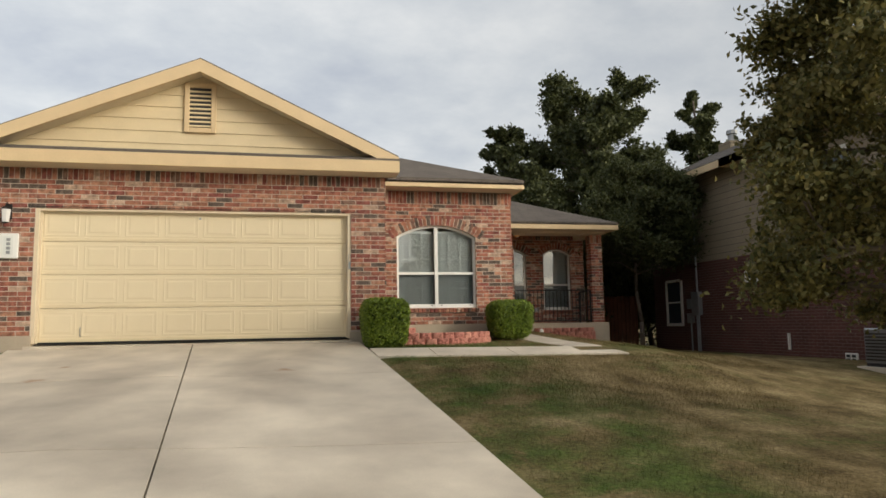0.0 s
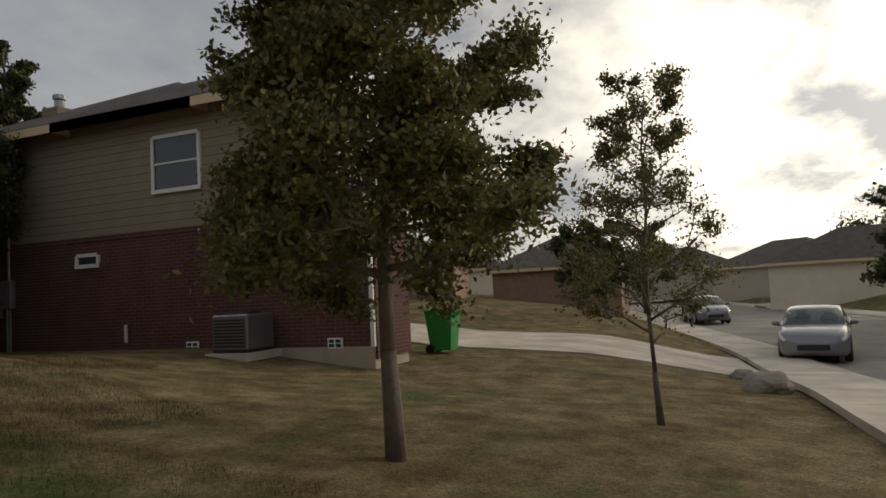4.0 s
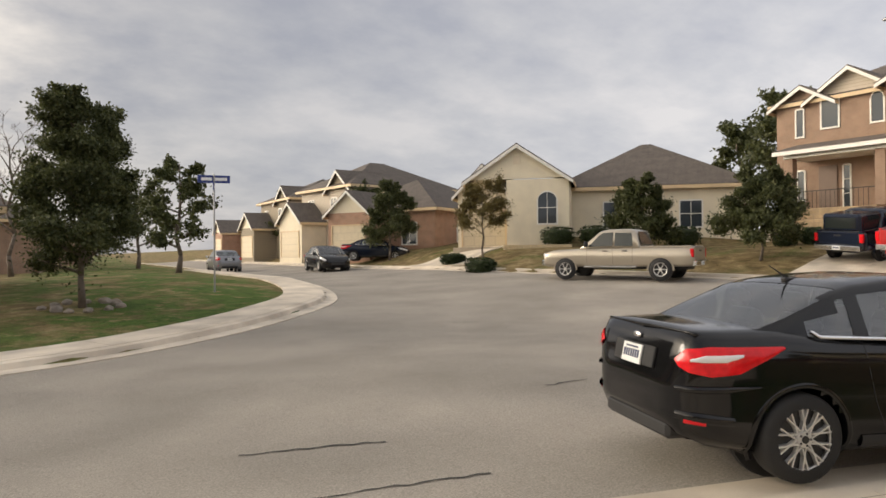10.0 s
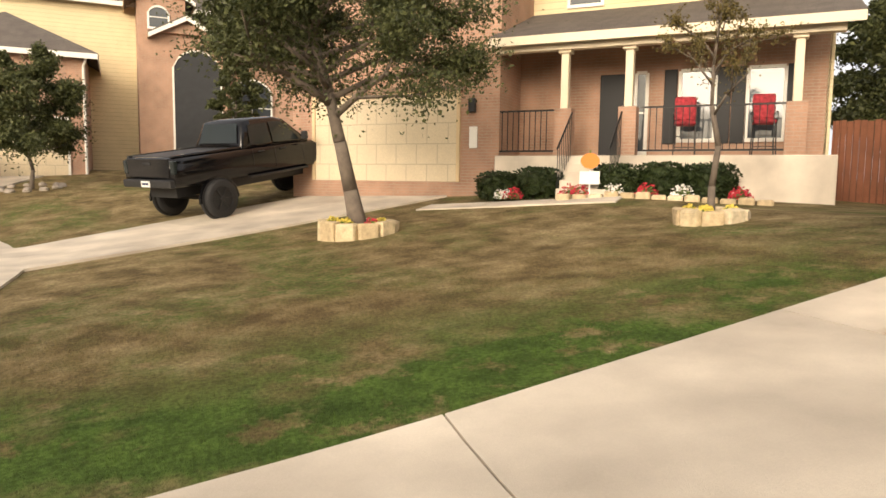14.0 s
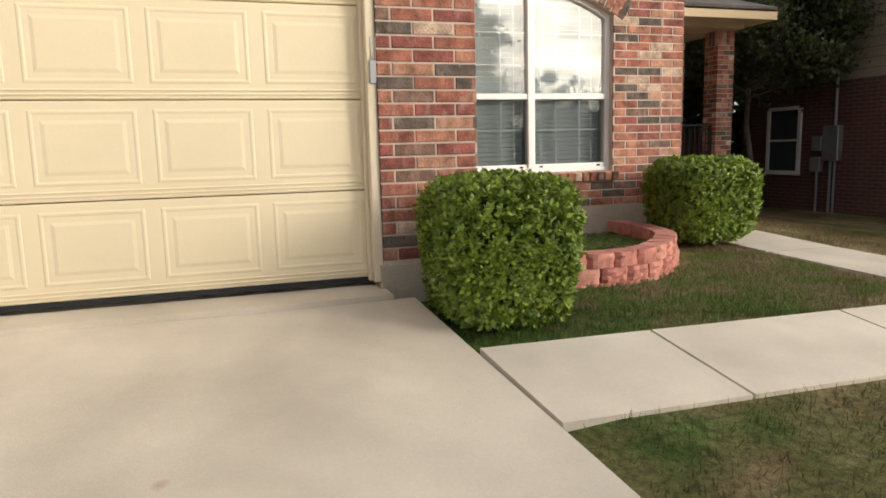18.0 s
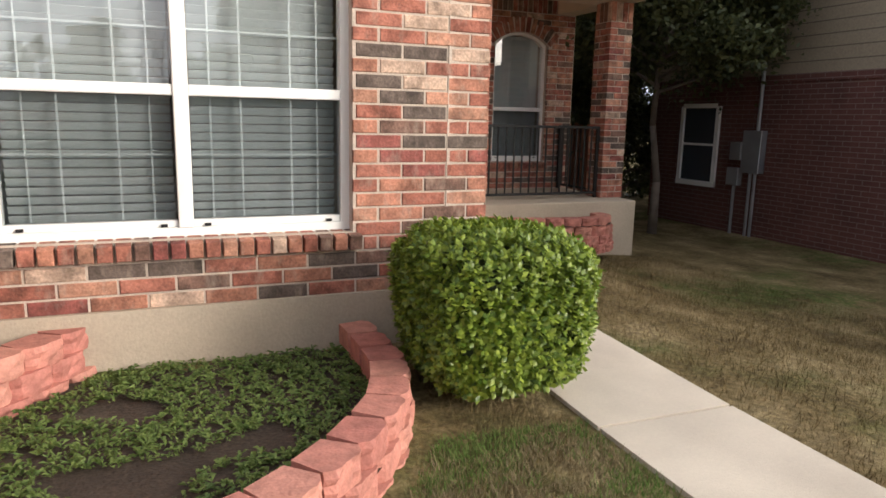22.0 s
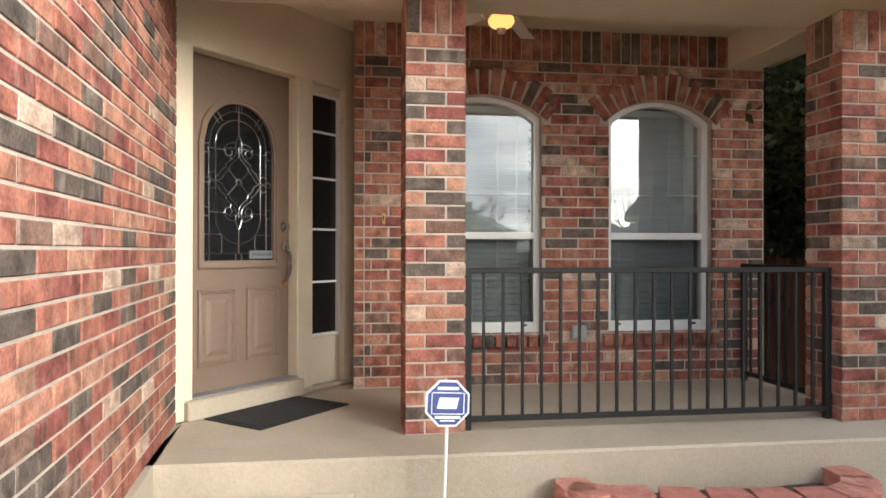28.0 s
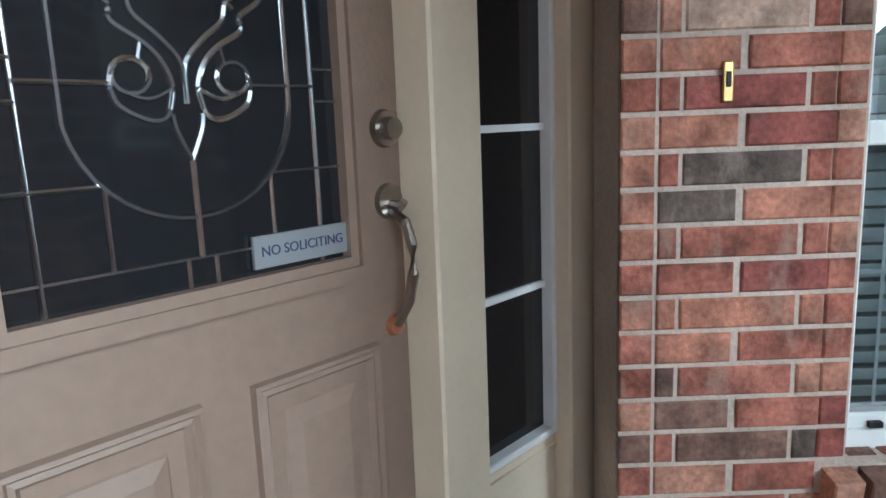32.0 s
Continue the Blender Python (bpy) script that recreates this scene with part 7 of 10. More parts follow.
def wheel(parent, x, y, r, width, spokes=10, rim_mat=None, name="wheel"):
    side = 1 if y > 0 else -1
    w = new(name)
    w.empty_display_size = 0.1
    w.parent = parent
    w.matrix_local = pose(x, y, r)
    prof = [(r * 0.66, -width / 2), (r * 0.9, -width / 2), (r * 0.985, -width * 0.40), (r, -width * 0.2), (r, width * 0.2), (r * 0.985, width * 0.40), (r * 0.9, width / 2), (r * 0.66, width / 2)]
    bm = bmesh.new()
    n = 28
    rows = [[bm.verts.new((q * math.cos(2 * math.pi * i / n), d, q * math.sin(2 * math.pi * i / n))) for q, d in prof] for i in range(n)]
    for i in range(n):
        a, b = rows[i], rows[(i + 1) % n]
        for k in range(len(prof) - 1):
            bm.faces.new((a[k], a[k + 1], b[k + 1], b[k]))
    bmesh.ops.recalc_face_normals(bm, faces=bm.faces[:])
    part("tyre", bm, M_rubber, w, smooth=True)
    o = side * width * 0.40
    bm = bmesh.new()
    bmesh.ops.create_cone(bm, segments=28, radius1=r * 0.665, radius2=r * 0.665, depth=width * 0.5, cap_ends=True, matrix=pose(0, side * width * 0.06, 0, 90))
    part("barrel", bm, M_plastic, w)
    if not spokes:
        return w
    bm = bmesh.new()
    for i in range(n):
        a0, a1 = 2 * math.pi * i / n, 2 * math.pi * (i + 1) / n
        vs = [bm.verts.new((q * math.cos(a), d, q * math.sin(a))) for a in (a0, a1) for q, d in ((r * 0.60, o), (r * 0.675, o + side * 0.012), (r * 0.675, o - side * 0.03))]
        bm.faces.new((vs[0], vs[1], vs[4], vs[3]))
        bm.faces.new((vs[1], vs[2], vs[5], vs[4]))
    for i in range(spokes):
        m = pose(0, o, 0, 0, 360.0 * i / spokes, 0)
        add_box(bm, r * 0.10, r * 0.63, -0.012, 0.012, -r * 0.036, r * 0.036, m=m)
    bmesh.ops.create_cone(bm, segments=14, radius1=r * 0.16, radius2=r * 0.13, depth=0.03, cap_ends=True, matrix=pose(0, o, 0, 90))
    bmesh.ops.recalc_face_normals(bm, faces=bm.faces[:])
    part("rim", bm, rim_mat or M_alloy, w)
    return w


def side_panel(parent, name, pts, mat, wfun, lift=0.012, sides=(1, -1)):
    """A flat-curved panel on both flanks. pts: (x, z); wfun gives the half width there."""
    for s in sides:
        bm = bmesh.new()
        a = [bm.verts.new((x, s * (wfun(x, z) + lift), z)) for x, z in pts]
        f = bm.faces.new(a)
        f.normal_update()
        if f.normal.y * s < 0:
            bmesh.ops.reverse_faces(bm, faces=[f])
        part(name, bm, mat, parent)


def arch_band(parent, x, r, y, mat, width=0.06):
    for s in (1, -1):
        bm = bmesh.new()
        n = 14
        for i in range(n):
            a0, a1 = math.pi * i / n, math.pi * (i + 1) / n
            vs = [bm.verts.new((x + q * math.cos(a), s * d, r * 0.9 + q * math.sin(a))) for a in (a0, a1) for q, d in ((r * 1.12, y), (r * 1.12 + width, y + 0.012), (r * 1.12 + width, y - 0.05))]
            bm.faces.new((vs[0], vs[1], vs[4], vs[3]))
            bm.faces.new((vs[1], vs[2], vs[5], vs[4]))
        bmesh.ops.remove_doubles(bm, verts=bm.verts[:], dist=0.0005)
        bmesh.ops.recalc_face_normals(bm, faces=bm.faces[:])
        part("wheel_arch", bm, mat, parent)


def wheel_well(parent, x, r, y):
    for s in (1, -1):
        bm = bmesh.new()
        bmesh.ops.create_cone(bm, segments=28, radius1=r * 1.13, radius2=r * 1.13, depth=0.10, cap_ends=True, matrix=pose(x, s * (y - 0.042), r * 1.02, 90))
        part("wheel_well", bm, M_rubber, parent)


def lerp_line(table, x):
    """Straight steps between the entries of a table of (x, value)."""
    for (x0, a), (x1, b) in zip(table, table[1:]):
        if x0 <= x <= x1:
            return a + (b - a) * (x - x0) / (x1 - x0)
    return table[-1][1] if x > table[-1][0] else table[0][1]


SED_W = [(-2.265, 0.44), (-2.255, 0.56), (-2.23, 0.65), (-2.18, 0.735), (-2.10, 0.79), (-1.95, 0.845), (-1.7, 0.885), (-1.3, 0.905), (-0.5, 0.91), (0.5, 0.91), (1.2, 0.905), (1.6, 0.885), (1.9, 0.83), (2.08, 0.745), (2.18, 0.65), (2.24, 0.52), (2.265, 0.40)]
SED_TOP = [(-2.265, 0.66), (-2.255, 0.72), (-2.235, 0.77), (-2.215, 0.88), (-2.19, 0.985), (-2.15, 1.05), (-2.08, 1.072), (-1.8, 1.075), (-1.5, 1.08), (-1.2, 1.05), (0.0, 0.99), (1.0, 0.965), (1.2, 0.955), (1.5, 0.915), (1.8, 0.85), (2.05, 0.755), (2.18, 0.675), (2.24, 0.61), (2.265, 0.56)]
SED_LOW = [(-2.265, 0.44), (-2.2, 0.34), (-2.05, 0.27), (-1.8, 0.23), (-1.0, 0.19), (1.0, 0.19), (1.9, 0.20), (2.15, 0.24), (2.265, 0.34)]
SED_ROOF = [(-1.70, 1.075), (-1.62, 1.095), (-1.45, 1.165), (-1.2, 1.275), (-1.0, 1.36), (-0.8, 1.415), (-0.5, 1.452), (-0.2, 1.466), (0.1, 1.455), (0.3, 1.425), (0.5, 1.355), (0.75, 1.235), (1.0, 1.095), (1.16, 0.985), (1.24, 0.95)]


def sed_width(x, z):
    """Half width of the saloon's lower body at a height."""
    top, low = lerp_line(SED_TOP, x), lerp_line(SED_LOW, x)
    u = clamp((z - low) / max(top - low, 0.05), 0, 1)
    prof = [(0.0, 0.86), (0.08, 0.95), (0.22, 0.985), (0.45, 0.985), (0.62, 1.0), (0.74, 0.985), (0.80, 0.992), (0.88, 0.965), (0.95, 0.93), (1.0, 0.87)]
    return lerp_line(SED_W, x) * lerp_line(prof, u)


def sed_patch(car, name, corners, mat, lift=0.006, n=12, s=1):
    """A panel laid on the flank. corners: (x, lower z, upper z) in order along the car."""
    bm = bmesh.new()
    rows = []
    lo, hi = [(c[0], c[1]) for c in corners], [(c[0], c[2]) for c in corners]
    x0, x1 = corners[0][0], corners[-1][0]
    xs = sorted({x0 + (x1 - x0) * i / n for i in range(n + 1)} | {c[0] for c in corners})
    for x in xs:
        a, b = lerp_line(lo, x), lerp_line(hi, x)
        row = []
        for k in range(5):
            z = a + (b - a) * k / 4
            edge = 1.0 if 0 < k < 4 else 0.35
            row.append(bm.verts.new((x - (lift * edge * 0.8 if x < -1.9 else 0.0), s * (sed_width(x, z) + lift * edge), z)))
        rows.append(row)
    for a, b in zip(rows, rows[1:]):
        for k in range(4):
            bm.faces.new((a[k], a[k + 1], b[k + 1], b[k]))
    bmesh.ops.recalc_face_normals(bm, faces=bm.faces[:])
    if (sum((f.normal for f in bm.faces), Vector()).y) * s < 0:
        bmesh.ops.reverse_faces(bm, faces=bm.faces[:])
    return part(name, bm, mat, car, smooth=True)


def lattice_rim(w, r, side, o):
    """An alloy rim of crossing thin spokes."""
    bm = bmesh.new()
    n = 32
    prof = [(r * 0.655, o - side * 0.06), (r * 0.70, o - side * 0.01), (r * 0.715, o + side * 0.008), (r * 0.69, o + side * 0.010), (r * 0.655, o)]
    rows = [[bm.verts.new((q * math.cos(2 * math.pi * i / n), d, q * math.sin(2 * math.pi * i / n))) for q, d in prof] for i in range(n)]
    for i in range(n):
        a, b = rows[i], rows[(i + 1) % n]
        for k in range(len(prof) - 1):
            bm.faces.new((a[k], a[k + 1], b[k + 1], b[k]))
    bmesh.ops.recalc_face_normals(bm, faces=bm.faces[:])
    rim = part("rim", bm, M_alloy, w, smooth=True)
    for i in range(10):
        for tilt in (-1, 1):
            bm = bmesh.new()
            a0 = 2 * math.pi * i / 10
            a1 = a0 + tilt * 0.42
            p0, p1 = Vector((r * 0.17 * math.cos(a0), o - side * 0.012, r * 0.17 * math.sin(a0))), Vector((r * 0.67 * math.cos(a1), o + side * 0.002, r * 0.67 * math.sin(a1)))
            d = (p1 - p0).normalized()
            t = Vector((-d.z, 0, d.x)) * r * 0.030
            up = Vector((0, side * 0.016, 0))
            vs = [bm.verts.new(q) for q in (p0 - t - up, p0 + t - up, p1 + t - up, p1 - t - up, p0 - t * 0.6 + up, p0 + t * 0.6 + up, p1 + t * 0.6 + up, p1 - t * 0.6 + up)]
            for f in ((0, 1, 2, 3), (7, 6, 5, 4), (0, 4, 5, 1), (3, 2, 6, 7), (0, 3, 7, 4), (1, 5, 6, 2)):
                bm.faces.new([vs[q] for q in f])
            bmesh.ops.recalc_face_normals(bm, faces=bm.faces[:])
            part("spoke", bm, M_alloy, rim)
    bm = bmesh.new()
    bmesh.ops.create_cone(bm, segments=18, radius1=r * 0.20, radius2=r * 0.17, depth=0.03, cap_ends=True, matrix=pose(0, o, 0, 90))
    part("hub", bm, M_alloy, rim)
    bm = bmesh.new()
    bmesh.ops.create_cone(bm, segments=14, radius1=r * 0.085, radius2=r * 0.085, depth=0.034, cap_ends=True, matrix=pose(0, o + side * 0.004, 0, 90))
    for k in range(5):
        a = 2 * math.pi * k / 5
        bmesh.ops.create_cone(bm, segments=8, radius1=r * 0.026, radius2=r * 0.026, depth=0.032, cap_ends=True, matrix=pose(r * 0.135 * math.cos(a), o + side * 0.003, r * 0.135 * math.sin(a), 90))
    part("hub_cap", bm, M_plastic, rim)


def sedan(label, m, paint, detail=True, group=""):
    """A compact four-door saloon, 4.53 m long."""
    car = thing("car", label, "car", m, group)
    AX, R, RA = (-1.38, 1.35), 0.325, 0.372
    # lower body, with open wheel arches
    step = 0.05 if detail else 0.12
    xs = sorted({-2.265, -2.255, -2.24, -2.22, -2.19, -2.15, 2.19, 2.23, 2.265} | {round(-2.10 + step * i, 4) for i in range(int(4.25 / step) + 1)})
    bm = bmesh.new()
    rows = []
    NZ = 14 if detail else 8
    for x in xs:
        top, low = lerp_line(SED_TOP, x), lerp_line(SED_LOW, x)
        half = [(0.0, low)] + [(sed_width(x, low + (top - low) * k / NZ), low + (top - low) * k / NZ) for k in range(NZ + 1)]
        wt = half[-1][0]
        crown = 0.03 if abs(x) < 2.15 else 0.012
        half += [(wt * 0.82, top + crown * 0.5), (wt * 0.45, top + crown * 0.9), (0.0, top + crown)]
        rows.append([bm.verts.new((x, y, z)) for y, z in half] + [bm.verts.new((x, -y, z)) for y, z in half[-2:0:-1]])
    for a, b in zip(rows, rows[1:]):
        for i in range(len(a)):
            j = (i + 1) % len(a)
            bm.faces.new((a[i], a[j], b[j], b[i]))
    bm.faces.new(rows[0][::-1])
    bm.faces.new(rows[-1])
    for ax in AX:
        for v in bm.verts:
            if abs(v.co.y) > 0.5 and abs(v.co.x - ax) < 0.5 and v.co.z < 0.85:
                d = Vector((v.co.x - ax, 0, v.co.z - R))
                if abs(d.length - RA) < step * 0.62:
                    d = d.normalized() * RA
                    v.co.x, v.co.z = ax + d.x, R + d.z
    gone = [f for f in bm.faces if abs(f.calc_center_median().y) > 0.5 and any(math.hypot(f.calc_center_median().x - ax, f.calc_center_median().z - R) < RA - 0.008 for ax in AX)]
    bmesh.ops.delete(bm, geom=gone, context="FACES")
    bmesh.ops.recalc_face_normals(bm, faces=bm.faces[:])
    part("body", bm, paint, car, smooth=True)
    for ax in AX:
        for s in (1, -1):
            bm = bmesh.new()
            n = 24
            rows = []
            for i in range(n + 1):
                a = -0.42 + (math.pi + 0.84) * i / n
                c, q = math.cos(a), math.sin(a)
                yb = sed_width(ax + RA * c, R + RA * q)
                rows.append([bm.verts.new((ax + rr * c, s * yy, R + rr * q)) for rr, yy in ((RA - 0.006, 0.55), (RA - 0.008, yb - 0.012), (RA - 0.004, yb + 0.008), (RA + 0.022, yb + 0.009), (RA + 0.036, yb - 0.004))])
            for a, b in zip(rows, rows[1:]):
                for k in range(4):
                    bm.faces.new((a[k], a[k + 1], b[k + 1], b[k]))
            bmesh.ops.recalc_face_normals(bm, faces=bm.faces[:])
            part("wheel_arch", bm, paint, car, smooth=True)
            bm = bmesh.new()
            add_rod(bm, (ax, s * 0.50, R), (ax, s * 0.56, R), RA, RA, 24)
            part("wheel_well", bm, M_rubber, car)
    # cabin: pillars and roof in paint, windows as panes set between them
    cuts = [-1.70, -1.62, -1.53, -1.45, -1.36, -1.28, -1.2, -1.1, -1.0, -0.92, -0.86, -0.80, -0.7, -0.6, -0.5, -0.35, -0.2, -0.07, 0.03, 0.13, 0.3, 0.42, 0.5, 0.62, 0.75, 0.88, 0.98, 1.07, 1.16, 1.24]

    def belt(x):
        return min(lerp_line([(-1.7, 1.06), (-1.2, 1.035), (0.0, 0.985), (1.24, 0.945)], x), lerp_line(SED_ROOF, x) - 0.004)

    def cabin_ring(x):
        t, b = lerp_line(SED_ROOF, x), belt(x)
        h = t - b
        end = clamp(1 - abs(x + 0.1) / 2.6, 0.3, 1)
        wb = lerp_line([(-1.70, 0.70), (-1.4, 0.79), (-1.0, 0.845), (-0.4, 0.862), (0.5, 0.862), (1.0, 0.825), (1.24, 0.77)], x)
        pts = []
        for k, f in enumerate((0.0, 0.27, 0.54, 0.80, 0.93)):
            z = b + h * f
            pts.append((wb - (z - b) * 0.40 - 0.05 * max(0.0, f - 0.7), z))
        wt = pts[-1][0]
        pts += [(wt - 0.05, t - h * 0.022), (wt * 0.62, t + 0.010 * end), (wt * 0.3, t + 0.018 * end), (0.0, t + 0.020 * end)]
        return pts
    rings = [cabin_ring(x) for x in cuts]

    def is_glass(i, k):
        x = (cuts[i] + cuts[i + 1]) / 2
        if k < 3:
            return -1.28 < x < 0.98 and not (-0.92 < x < -0.80 or -0.07 < x < 0.03) and (k < 2 or -1.0 < x < 0.62)
        return k >= 4 and (0.36 < x < 1.20 or -1.62 < x < -0.92) and (k >= 5 or 0.5 < x or x < -1.1)
    for what in ("cabin", "pane"):
        for s in (1, -1):
            for group_x in ([(-9, 9)] if what == "cabin" else [(-1.28, -0.92), (-0.80, -0.07), (0.03, 0.98), (0.36, 1.2), (-1.62, -0.92)]):
                bm = bmesh.new()
                grid = {}
                top = group_x in ((0.36, 1.2), (-1.62, -0.92))
                if top and s < 0:
                    bm.free()
                    continue
                for i in range(len(cuts) - 1):
                    xm = (cuts[i] + cuts[i + 1]) / 2
                    if not group_x[0] < xm < group_x[1]:
                        continue
                    for k in range(8):
                        if is_glass(i, k) != (what == "pane") or (what == "pane" and (k >= 4) != top):
                            continue
                        for sg in ((1, -1) if top else (s,)):
                            q = []
                            for ii, kk in ((i, k), (i + 1, k), (i + 1, k + 1), (i, k + 1)):
                                key = (ii, kk, sg if rings[ii][kk][0] else 0)
                                if key not in grid:
                                    y, z = rings[ii][kk]
                                    grid[key] = bm.verts.new((cuts[ii], sg * (y - (0.004 if what == "pane" and k < 4 else 0)), z - (0.003 if top else 0)))
                                q.append(grid[key])
                            if len(set(q)) == 4:
                                bm.faces.new(q if sg > 0 else q[::-1])
                if not bm.faces:
                    bm.free()
                    continue
                bmesh.ops.recalc_face_normals(bm, faces=bm.faces[:])
                nm = "cabin_side" if what == "cabin" else ("windscreen" if group_x[0] == 0.36 else "rear_screen" if top else "side_window")
                ob = part(nm, bm, paint if what == "cabin" else M_carpane, car, smooth=True)
    for s in (1, -1):
        bm = bmesh.new()
        path = [(x, s * (cabin_ring(x)[0][0] + 0.012), belt(x) + 0.006) for x in (-1.2, -1.0, -0.7, -0.3, 0.1, 0.5, 0.8, 1.0, 1.12)]
        path = [(-1.25, s * (cabin_ring(-1.25)[1][0] + 0.008), belt(-1.25) + 0.042)] + path
        add_sweep(bm, path, 0.013, 6)
        part("chrome_strip", bm, M_chrome, car)
    for ax in AX:
        for s in (1, -1):
            w = wheel(car, ax, s * 0.795, R, 0.205, 0 if detail else 9)
            if detail:
                lattice_rim(w, R, s, s * 0.088)
    for s in (1, -1):
        bm = bmesh.new()
        bmesh.ops.create_uvsphere(bm, u_segments=14, v_segments=10, radius=1.0, matrix=pose(0.86, s * 0.985, 1.035, 0, 0, s * 8) @ Matrix.Diagonal((0.085, 0.115, 0.075, 1)))
        part("mirror", bm, paint, car, smooth=True)
        box("mirror_stalk", (0.86, 0.96, s * 0.88 - 0.05, s * 0.88 + 0.05, 0.955, 1.0), M_plastic, car, bevel=0.01)
        box("mirror_glass", (0.772, 0.782, s * 0.99 - 0.07, s * 0.99 + 0.07, 0.99, 1.08), M_clear, car, bevel=0.004)
        sed_patch(car, "tail_light", [(-2.215, 0.835, 0.885), (-2.18, 0.80, 0.965), (-2.05, 0.775, 0.985), (-1.86, 0.80, 0.985), (-1.52, 0.965, 0.985)], M_redlens, 0.016, 14, s)
        sed_patch(car, "reverse_lens", [(-2.17, 0.875, 0.90), (-2.08, 0.865, 0.935), (-1.95, 0.87, 0.94), (-1.84, 0.915, 0.94)], M_clear, 0.022, 10, s)
        sed_patch(car, "headlight", [(1.52, 0.80, 0.825), (1.75, 0.70, 0.81), (2.0, 0.63, 0.735), (2.14, 0.60, 0.67)], M_clear, 0.010, 10, s)
        sed_patch(car, "reflector", [(-2.20, 0.435, 0.475), (-2.08, 0.425, 0.475)], M_redlens, 0.016, 4, s)
        sed_patch(car, "bumper_crease", [(-2.235, 0.66, 0.70), (-2.1, 0.655, 0.705), (-1.9, 0.67, 0.71), (-1.72, 0.70, 0.71)], paint, 0.022, 10, s)
        sed_patch(car, "bumper_crease", [(-2.235, 0.46, 0.52), (-2.1, 0.44, 0.515), (-1.9, 0.43, 0.49)], paint, 0.020, 8, s)
        sed_patch(car, "sill", [(-0.90, 0.23, 0.33), (0.0, 0.22, 0.32), (0.93, 0.23, 0.33)], M_plastic, 0.018, 10, s)
        for x0, z0 in ((-0.62, 0.865), (0.36, 0.845)):
            y = sed_width(x0 + 0.09, z0)
            box("door_handle", (x0, x0 + 0.20, s * y - 0.02, s * y + 0.026, z0, z0 + 0.03), paint, car, bevel=0.010)
        for x0, lean in ((-0.86, 0.16), (-0.02, 0.0), (0.97, -0.05)):
            bm = bmesh.new()
            for k in range(8):
                za, zb = 0.36 + 0.62 * k / 8, 0.36 + 0.62 * (k + 1) / 8
                xa, xb = x0 + lean * (1 - k / 8)**2, x0 + lean * (1 - (k + 1) / 8)**2
                bm.faces.new([bm.verts.new((x, s * (sed_width(x, z) + 0.0015), z)) for x, z in ((xa, za), (xa + 0.007, za), (xb + 0.007, zb), (xb, zb))])
            part("door_gap", bm, M_rubber, car)
    box("boot_recess", (-0.002, 0.02, -0.33, 0.33, -0.03, 0.135), M_rubber, car, bevel=0.006, m=pose(-2.252, 0, 0.80, 0, 12))
    tilt = pose(-2.262, 0, 0.80, 0, 12)
    pl = box("number_plate", (-0.008, 0.008, -0.155, 0.155, -0.03, 0.125), M_plate, car, bevel=0.003, m=tilt)
    for i in range(7):
        box("character", (-0.011, -0.007, -0.125 + i * 0.038, -0.10 + i * 0.038, 0.015, 0.078), M_ink, pl, m=tilt)
    box("plate_band", (-0.011, -0.007, -0.10, 0.10, 0.092, 0.106), M_ink, pl, m=tilt)
    bm = bmesh.new()
    bmesh.ops.create_uvsphere(bm, u_segments=12, v_segments=8, radius=1, matrix=pose(-2.205, 0, 0.995) @ Matrix.Diagonal((0.018, 0.06, 0.026, 1)))
    part("badge", bm, M_chrome, car)
    bm = bmesh.new()
    pts = [(-2.11 - 0.04 * (1 - abs(k) / 5), 0.70 * k / 5, 1.068 - 0.012 * (abs(k) / 5)**2) for k in range(-5, 6)]
    rows = [[bm.verts.new((x + dx, y, z + dz)) for dx, dz in ((0.10, -0.02), (0.06, 0.014), (-0.01, 0.024), (-0.015, 0.004), (0.06, -0.03))] for x, y, z in pts]
    for a, b in zip(rows, rows[1:]):
        for k in range(5):
            bm.faces.new((a[k], a[(k + 1) % 5], b[(k + 1) % 5], b[k]))
    bm.faces.new(rows[0])
    bm.faces.new(rows[-1][::-1])
    bmesh.ops.recalc_face_normals(bm, faces=bm.faces[:])
    part("boot_spoiler", bm, paint, car, smooth=True)
    box("rear_diffuser", (-2.24, -2.0, -0.52, 0.52, 0.27, 0.40), M_plastic, car, bevel=0.03)
    box("grille", (2.20, 2.275, -0.40, 0.40, 0.36, 0.54), M_plastic, car, bevel=0.02)
    bm = bmesh.new()
    add_rod(bm, (-0.80, 0, 1.42), (-1.0, 0, 1.545), 0.010, 0.004)
    add_box(bm, -0.87, -0.74, -0.03, 0.03, 1.405, 1.44, 0.01)
    part("aerial", bm, M_plastic, car)
    for s in (1, -1):
        for x in (0.12, -0.78):
            seat = box("seat", (-0.10, 0.06, s * 0.36 - 0.22, s * 0.36 + 0.22, 0.72, 1.19), M_plastic, car, bevel=0.06, m=pose(x, 0, 0, 0, -10))
            box("headrest", (-0.06, 0.05, s * 0.36 - 0.12, s * 0.36 + 0.12, 1.21, 1.36), M_plastic, seat, bevel=0.04, m=pose(x - 0.02, 0, 0, 0, -10))
    bm = bmesh.new()
    add_sweep(bm, [(0.55 + 0.03 * math.sin(2 * math.pi * k / 16), 0.36 + 0.18 * math.cos(2 * math.pi * k / 16), 1.02 + 0.17 * math.sin(2 * math.pi * k / 16)) for k in range(16)], 0.014, 6, True)
    part("steering_wheel", bm, M_plastic, car)
    return car


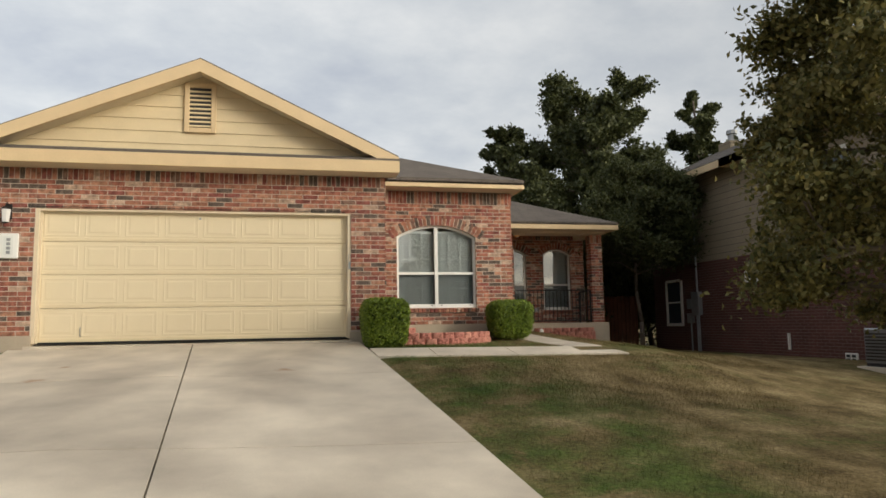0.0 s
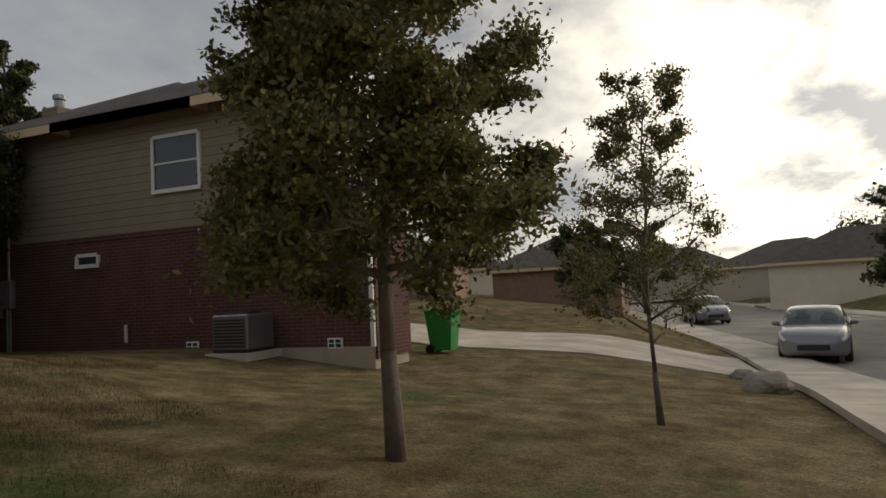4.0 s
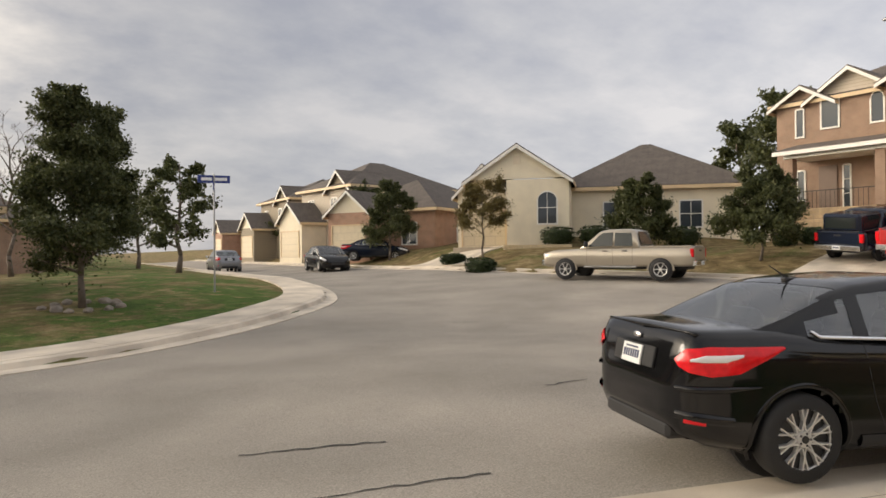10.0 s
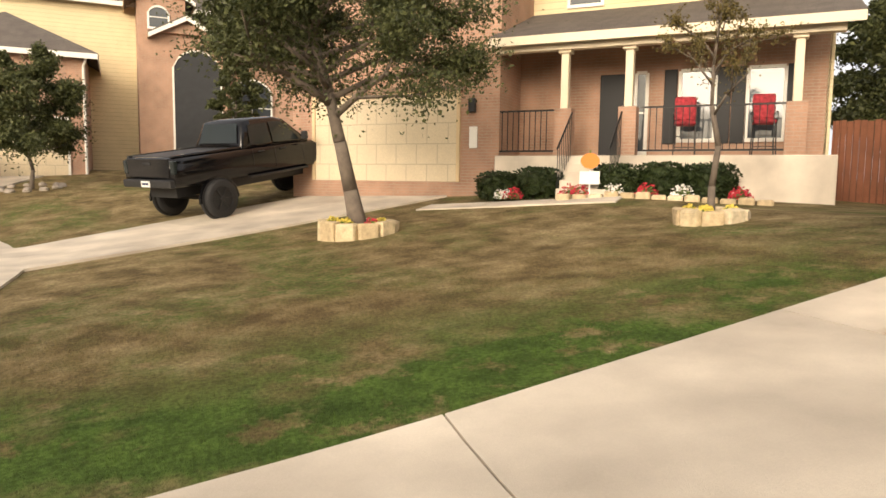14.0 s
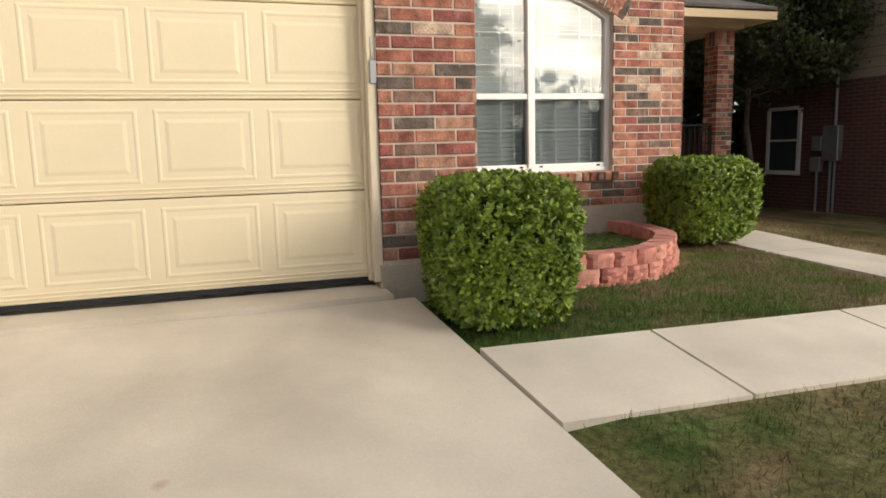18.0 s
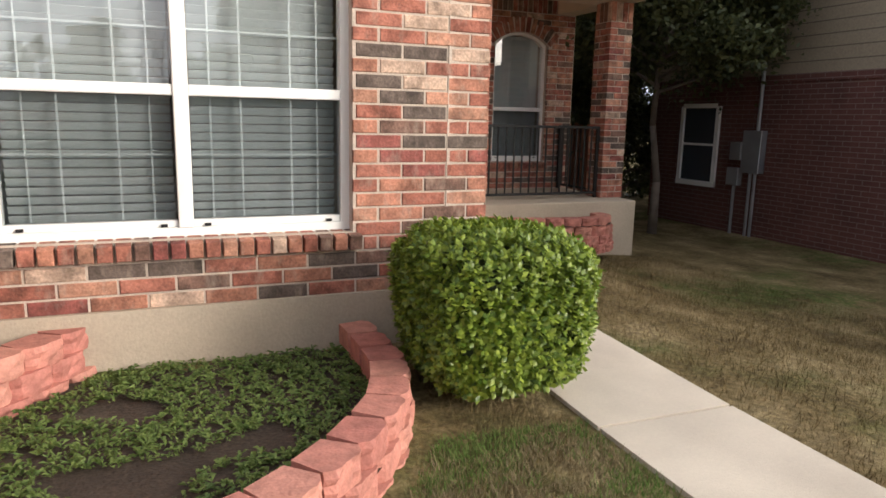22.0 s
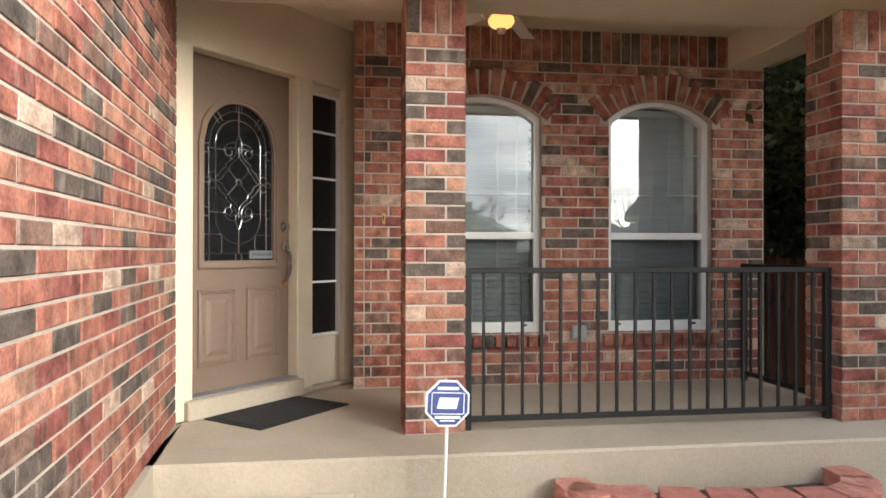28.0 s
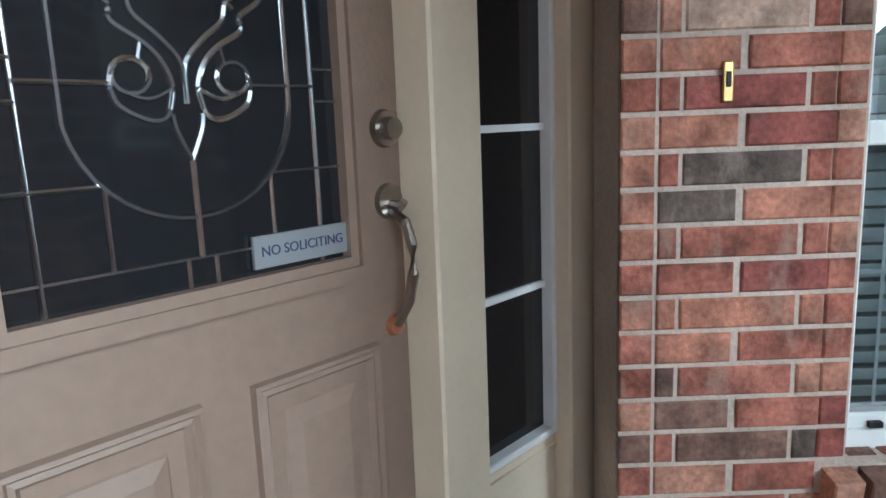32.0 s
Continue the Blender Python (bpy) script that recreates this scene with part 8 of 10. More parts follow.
def pickup(label, m, paint, lift=0.0, length=5.8, rim=None, r=0.39, group="", chrome=True, facing_detail=True, wagon=False, tail=None):
    """A crew-cab pickup with an open bed."""
    car = thing("pickup_truck", label, "pickup truck", m, group)
    h = lift
    L = length / 2
    low = [(-L, 0.52, 0.62, 0.94), (-L + 0.1, 0.46, 0.58, 0.97), (L - 0.3, 0.44, 0.58, 0.97), (L - 0.05, 0.46, 0.60, 0.92), (L, 0.52, 0.66, 0.84)]
    deck = [(-L, 1.16), (-L + 0.05, 1.18), (-0.9, 1.18), (0.0, 1.17), (0.95, 1.18), (1.1, 1.17), (L - 0.5, 1.12), (L - 0.1, 1.05), (L, 0.95)]
    xs = [-L, -L + 0.06, -L + 0.3, -2.0, -1.2, -0.6, 0, 0.6, 1.1, 1.5, 2.0, L - 0.4, L - 0.15, L - 0.04, L]

    def st(x):
        a, s, w = lerp_table(low, x)
        (b,) = lerp_table(deck, x)
        return (x, a + h, s + h, b - 0.05 + h, b + h, w, w * (0.92 if x < 1 else 0.84))
    part("body", loft([st(x) for x in xs], body_ring), paint, car, smooth=True)
    bx0, bx1 = -L + 0.12, -0.92
    bm = bmesh.new()
    add_box(bm, bx0, bx1, -0.76, 0.76, 1.10 + h, 1.205 + h)
    part("bed_cover" if facing_detail else "bed", bm, M_plastic, car)
    for s in (1, -1):
        box("bed_rail", (-L + 0.05, -0.9, s * 0.82 - 0.06, s * 0.82 + 0.06, 1.17 + h, 1.23 + h), paint, car, bevel=0.02)
    if wagon:
        box("cargo_cabin", (-L + 0.15, -0.75, -0.76, 0.76, 1.15 + h, 1.84 + h), paint, car, bevel=0.10)
        for sy in (1, -1):
            box("cargo_window", (-L + 0.35, -0.85, sy * 0.77 - 0.008, sy * 0.77 + 0.008, 1.28 + h, 1.70 + h), M_carglass, car, bevel=0.003)
        box("tailgate_window", (-L + 0.135, -L + 0.155, -0.60, 0.60, 1.30 + h, 1.70 + h), M_carglass, car)
    roof = [(-1.02, 1.22), (-0.92, 1.50), (-0.80, 1.84), (-0.5, 1.90), (0.3, 1.90), (0.62, 1.82), (1.0, 1.50), (1.35, 1.20)]

    def cw(z):
        return 0.90 - 0.17 * clamp((z - 1.18) / 0.7, 0, 1)

    def cring(x):
        (t,) = lerp_table(roof, x)
        b = 1.14
        half = [(0.90, b + h), (cw((b + t) / 2), (b + t) / 2 + h), (cw(t) + 0.01, t - 0.06 * clamp((t - b) / 0.4, 0.1, 1) + h), (cw(t) - 0.08, t - 0.01 + h), (0.3, t + 0.01 + h)]
        return [(x, y, z) for y, z in half] + [(x, -y, z) for y, z in half[::-1]]
    part("cabin", loft([-1.02, -0.92, -0.80, -0.5, 0.3, 0.62, 1.0, 1.35], cring), paint, car, smooth=True)

    def wf(x, z):
        return cw(z - h) + 0.008
    side_panel(car, "rear_window", [(-0.74, 1.24 + h), (-0.02, 1.24 + h), (-0.02, 1.76 + h), (-0.66, 1.74 + h)], M_carglass, wf)
    side_panel(car, "front_window", [(0.06, 1.24 + h), (1.02, 1.23 + h), (0.62, 1.66 + h), (0.45, 1.76 + h), (0.06, 1.77 + h)], M_carglass, wf)
    for nm, p0, p1, w0, w1 in (("windscreen", (0.66, 1.79), (1.28, 1.26), 0.66, 0.80), ("rear_screen", (-0.83, 1.78), (-0.99, 1.30), 0.62, 0.72)):
        bm = bmesh.new()
        dx = 0.022 if nm == "windscreen" else -0.022
        bm.faces.new([bm.verts.new(v) for v in ((p0[0] + dx, -w0, p0[1] + h + 0.012), (p0[0] + dx, w0, p0[1] + h + 0.012), (p1[0] + dx, w1, p1[1] + h + 0.012), (p1[0] + dx, -w1, p1[1] + h + 0.012))])
        part(nm, bm, M_carglass, car)
    for x in (-L + 1.15, L - 0.98):
        wheel_well(car, x, r, 0.972)
        arch_band(car, x, r, 0.975, paint, 0.07)
        for s in (1, -1):
            wheel(car, x, s * (0.885 if lift < 0.1 else 0.95), r, 0.27 if lift < 0.1 else 0.33, 6, rim)
    bump = M_chrome if chrome else M_plastic
    box("front_bumper", (L - 0.06, L + 0.09, -0.90, 0.90, 0.50 + h, 0.72 + h), bump, car, bevel=0.03)
    box("rear_bumper", (-L - 0.13, -L + 0.02, -0.90, 0.90, 0.50 + h, 0.68 + h), bump, car, bevel=0.02)
    gr = box("grille", (L - 0.02, L + 0.035, -0.60, 0.60, 0.76 + h, 1.00 + h), bump, car, bevel=0.02)
    for k in range(3):
        box("grille_slot", (L + 0.03, L + 0.045, -0.52, 0.52, 0.79 + k * 0.07 + h, 0.83 + k * 0.07 + h), M_plastic, gr)
    box("tailgate", (-L - 0.03, -L + 0.02, -0.78, 0.78, 0.72 + h, 1.18 + h), paint, car, bevel=0.02)
    box("tailgate_handle", (-L - 0.05, -L - 0.02, -0.14, 0.14, 1.02 + h, 1.08 + h), M_plastic, car, bevel=0.01)
    pl = box("number_plate", (-L - 0.15, -L - 0.13, -0.155, 0.155, 0.52 + h, 0.66 + h), M_plate, car)
    box("plate_text", (-L - 0.155, -L - 0.148, -0.12, 0.12, 0.57 + h, 0.62 + h), M_ink, pl)
    box("front_plate", (L + 0.09, L + 0.10, -0.155, 0.155, 0.54 + h, 0.68 + h), M_plate, car)
    for s in (1, -1):
        box("headlight", (L - 0.16, L + 0.01, s * 0.76 - 0.13, s * 0.76 + 0.13, 0.78 + h, 0.99 + h), M_clear, car, bevel=0.03)
        box("tail_light", (-L - 0.02, -L + 0.1, s * 0.89 - 0.07, s * 0.89 + 0.07, 0.80 + h, 1.12 + h), tail or M_redlens, car, bevel=0.02)
        box("mirror", (1.0, 1.12, s * 1.08 - 0.10, s * 1.08 + 0.10, 1.22 + h, 1.44 + h), M_plastic, car, bevel=0.03)
        box("side_step", (-0.9, 1.2, s * 0.93 - 0.07, s * 0.93 + 0.07, 0.42 + h, 0.47 + h), bump, car, bevel=0.015)
        for x in (-0.75, 0.02, 1.06):
            bm = bmesh.new()
            bm.faces.new([bm.verts.new((q, s * 0.982, z + h)) for q, z in ((x, 0.6), (x + 0.008, 0.6), (x + 0.008, 1.16), (x, 1.16))])
            part("door_gap", bm, M_plastic, car)
        for x in (-0.55, 0.22):
            box("door_handle", (x, x + 0.2, s * 0.985 - 0.012, s * 0.985 + 0.015, 1.04 + h, 1.075 + h), M_plastic, car, bevel=0.006)
    bm = bmesh.new()
    add_box(bm, -L + 0.3, L - 0.3, -0.5, 0.5, 0.36 + h * 0.6, 0.62 + h)
    for x in (-L + 1.15, L - 0.98):
        add_rod(bm, (x, -0.8, r), (x, 0.8, r), 0.06)
    part("chassis", bm, M_plastic, car)
    return car


def on_ground(x, y, yaw, pitch=0.0, dz=0.0, road=True):
    z = (z_road(x, y) - 0.02 if road else g(x, y) + 0.05) + dz
    return pose(x, y, z, 0, pitch, yaw)


def slope_pose(x, y, yaw, base):
    """Stands a vehicle on a sloping drive."""
    c, s = math.cos(radians(yaw)), math.sin(radians(yaw))
    f, b = g(x + c * base / 2, y + s * base / 2), g(x - c * base / 2, y - s * base / 2)
    l, r = g(x - s * 0.8, y + c * 0.8), g(x + s * 0.8, y - c * 0.8)
    return Matrix.Translation((x, y, (f + b) / 2 + 0.055)) @ pose(0, 0, 0, 0, 0, yaw) @ pose(0, 0, 0, math.degrees(math.atan2(l - r, 1.6)), -math.degrees(math.atan2(f - b, base)), 0)


sedan("glossy black compact saloon parked at the kerb", pose(-6.44, -11.92, -1.165, 0, 0.4, 163.2) @ Matrix.Scale(1.03, 4), M_blackcar)
sedan("silver grey saloon parked facing up the street", pose(22.2, -11.75, z_road(22, -12), 0, 0, 172), M_grey, False)
sedan("dark grey saloon parked far down the street", pose(40, -8.2, z_road(40, -8), 0, 0, 195), M_grey, False)
sedan("black saloon parked on the side street", pose(-13.2, -47.5, z_road(-13, -47) + 0.0, 0, 0, 88), M_blackcar, False)
sedan("dark saloon in a side street driveway", pose(-17.6, -50.5, g(-17.6, -50.5) + 0.03, 0, 0, 150), M_navy, False)
sedan("grey saloon parked far down the side street", pose(-9.2, -58, z_road(-9, -58), 0, 0, -90), M_grey, False)
pickup("dark sport utility vehicle parked across the street", pose(24.6, -16.6, z_road(25, -16.7), 0, 0, 14), M_blackcar, 0.0, 4.6, wagon=True)
pickup("black pickup in the opposite driveway", slope_pose(28.6, -20.6, 65, 3.3), M_blackcar, 0.02, 5.4)
pickup("champagne crew-cab pickup parked at the turning head", pose(-19.1, -28.9, z_road(-19.1, -28.9), 0, 0, -62), M_silver, 0.03, 5.9)
pickup("bright red lifted pickup parked in a driveway", slope_pose(-28.2, -21.7, 178, 3.4), M_red, 0.16, 5.6, r=0.44)
pickup("red pickup parked facing the street", slope_pose(-28.6, -15.1, -27, 3.4), M_red, 0.04, 5.8)
pickup("black lifted pickup with large black wheels in a driveway", slope_pose(-20.7, -4.45, 125, 3.8), M_blackcar, 0.40, 6.2, M_plastic, 0.47, chrome=False, tail=M_carglass)
pickup("dark blue sport utility vehicle parked in a driveway", slope_pose(-27.9, -24.2, 178, 2.9), M_navy, 0.0, 4.5, wagon=True)


# ---- plants ----
def leaf_cloud(name, centres, per, spread, size, seed, mat, parent, flat=0.75):
    """Many small folded leaves, set in sprigs round the given points."""
    r = np.random.default_rng(seed)
    c = np.array([tuple(p) for p, _ in centres])
    ln = np.array([q for _, q in centres]) * spread
    k = 12
    way = r.normal(size=(len(c), k, 3)) * (1.0, 1.0, 0.7) + (0, 0, 0.25)
    way /= np.linalg.norm(way, axis=2, keepdims=True)
    reach = r.uniform(0.5, 1.55, (len(c), k)) * ln[:, None]
    i, j = np.repeat(np.arange(len(c)), per), r.integers(0, k, len(c) * per)
    n = len(i)
    p = c[i] + way[i, j] * (reach[i, j] * r.uniform(0.05, 1.0, n))[:, None] + r.normal(size=(n, 3)) * (ln[i] * 0.26)[:, None] * (1, 1, flat)
    a = r.normal(size=(n, 3)) + way[i, j] * 0.8
    a /= np.linalg.norm(a, axis=1, keepdims=True)
    b = np.cross(a, r.normal(size=(n, 3)))
    b /= np.linalg.norm(b, axis=1, keepdims=True)
    s = (size * r.uniform(0.6, 1.35, n))[:, None]
    up = np.cross(a, b) * s * 0.15
    v = np.stack([p - a * s * 0.5, p + b * s * 0.27 + up, p + a * s * 0.5, p - b * s * 0.27 + up], 1).reshape(-1, 3)
    me = bpy.data.meshes.new(name)
    me.vertices.add(4 * n)
    me.vertices.foreach_set("co", v.ravel())
    me.loops.add(4 * n)
    me.loops.foreach_set("vertex_index", np.arange(4 * n, dtype=np.int32))
    me.polygons.add(n)
    me.polygons.foreach_set("loop_start", np.arange(0, 4 * n, 4, dtype=np.int32))
    me.update(calc_edges=True)
    me.materials.append(mat)
    ob = new(name, me)
    ob.parent = parent
    return ob


def grow(rng, base, height, radius, trunk_r, low, levels=3, lean=(0, 0), limbs=7, up=0.5):
    """A trunk with limbs: returns its rods and the twig ends."""
    rods, tips = [], []
    top = base + Vector((lean[0], lean[1], height))
    pts = [base]
    n = 6
    for i in range(1, n + 1):
        t = i / n
        pts.append(base.lerp(top, t) + Vector((rng.uniform(-1, 1), rng.uniform(-1, 1), 0)) * radius * 0.06)
    for i in range(n):
        r0, r1 = trunk_r * (1 - 0.8 * i / n), trunk_r * (1 - 0.8 * (i + 1) / n)
        rods.append((pts[i], pts[i + 1], r0 * (1.25 if i == 0 else 1), r1))

    def along(t):
        k = min(int(t * n), n - 1)
        return pts[k].lerp(pts[k + 1], t * n - k)

    def branch(p, d, length, r, depth):
        q = p + d * length
        mid = p.lerp(q, 0.5) + Vector((rng.uniform(-1, 1), rng.uniform(-1, 1), rng.uniform(-0.3, 1))) * length * 0.1
        tips.append((mid, length * 0.75))
        rods.append((p, mid, r, r * 0.75))
        rods.append((mid, q, r * 0.75, r * 0.45))
        if depth == 0:
            tips.append((q, length))
            tips.append((mid, length))
            return
        for _ in range(rng.randint(2, 3)):
            nd = (d + Vector((rng.uniform(-1, 1), rng.uniform(-1, 1), rng.uniform(-0.5, 0.9))) * 0.85).normalized()
            branch(p.lerp(q, rng.uniform(0.45, 1.0)), nd, length * rng.uniform(0.5, 0.75), r * 0.5, depth - 1)
        tips.append((q, length * 0.6))
    for i in range(limbs):
        t = low + (0.97 - low) * (i + rng.uniform(0, 0.6)) / limbs
        a = i * 2.4 + rng.uniform(-0.4, 0.4)
        w = radius * (1.0 - 0.55 * ((t - low) / (1 - low))**1.5)
        d = Vector((math.cos(a), math.sin(a), up * (0.35 + t))).normalized()
        branch(along(t), d, w * rng.uniform(0.5, 0.72), trunk_r * (0.55 - 0.3 * t), levels - 1)
    return rods, tips


def tree(name, label, x, y, height, radius, trunk_r, low, seed, leaf, per, size, leaves=None, lean=(0, 0), limbs=8, up=0.5, spread=0.42, levels=3, group="", z=None):
    rng = random.Random(seed)
    z = g(x, y) - 0.05 if z is None else z
    t = thing(name, label, "tree", pose(x, y, z), group)
    rods, tips = grow(rng, Vector((0, 0, 0)), height, radius, trunk_r, low, levels, lean, limbs, up)
    bm = bmesh.new()
    for a, b, r0, r1 in rods:
        add_rod(bm, a, b, max(r0, 0.006), max(r1, 0.004), 7 if r0 > 0.04 else 4)
    part("trunk", bm, M_bark, t, smooth=True)
    if per:
        leaf_cloud("crown", tips, per, spread, size, seed, leaves or M_oak, t)
    return t


tree("street_tree", "young live oak with a dense drooping crown on the lawn", 4.24, -6.92, 5.5, 1.45, 0.075, 0.25, 3, None, 140, 0.062, M_oak2, limbs=44, up=0.22, spread=0.62)
tree("street_tree", "thin young oak with sparse leaves on the lawn", 7.56, -8.64, 3.9, 1.15, 0.04, 0.24, 5, None, 26, 0.045, M_oak2, limbs=24, up=0.75, spread=0.62)
tree("backyard_tree", "large dark live oak behind the porch", 12.2, 16.0, 10.6, 4.6, 0.28, 0.20, 7, None, 130, 0.19, M_oak, limbs=23, up=0.6, spread=0.48)
tree("backyard_tree", "dark live oak between the two houses", 9.6, 11.6, 8.4, 3.2, 0.16, 0.12, 8, None, 130, 0.16, M_oak, limbs=30, up=0.5, spread=0.50)
tree("backyard_tree", "dark oak standing between the two houses", 9.3, 7.4, 5.4, 1.9, 0.07, 0.42, 9, None, 130, 0.09, M_oak, limbs=27, up=0.4, spread=0.75)
tree("backyard_tree", "low dark tree at the back fence", 8.4, 12.8, 5.4, 2.5, 0.09, 0.03, 10, None, 120, 0.13, M_oak, limbs=27, up=0.5, spread=0.72)
tree("backyard_tree", "low dense dark tree behind the neighbour's corner", 12.4, 12.4, 5.0, 2.2, 0.1, 0.03, 43, None, 120, 0.14, M_oak, limbs=26, up=0.5, spread=0.72)
tree("backyard_tree", "dark live oak behind the house roof", 8.0, 16.0, 8.9, 2.5, 0.2, 0.25, 41, None, 120, 0.17, M_oak, limbs=22, up=0.6, spread=0.55)
tree("backyard_tree", "slender dark live oak behind the neighbour's house", 14.9, 12.6, 9.8, 1.9, 0.16, 0.30, 42, None, 110, 0.16, M_oak, limbs=20, up=0.7, spread=0.55)
tree("backyard_tree", "dark tree behind the west neighbour's fence", -14.3, 15.0, 6.8, 2.8, 0.14, 0.12, 14, None, 110, 0.17, M_oak, limbs=25, up=0.5, spread=0.72)
tree("backyard_tree", "dark tree behind the west neighbour's fence", -17.2, 17.0, 7.6, 3.0, 0.15, 0.12, 15, None, 110, 0.17, M_oak, limbs=25, up=0.5, spread=0.72)
tree("street_tree", "live oak with a leaning trunk in a stone ring", -13.35, -3.5, 5.2, 2.9, 0.16, 0.42, 11, None, 150, 0.075, M_oak, lean=(-0.45, -1.1), limbs=30, up=0.40, spread=0.7)
tree("street_tree", "slender tree with thin yellowing leaves in a stone ring", -9.25, 0.85, 3.6, 1.25, 0.06, 0.45, 13, None, 24, 0.05, M_thin, limbs=9, up=1.0, spread=0.45)
tree("street_tree", "small round live oak in a ring of stones", -28.0, -10.9, 4.1, 2.0, 0.07, 0.24, 17, None, 110, 0.11, M_oak, limbs=20, up=0.4, spread=0.72)
tree("street_tree", "young oak on the opposite corner lawn", -0.26, -29.6, 5.6, 1.9, 0.09, 0.18, 19, None, 120, 0.10, M_oak, limbs=30, up=0.7, spread=0.75)
tree("street_tree", "bushy tree before the opposite house", 7.5, -27.3, 5.6, 2.0, 0.09, 0.30, 23, None, 120, 0.12, M_oak, limbs=20, up=0.7, spread=0.72)
tree("street_tree", "small round tree before the tan house", 16.2, -23.9, 3.7, 1.5, 0.07, 0.38, 29, None, 120, 0.11, M_oak, limbs=20, up=0.3, spread=0.72)
tree("live_oak", "broad old live oak across the street", 28.0, -22.0, 5.7, 3.9, 0.30, 0.16, 31, None, 130, 0.20, M_oak, limbs=25, up=0.5, spread=0.72)
tree("live_oak", "dark live oak behind the parked pickup", 33.0, -20.0, 4.2, 3.0, 0.2, 0.2, 33, None, 120, 0.16, M_oak, limbs=20, up=0.45, spread=0.72)
tree("street_tree", "round tree at the cream house", -18.4, -38.2, 3.5, 1.65, 0.06, 0.36, 37, None, 90, 0.09, M_thin, limbs=11, up=0.6, spread=0.78)
tree("street_tree", "dark bushy tree beside the cream house", -24.9, -33.8, 3.6, 1.75, 0.09, 0.10, 41, None, 110, 0.13, M_oak, limbs=20, up=0.4, spread=0.72)
tree("street_tree", "small dark tree at the turning head", -25.2, -27.3, 3.5, 1.75, 0.06, 0.24, 43, None, 100, 0.12, M_oak, limbs=20, up=0.4, spread=0.72)
tree("street_tree", "dark tree beside the side street", -17.8, -48.7, 4.7, 1.7, 0.08, 0.25, 47, None, 100, 0.14, M_oak, limbs=18, up=0.5, spread=0.72)
tree("entry_tree", "slender evergreen before the pink brick house", -26.3, -4.4, 4.2, 1.3, 0.07, 0.12, 53, None, 90, 0.12, M_oak, limbs=22, up=0.6, spread=0.4)
for i, (x, y, h, r) in enumerate(((-49, -26, 9.5, 4), (-46, -17, 9.0, 4), (-43, -6, 10, 4.5), (-54, -34, 9, 4), (-41, -37, 8.5, 4), (-45, -44, 8, 4), (-40, -11, 8.5, 3.5))):
    tree("distant_tree", "dark oak rising behind the roofs", x, y, h, r, 0.25, 0.35, 60 + i, None, 55, 0.34, M_oak, limbs=11, up=0.7, spread=0.5, levels=2, group="trees behind the roofs")
for i, (x, y, h, r) in enumerate(((20, -42, 6.5, 3.4), (26, -40, 5.6, 3.0), (12, -50, 8.2, 4.0), (30, -36, 5.4, 3), (3, -52, 7.2, 3.4), (34, -33, 5.6, 3), (16, -46, 6.6, 3.0))):
    tree("bare_tree", "bare winter tree with fine twigs behind the roofs", x, y, h, r, 0.13, 0.30, 80 + i, None, 0, 0.22, M_oak, limbs=11, up=1.4, spread=0.4, levels=5, group="bare trees behind the roofs")
for i, (x, y, h, r) in enumerate(((40, -26, 6, 3.5), (38, -18, 5, 3), (50, -4, 6, 3.5), (34, -2.5, 4.2, 2.0), (28, -4.8, 3.8, 1.7), (60, -22, 8, 5), (70, 4, 7, 4.5), (-20, -58, 5, 2.2), (-5, -48, 6, 2.6), (-4, -62, 6, 3), (-20, -76, 6, 3), (6, -46, 5.5, 3), (38, -22.5, 5, 2.8))):
    tree("distant_tree", "dark rounded tree down the street", x, y, h, r, 0.14, 0.2, 100 + i, None, 60, 0.24, M_oak, limbs=11, up=0.5, spread=0.5, levels=2, group="trees down the street")


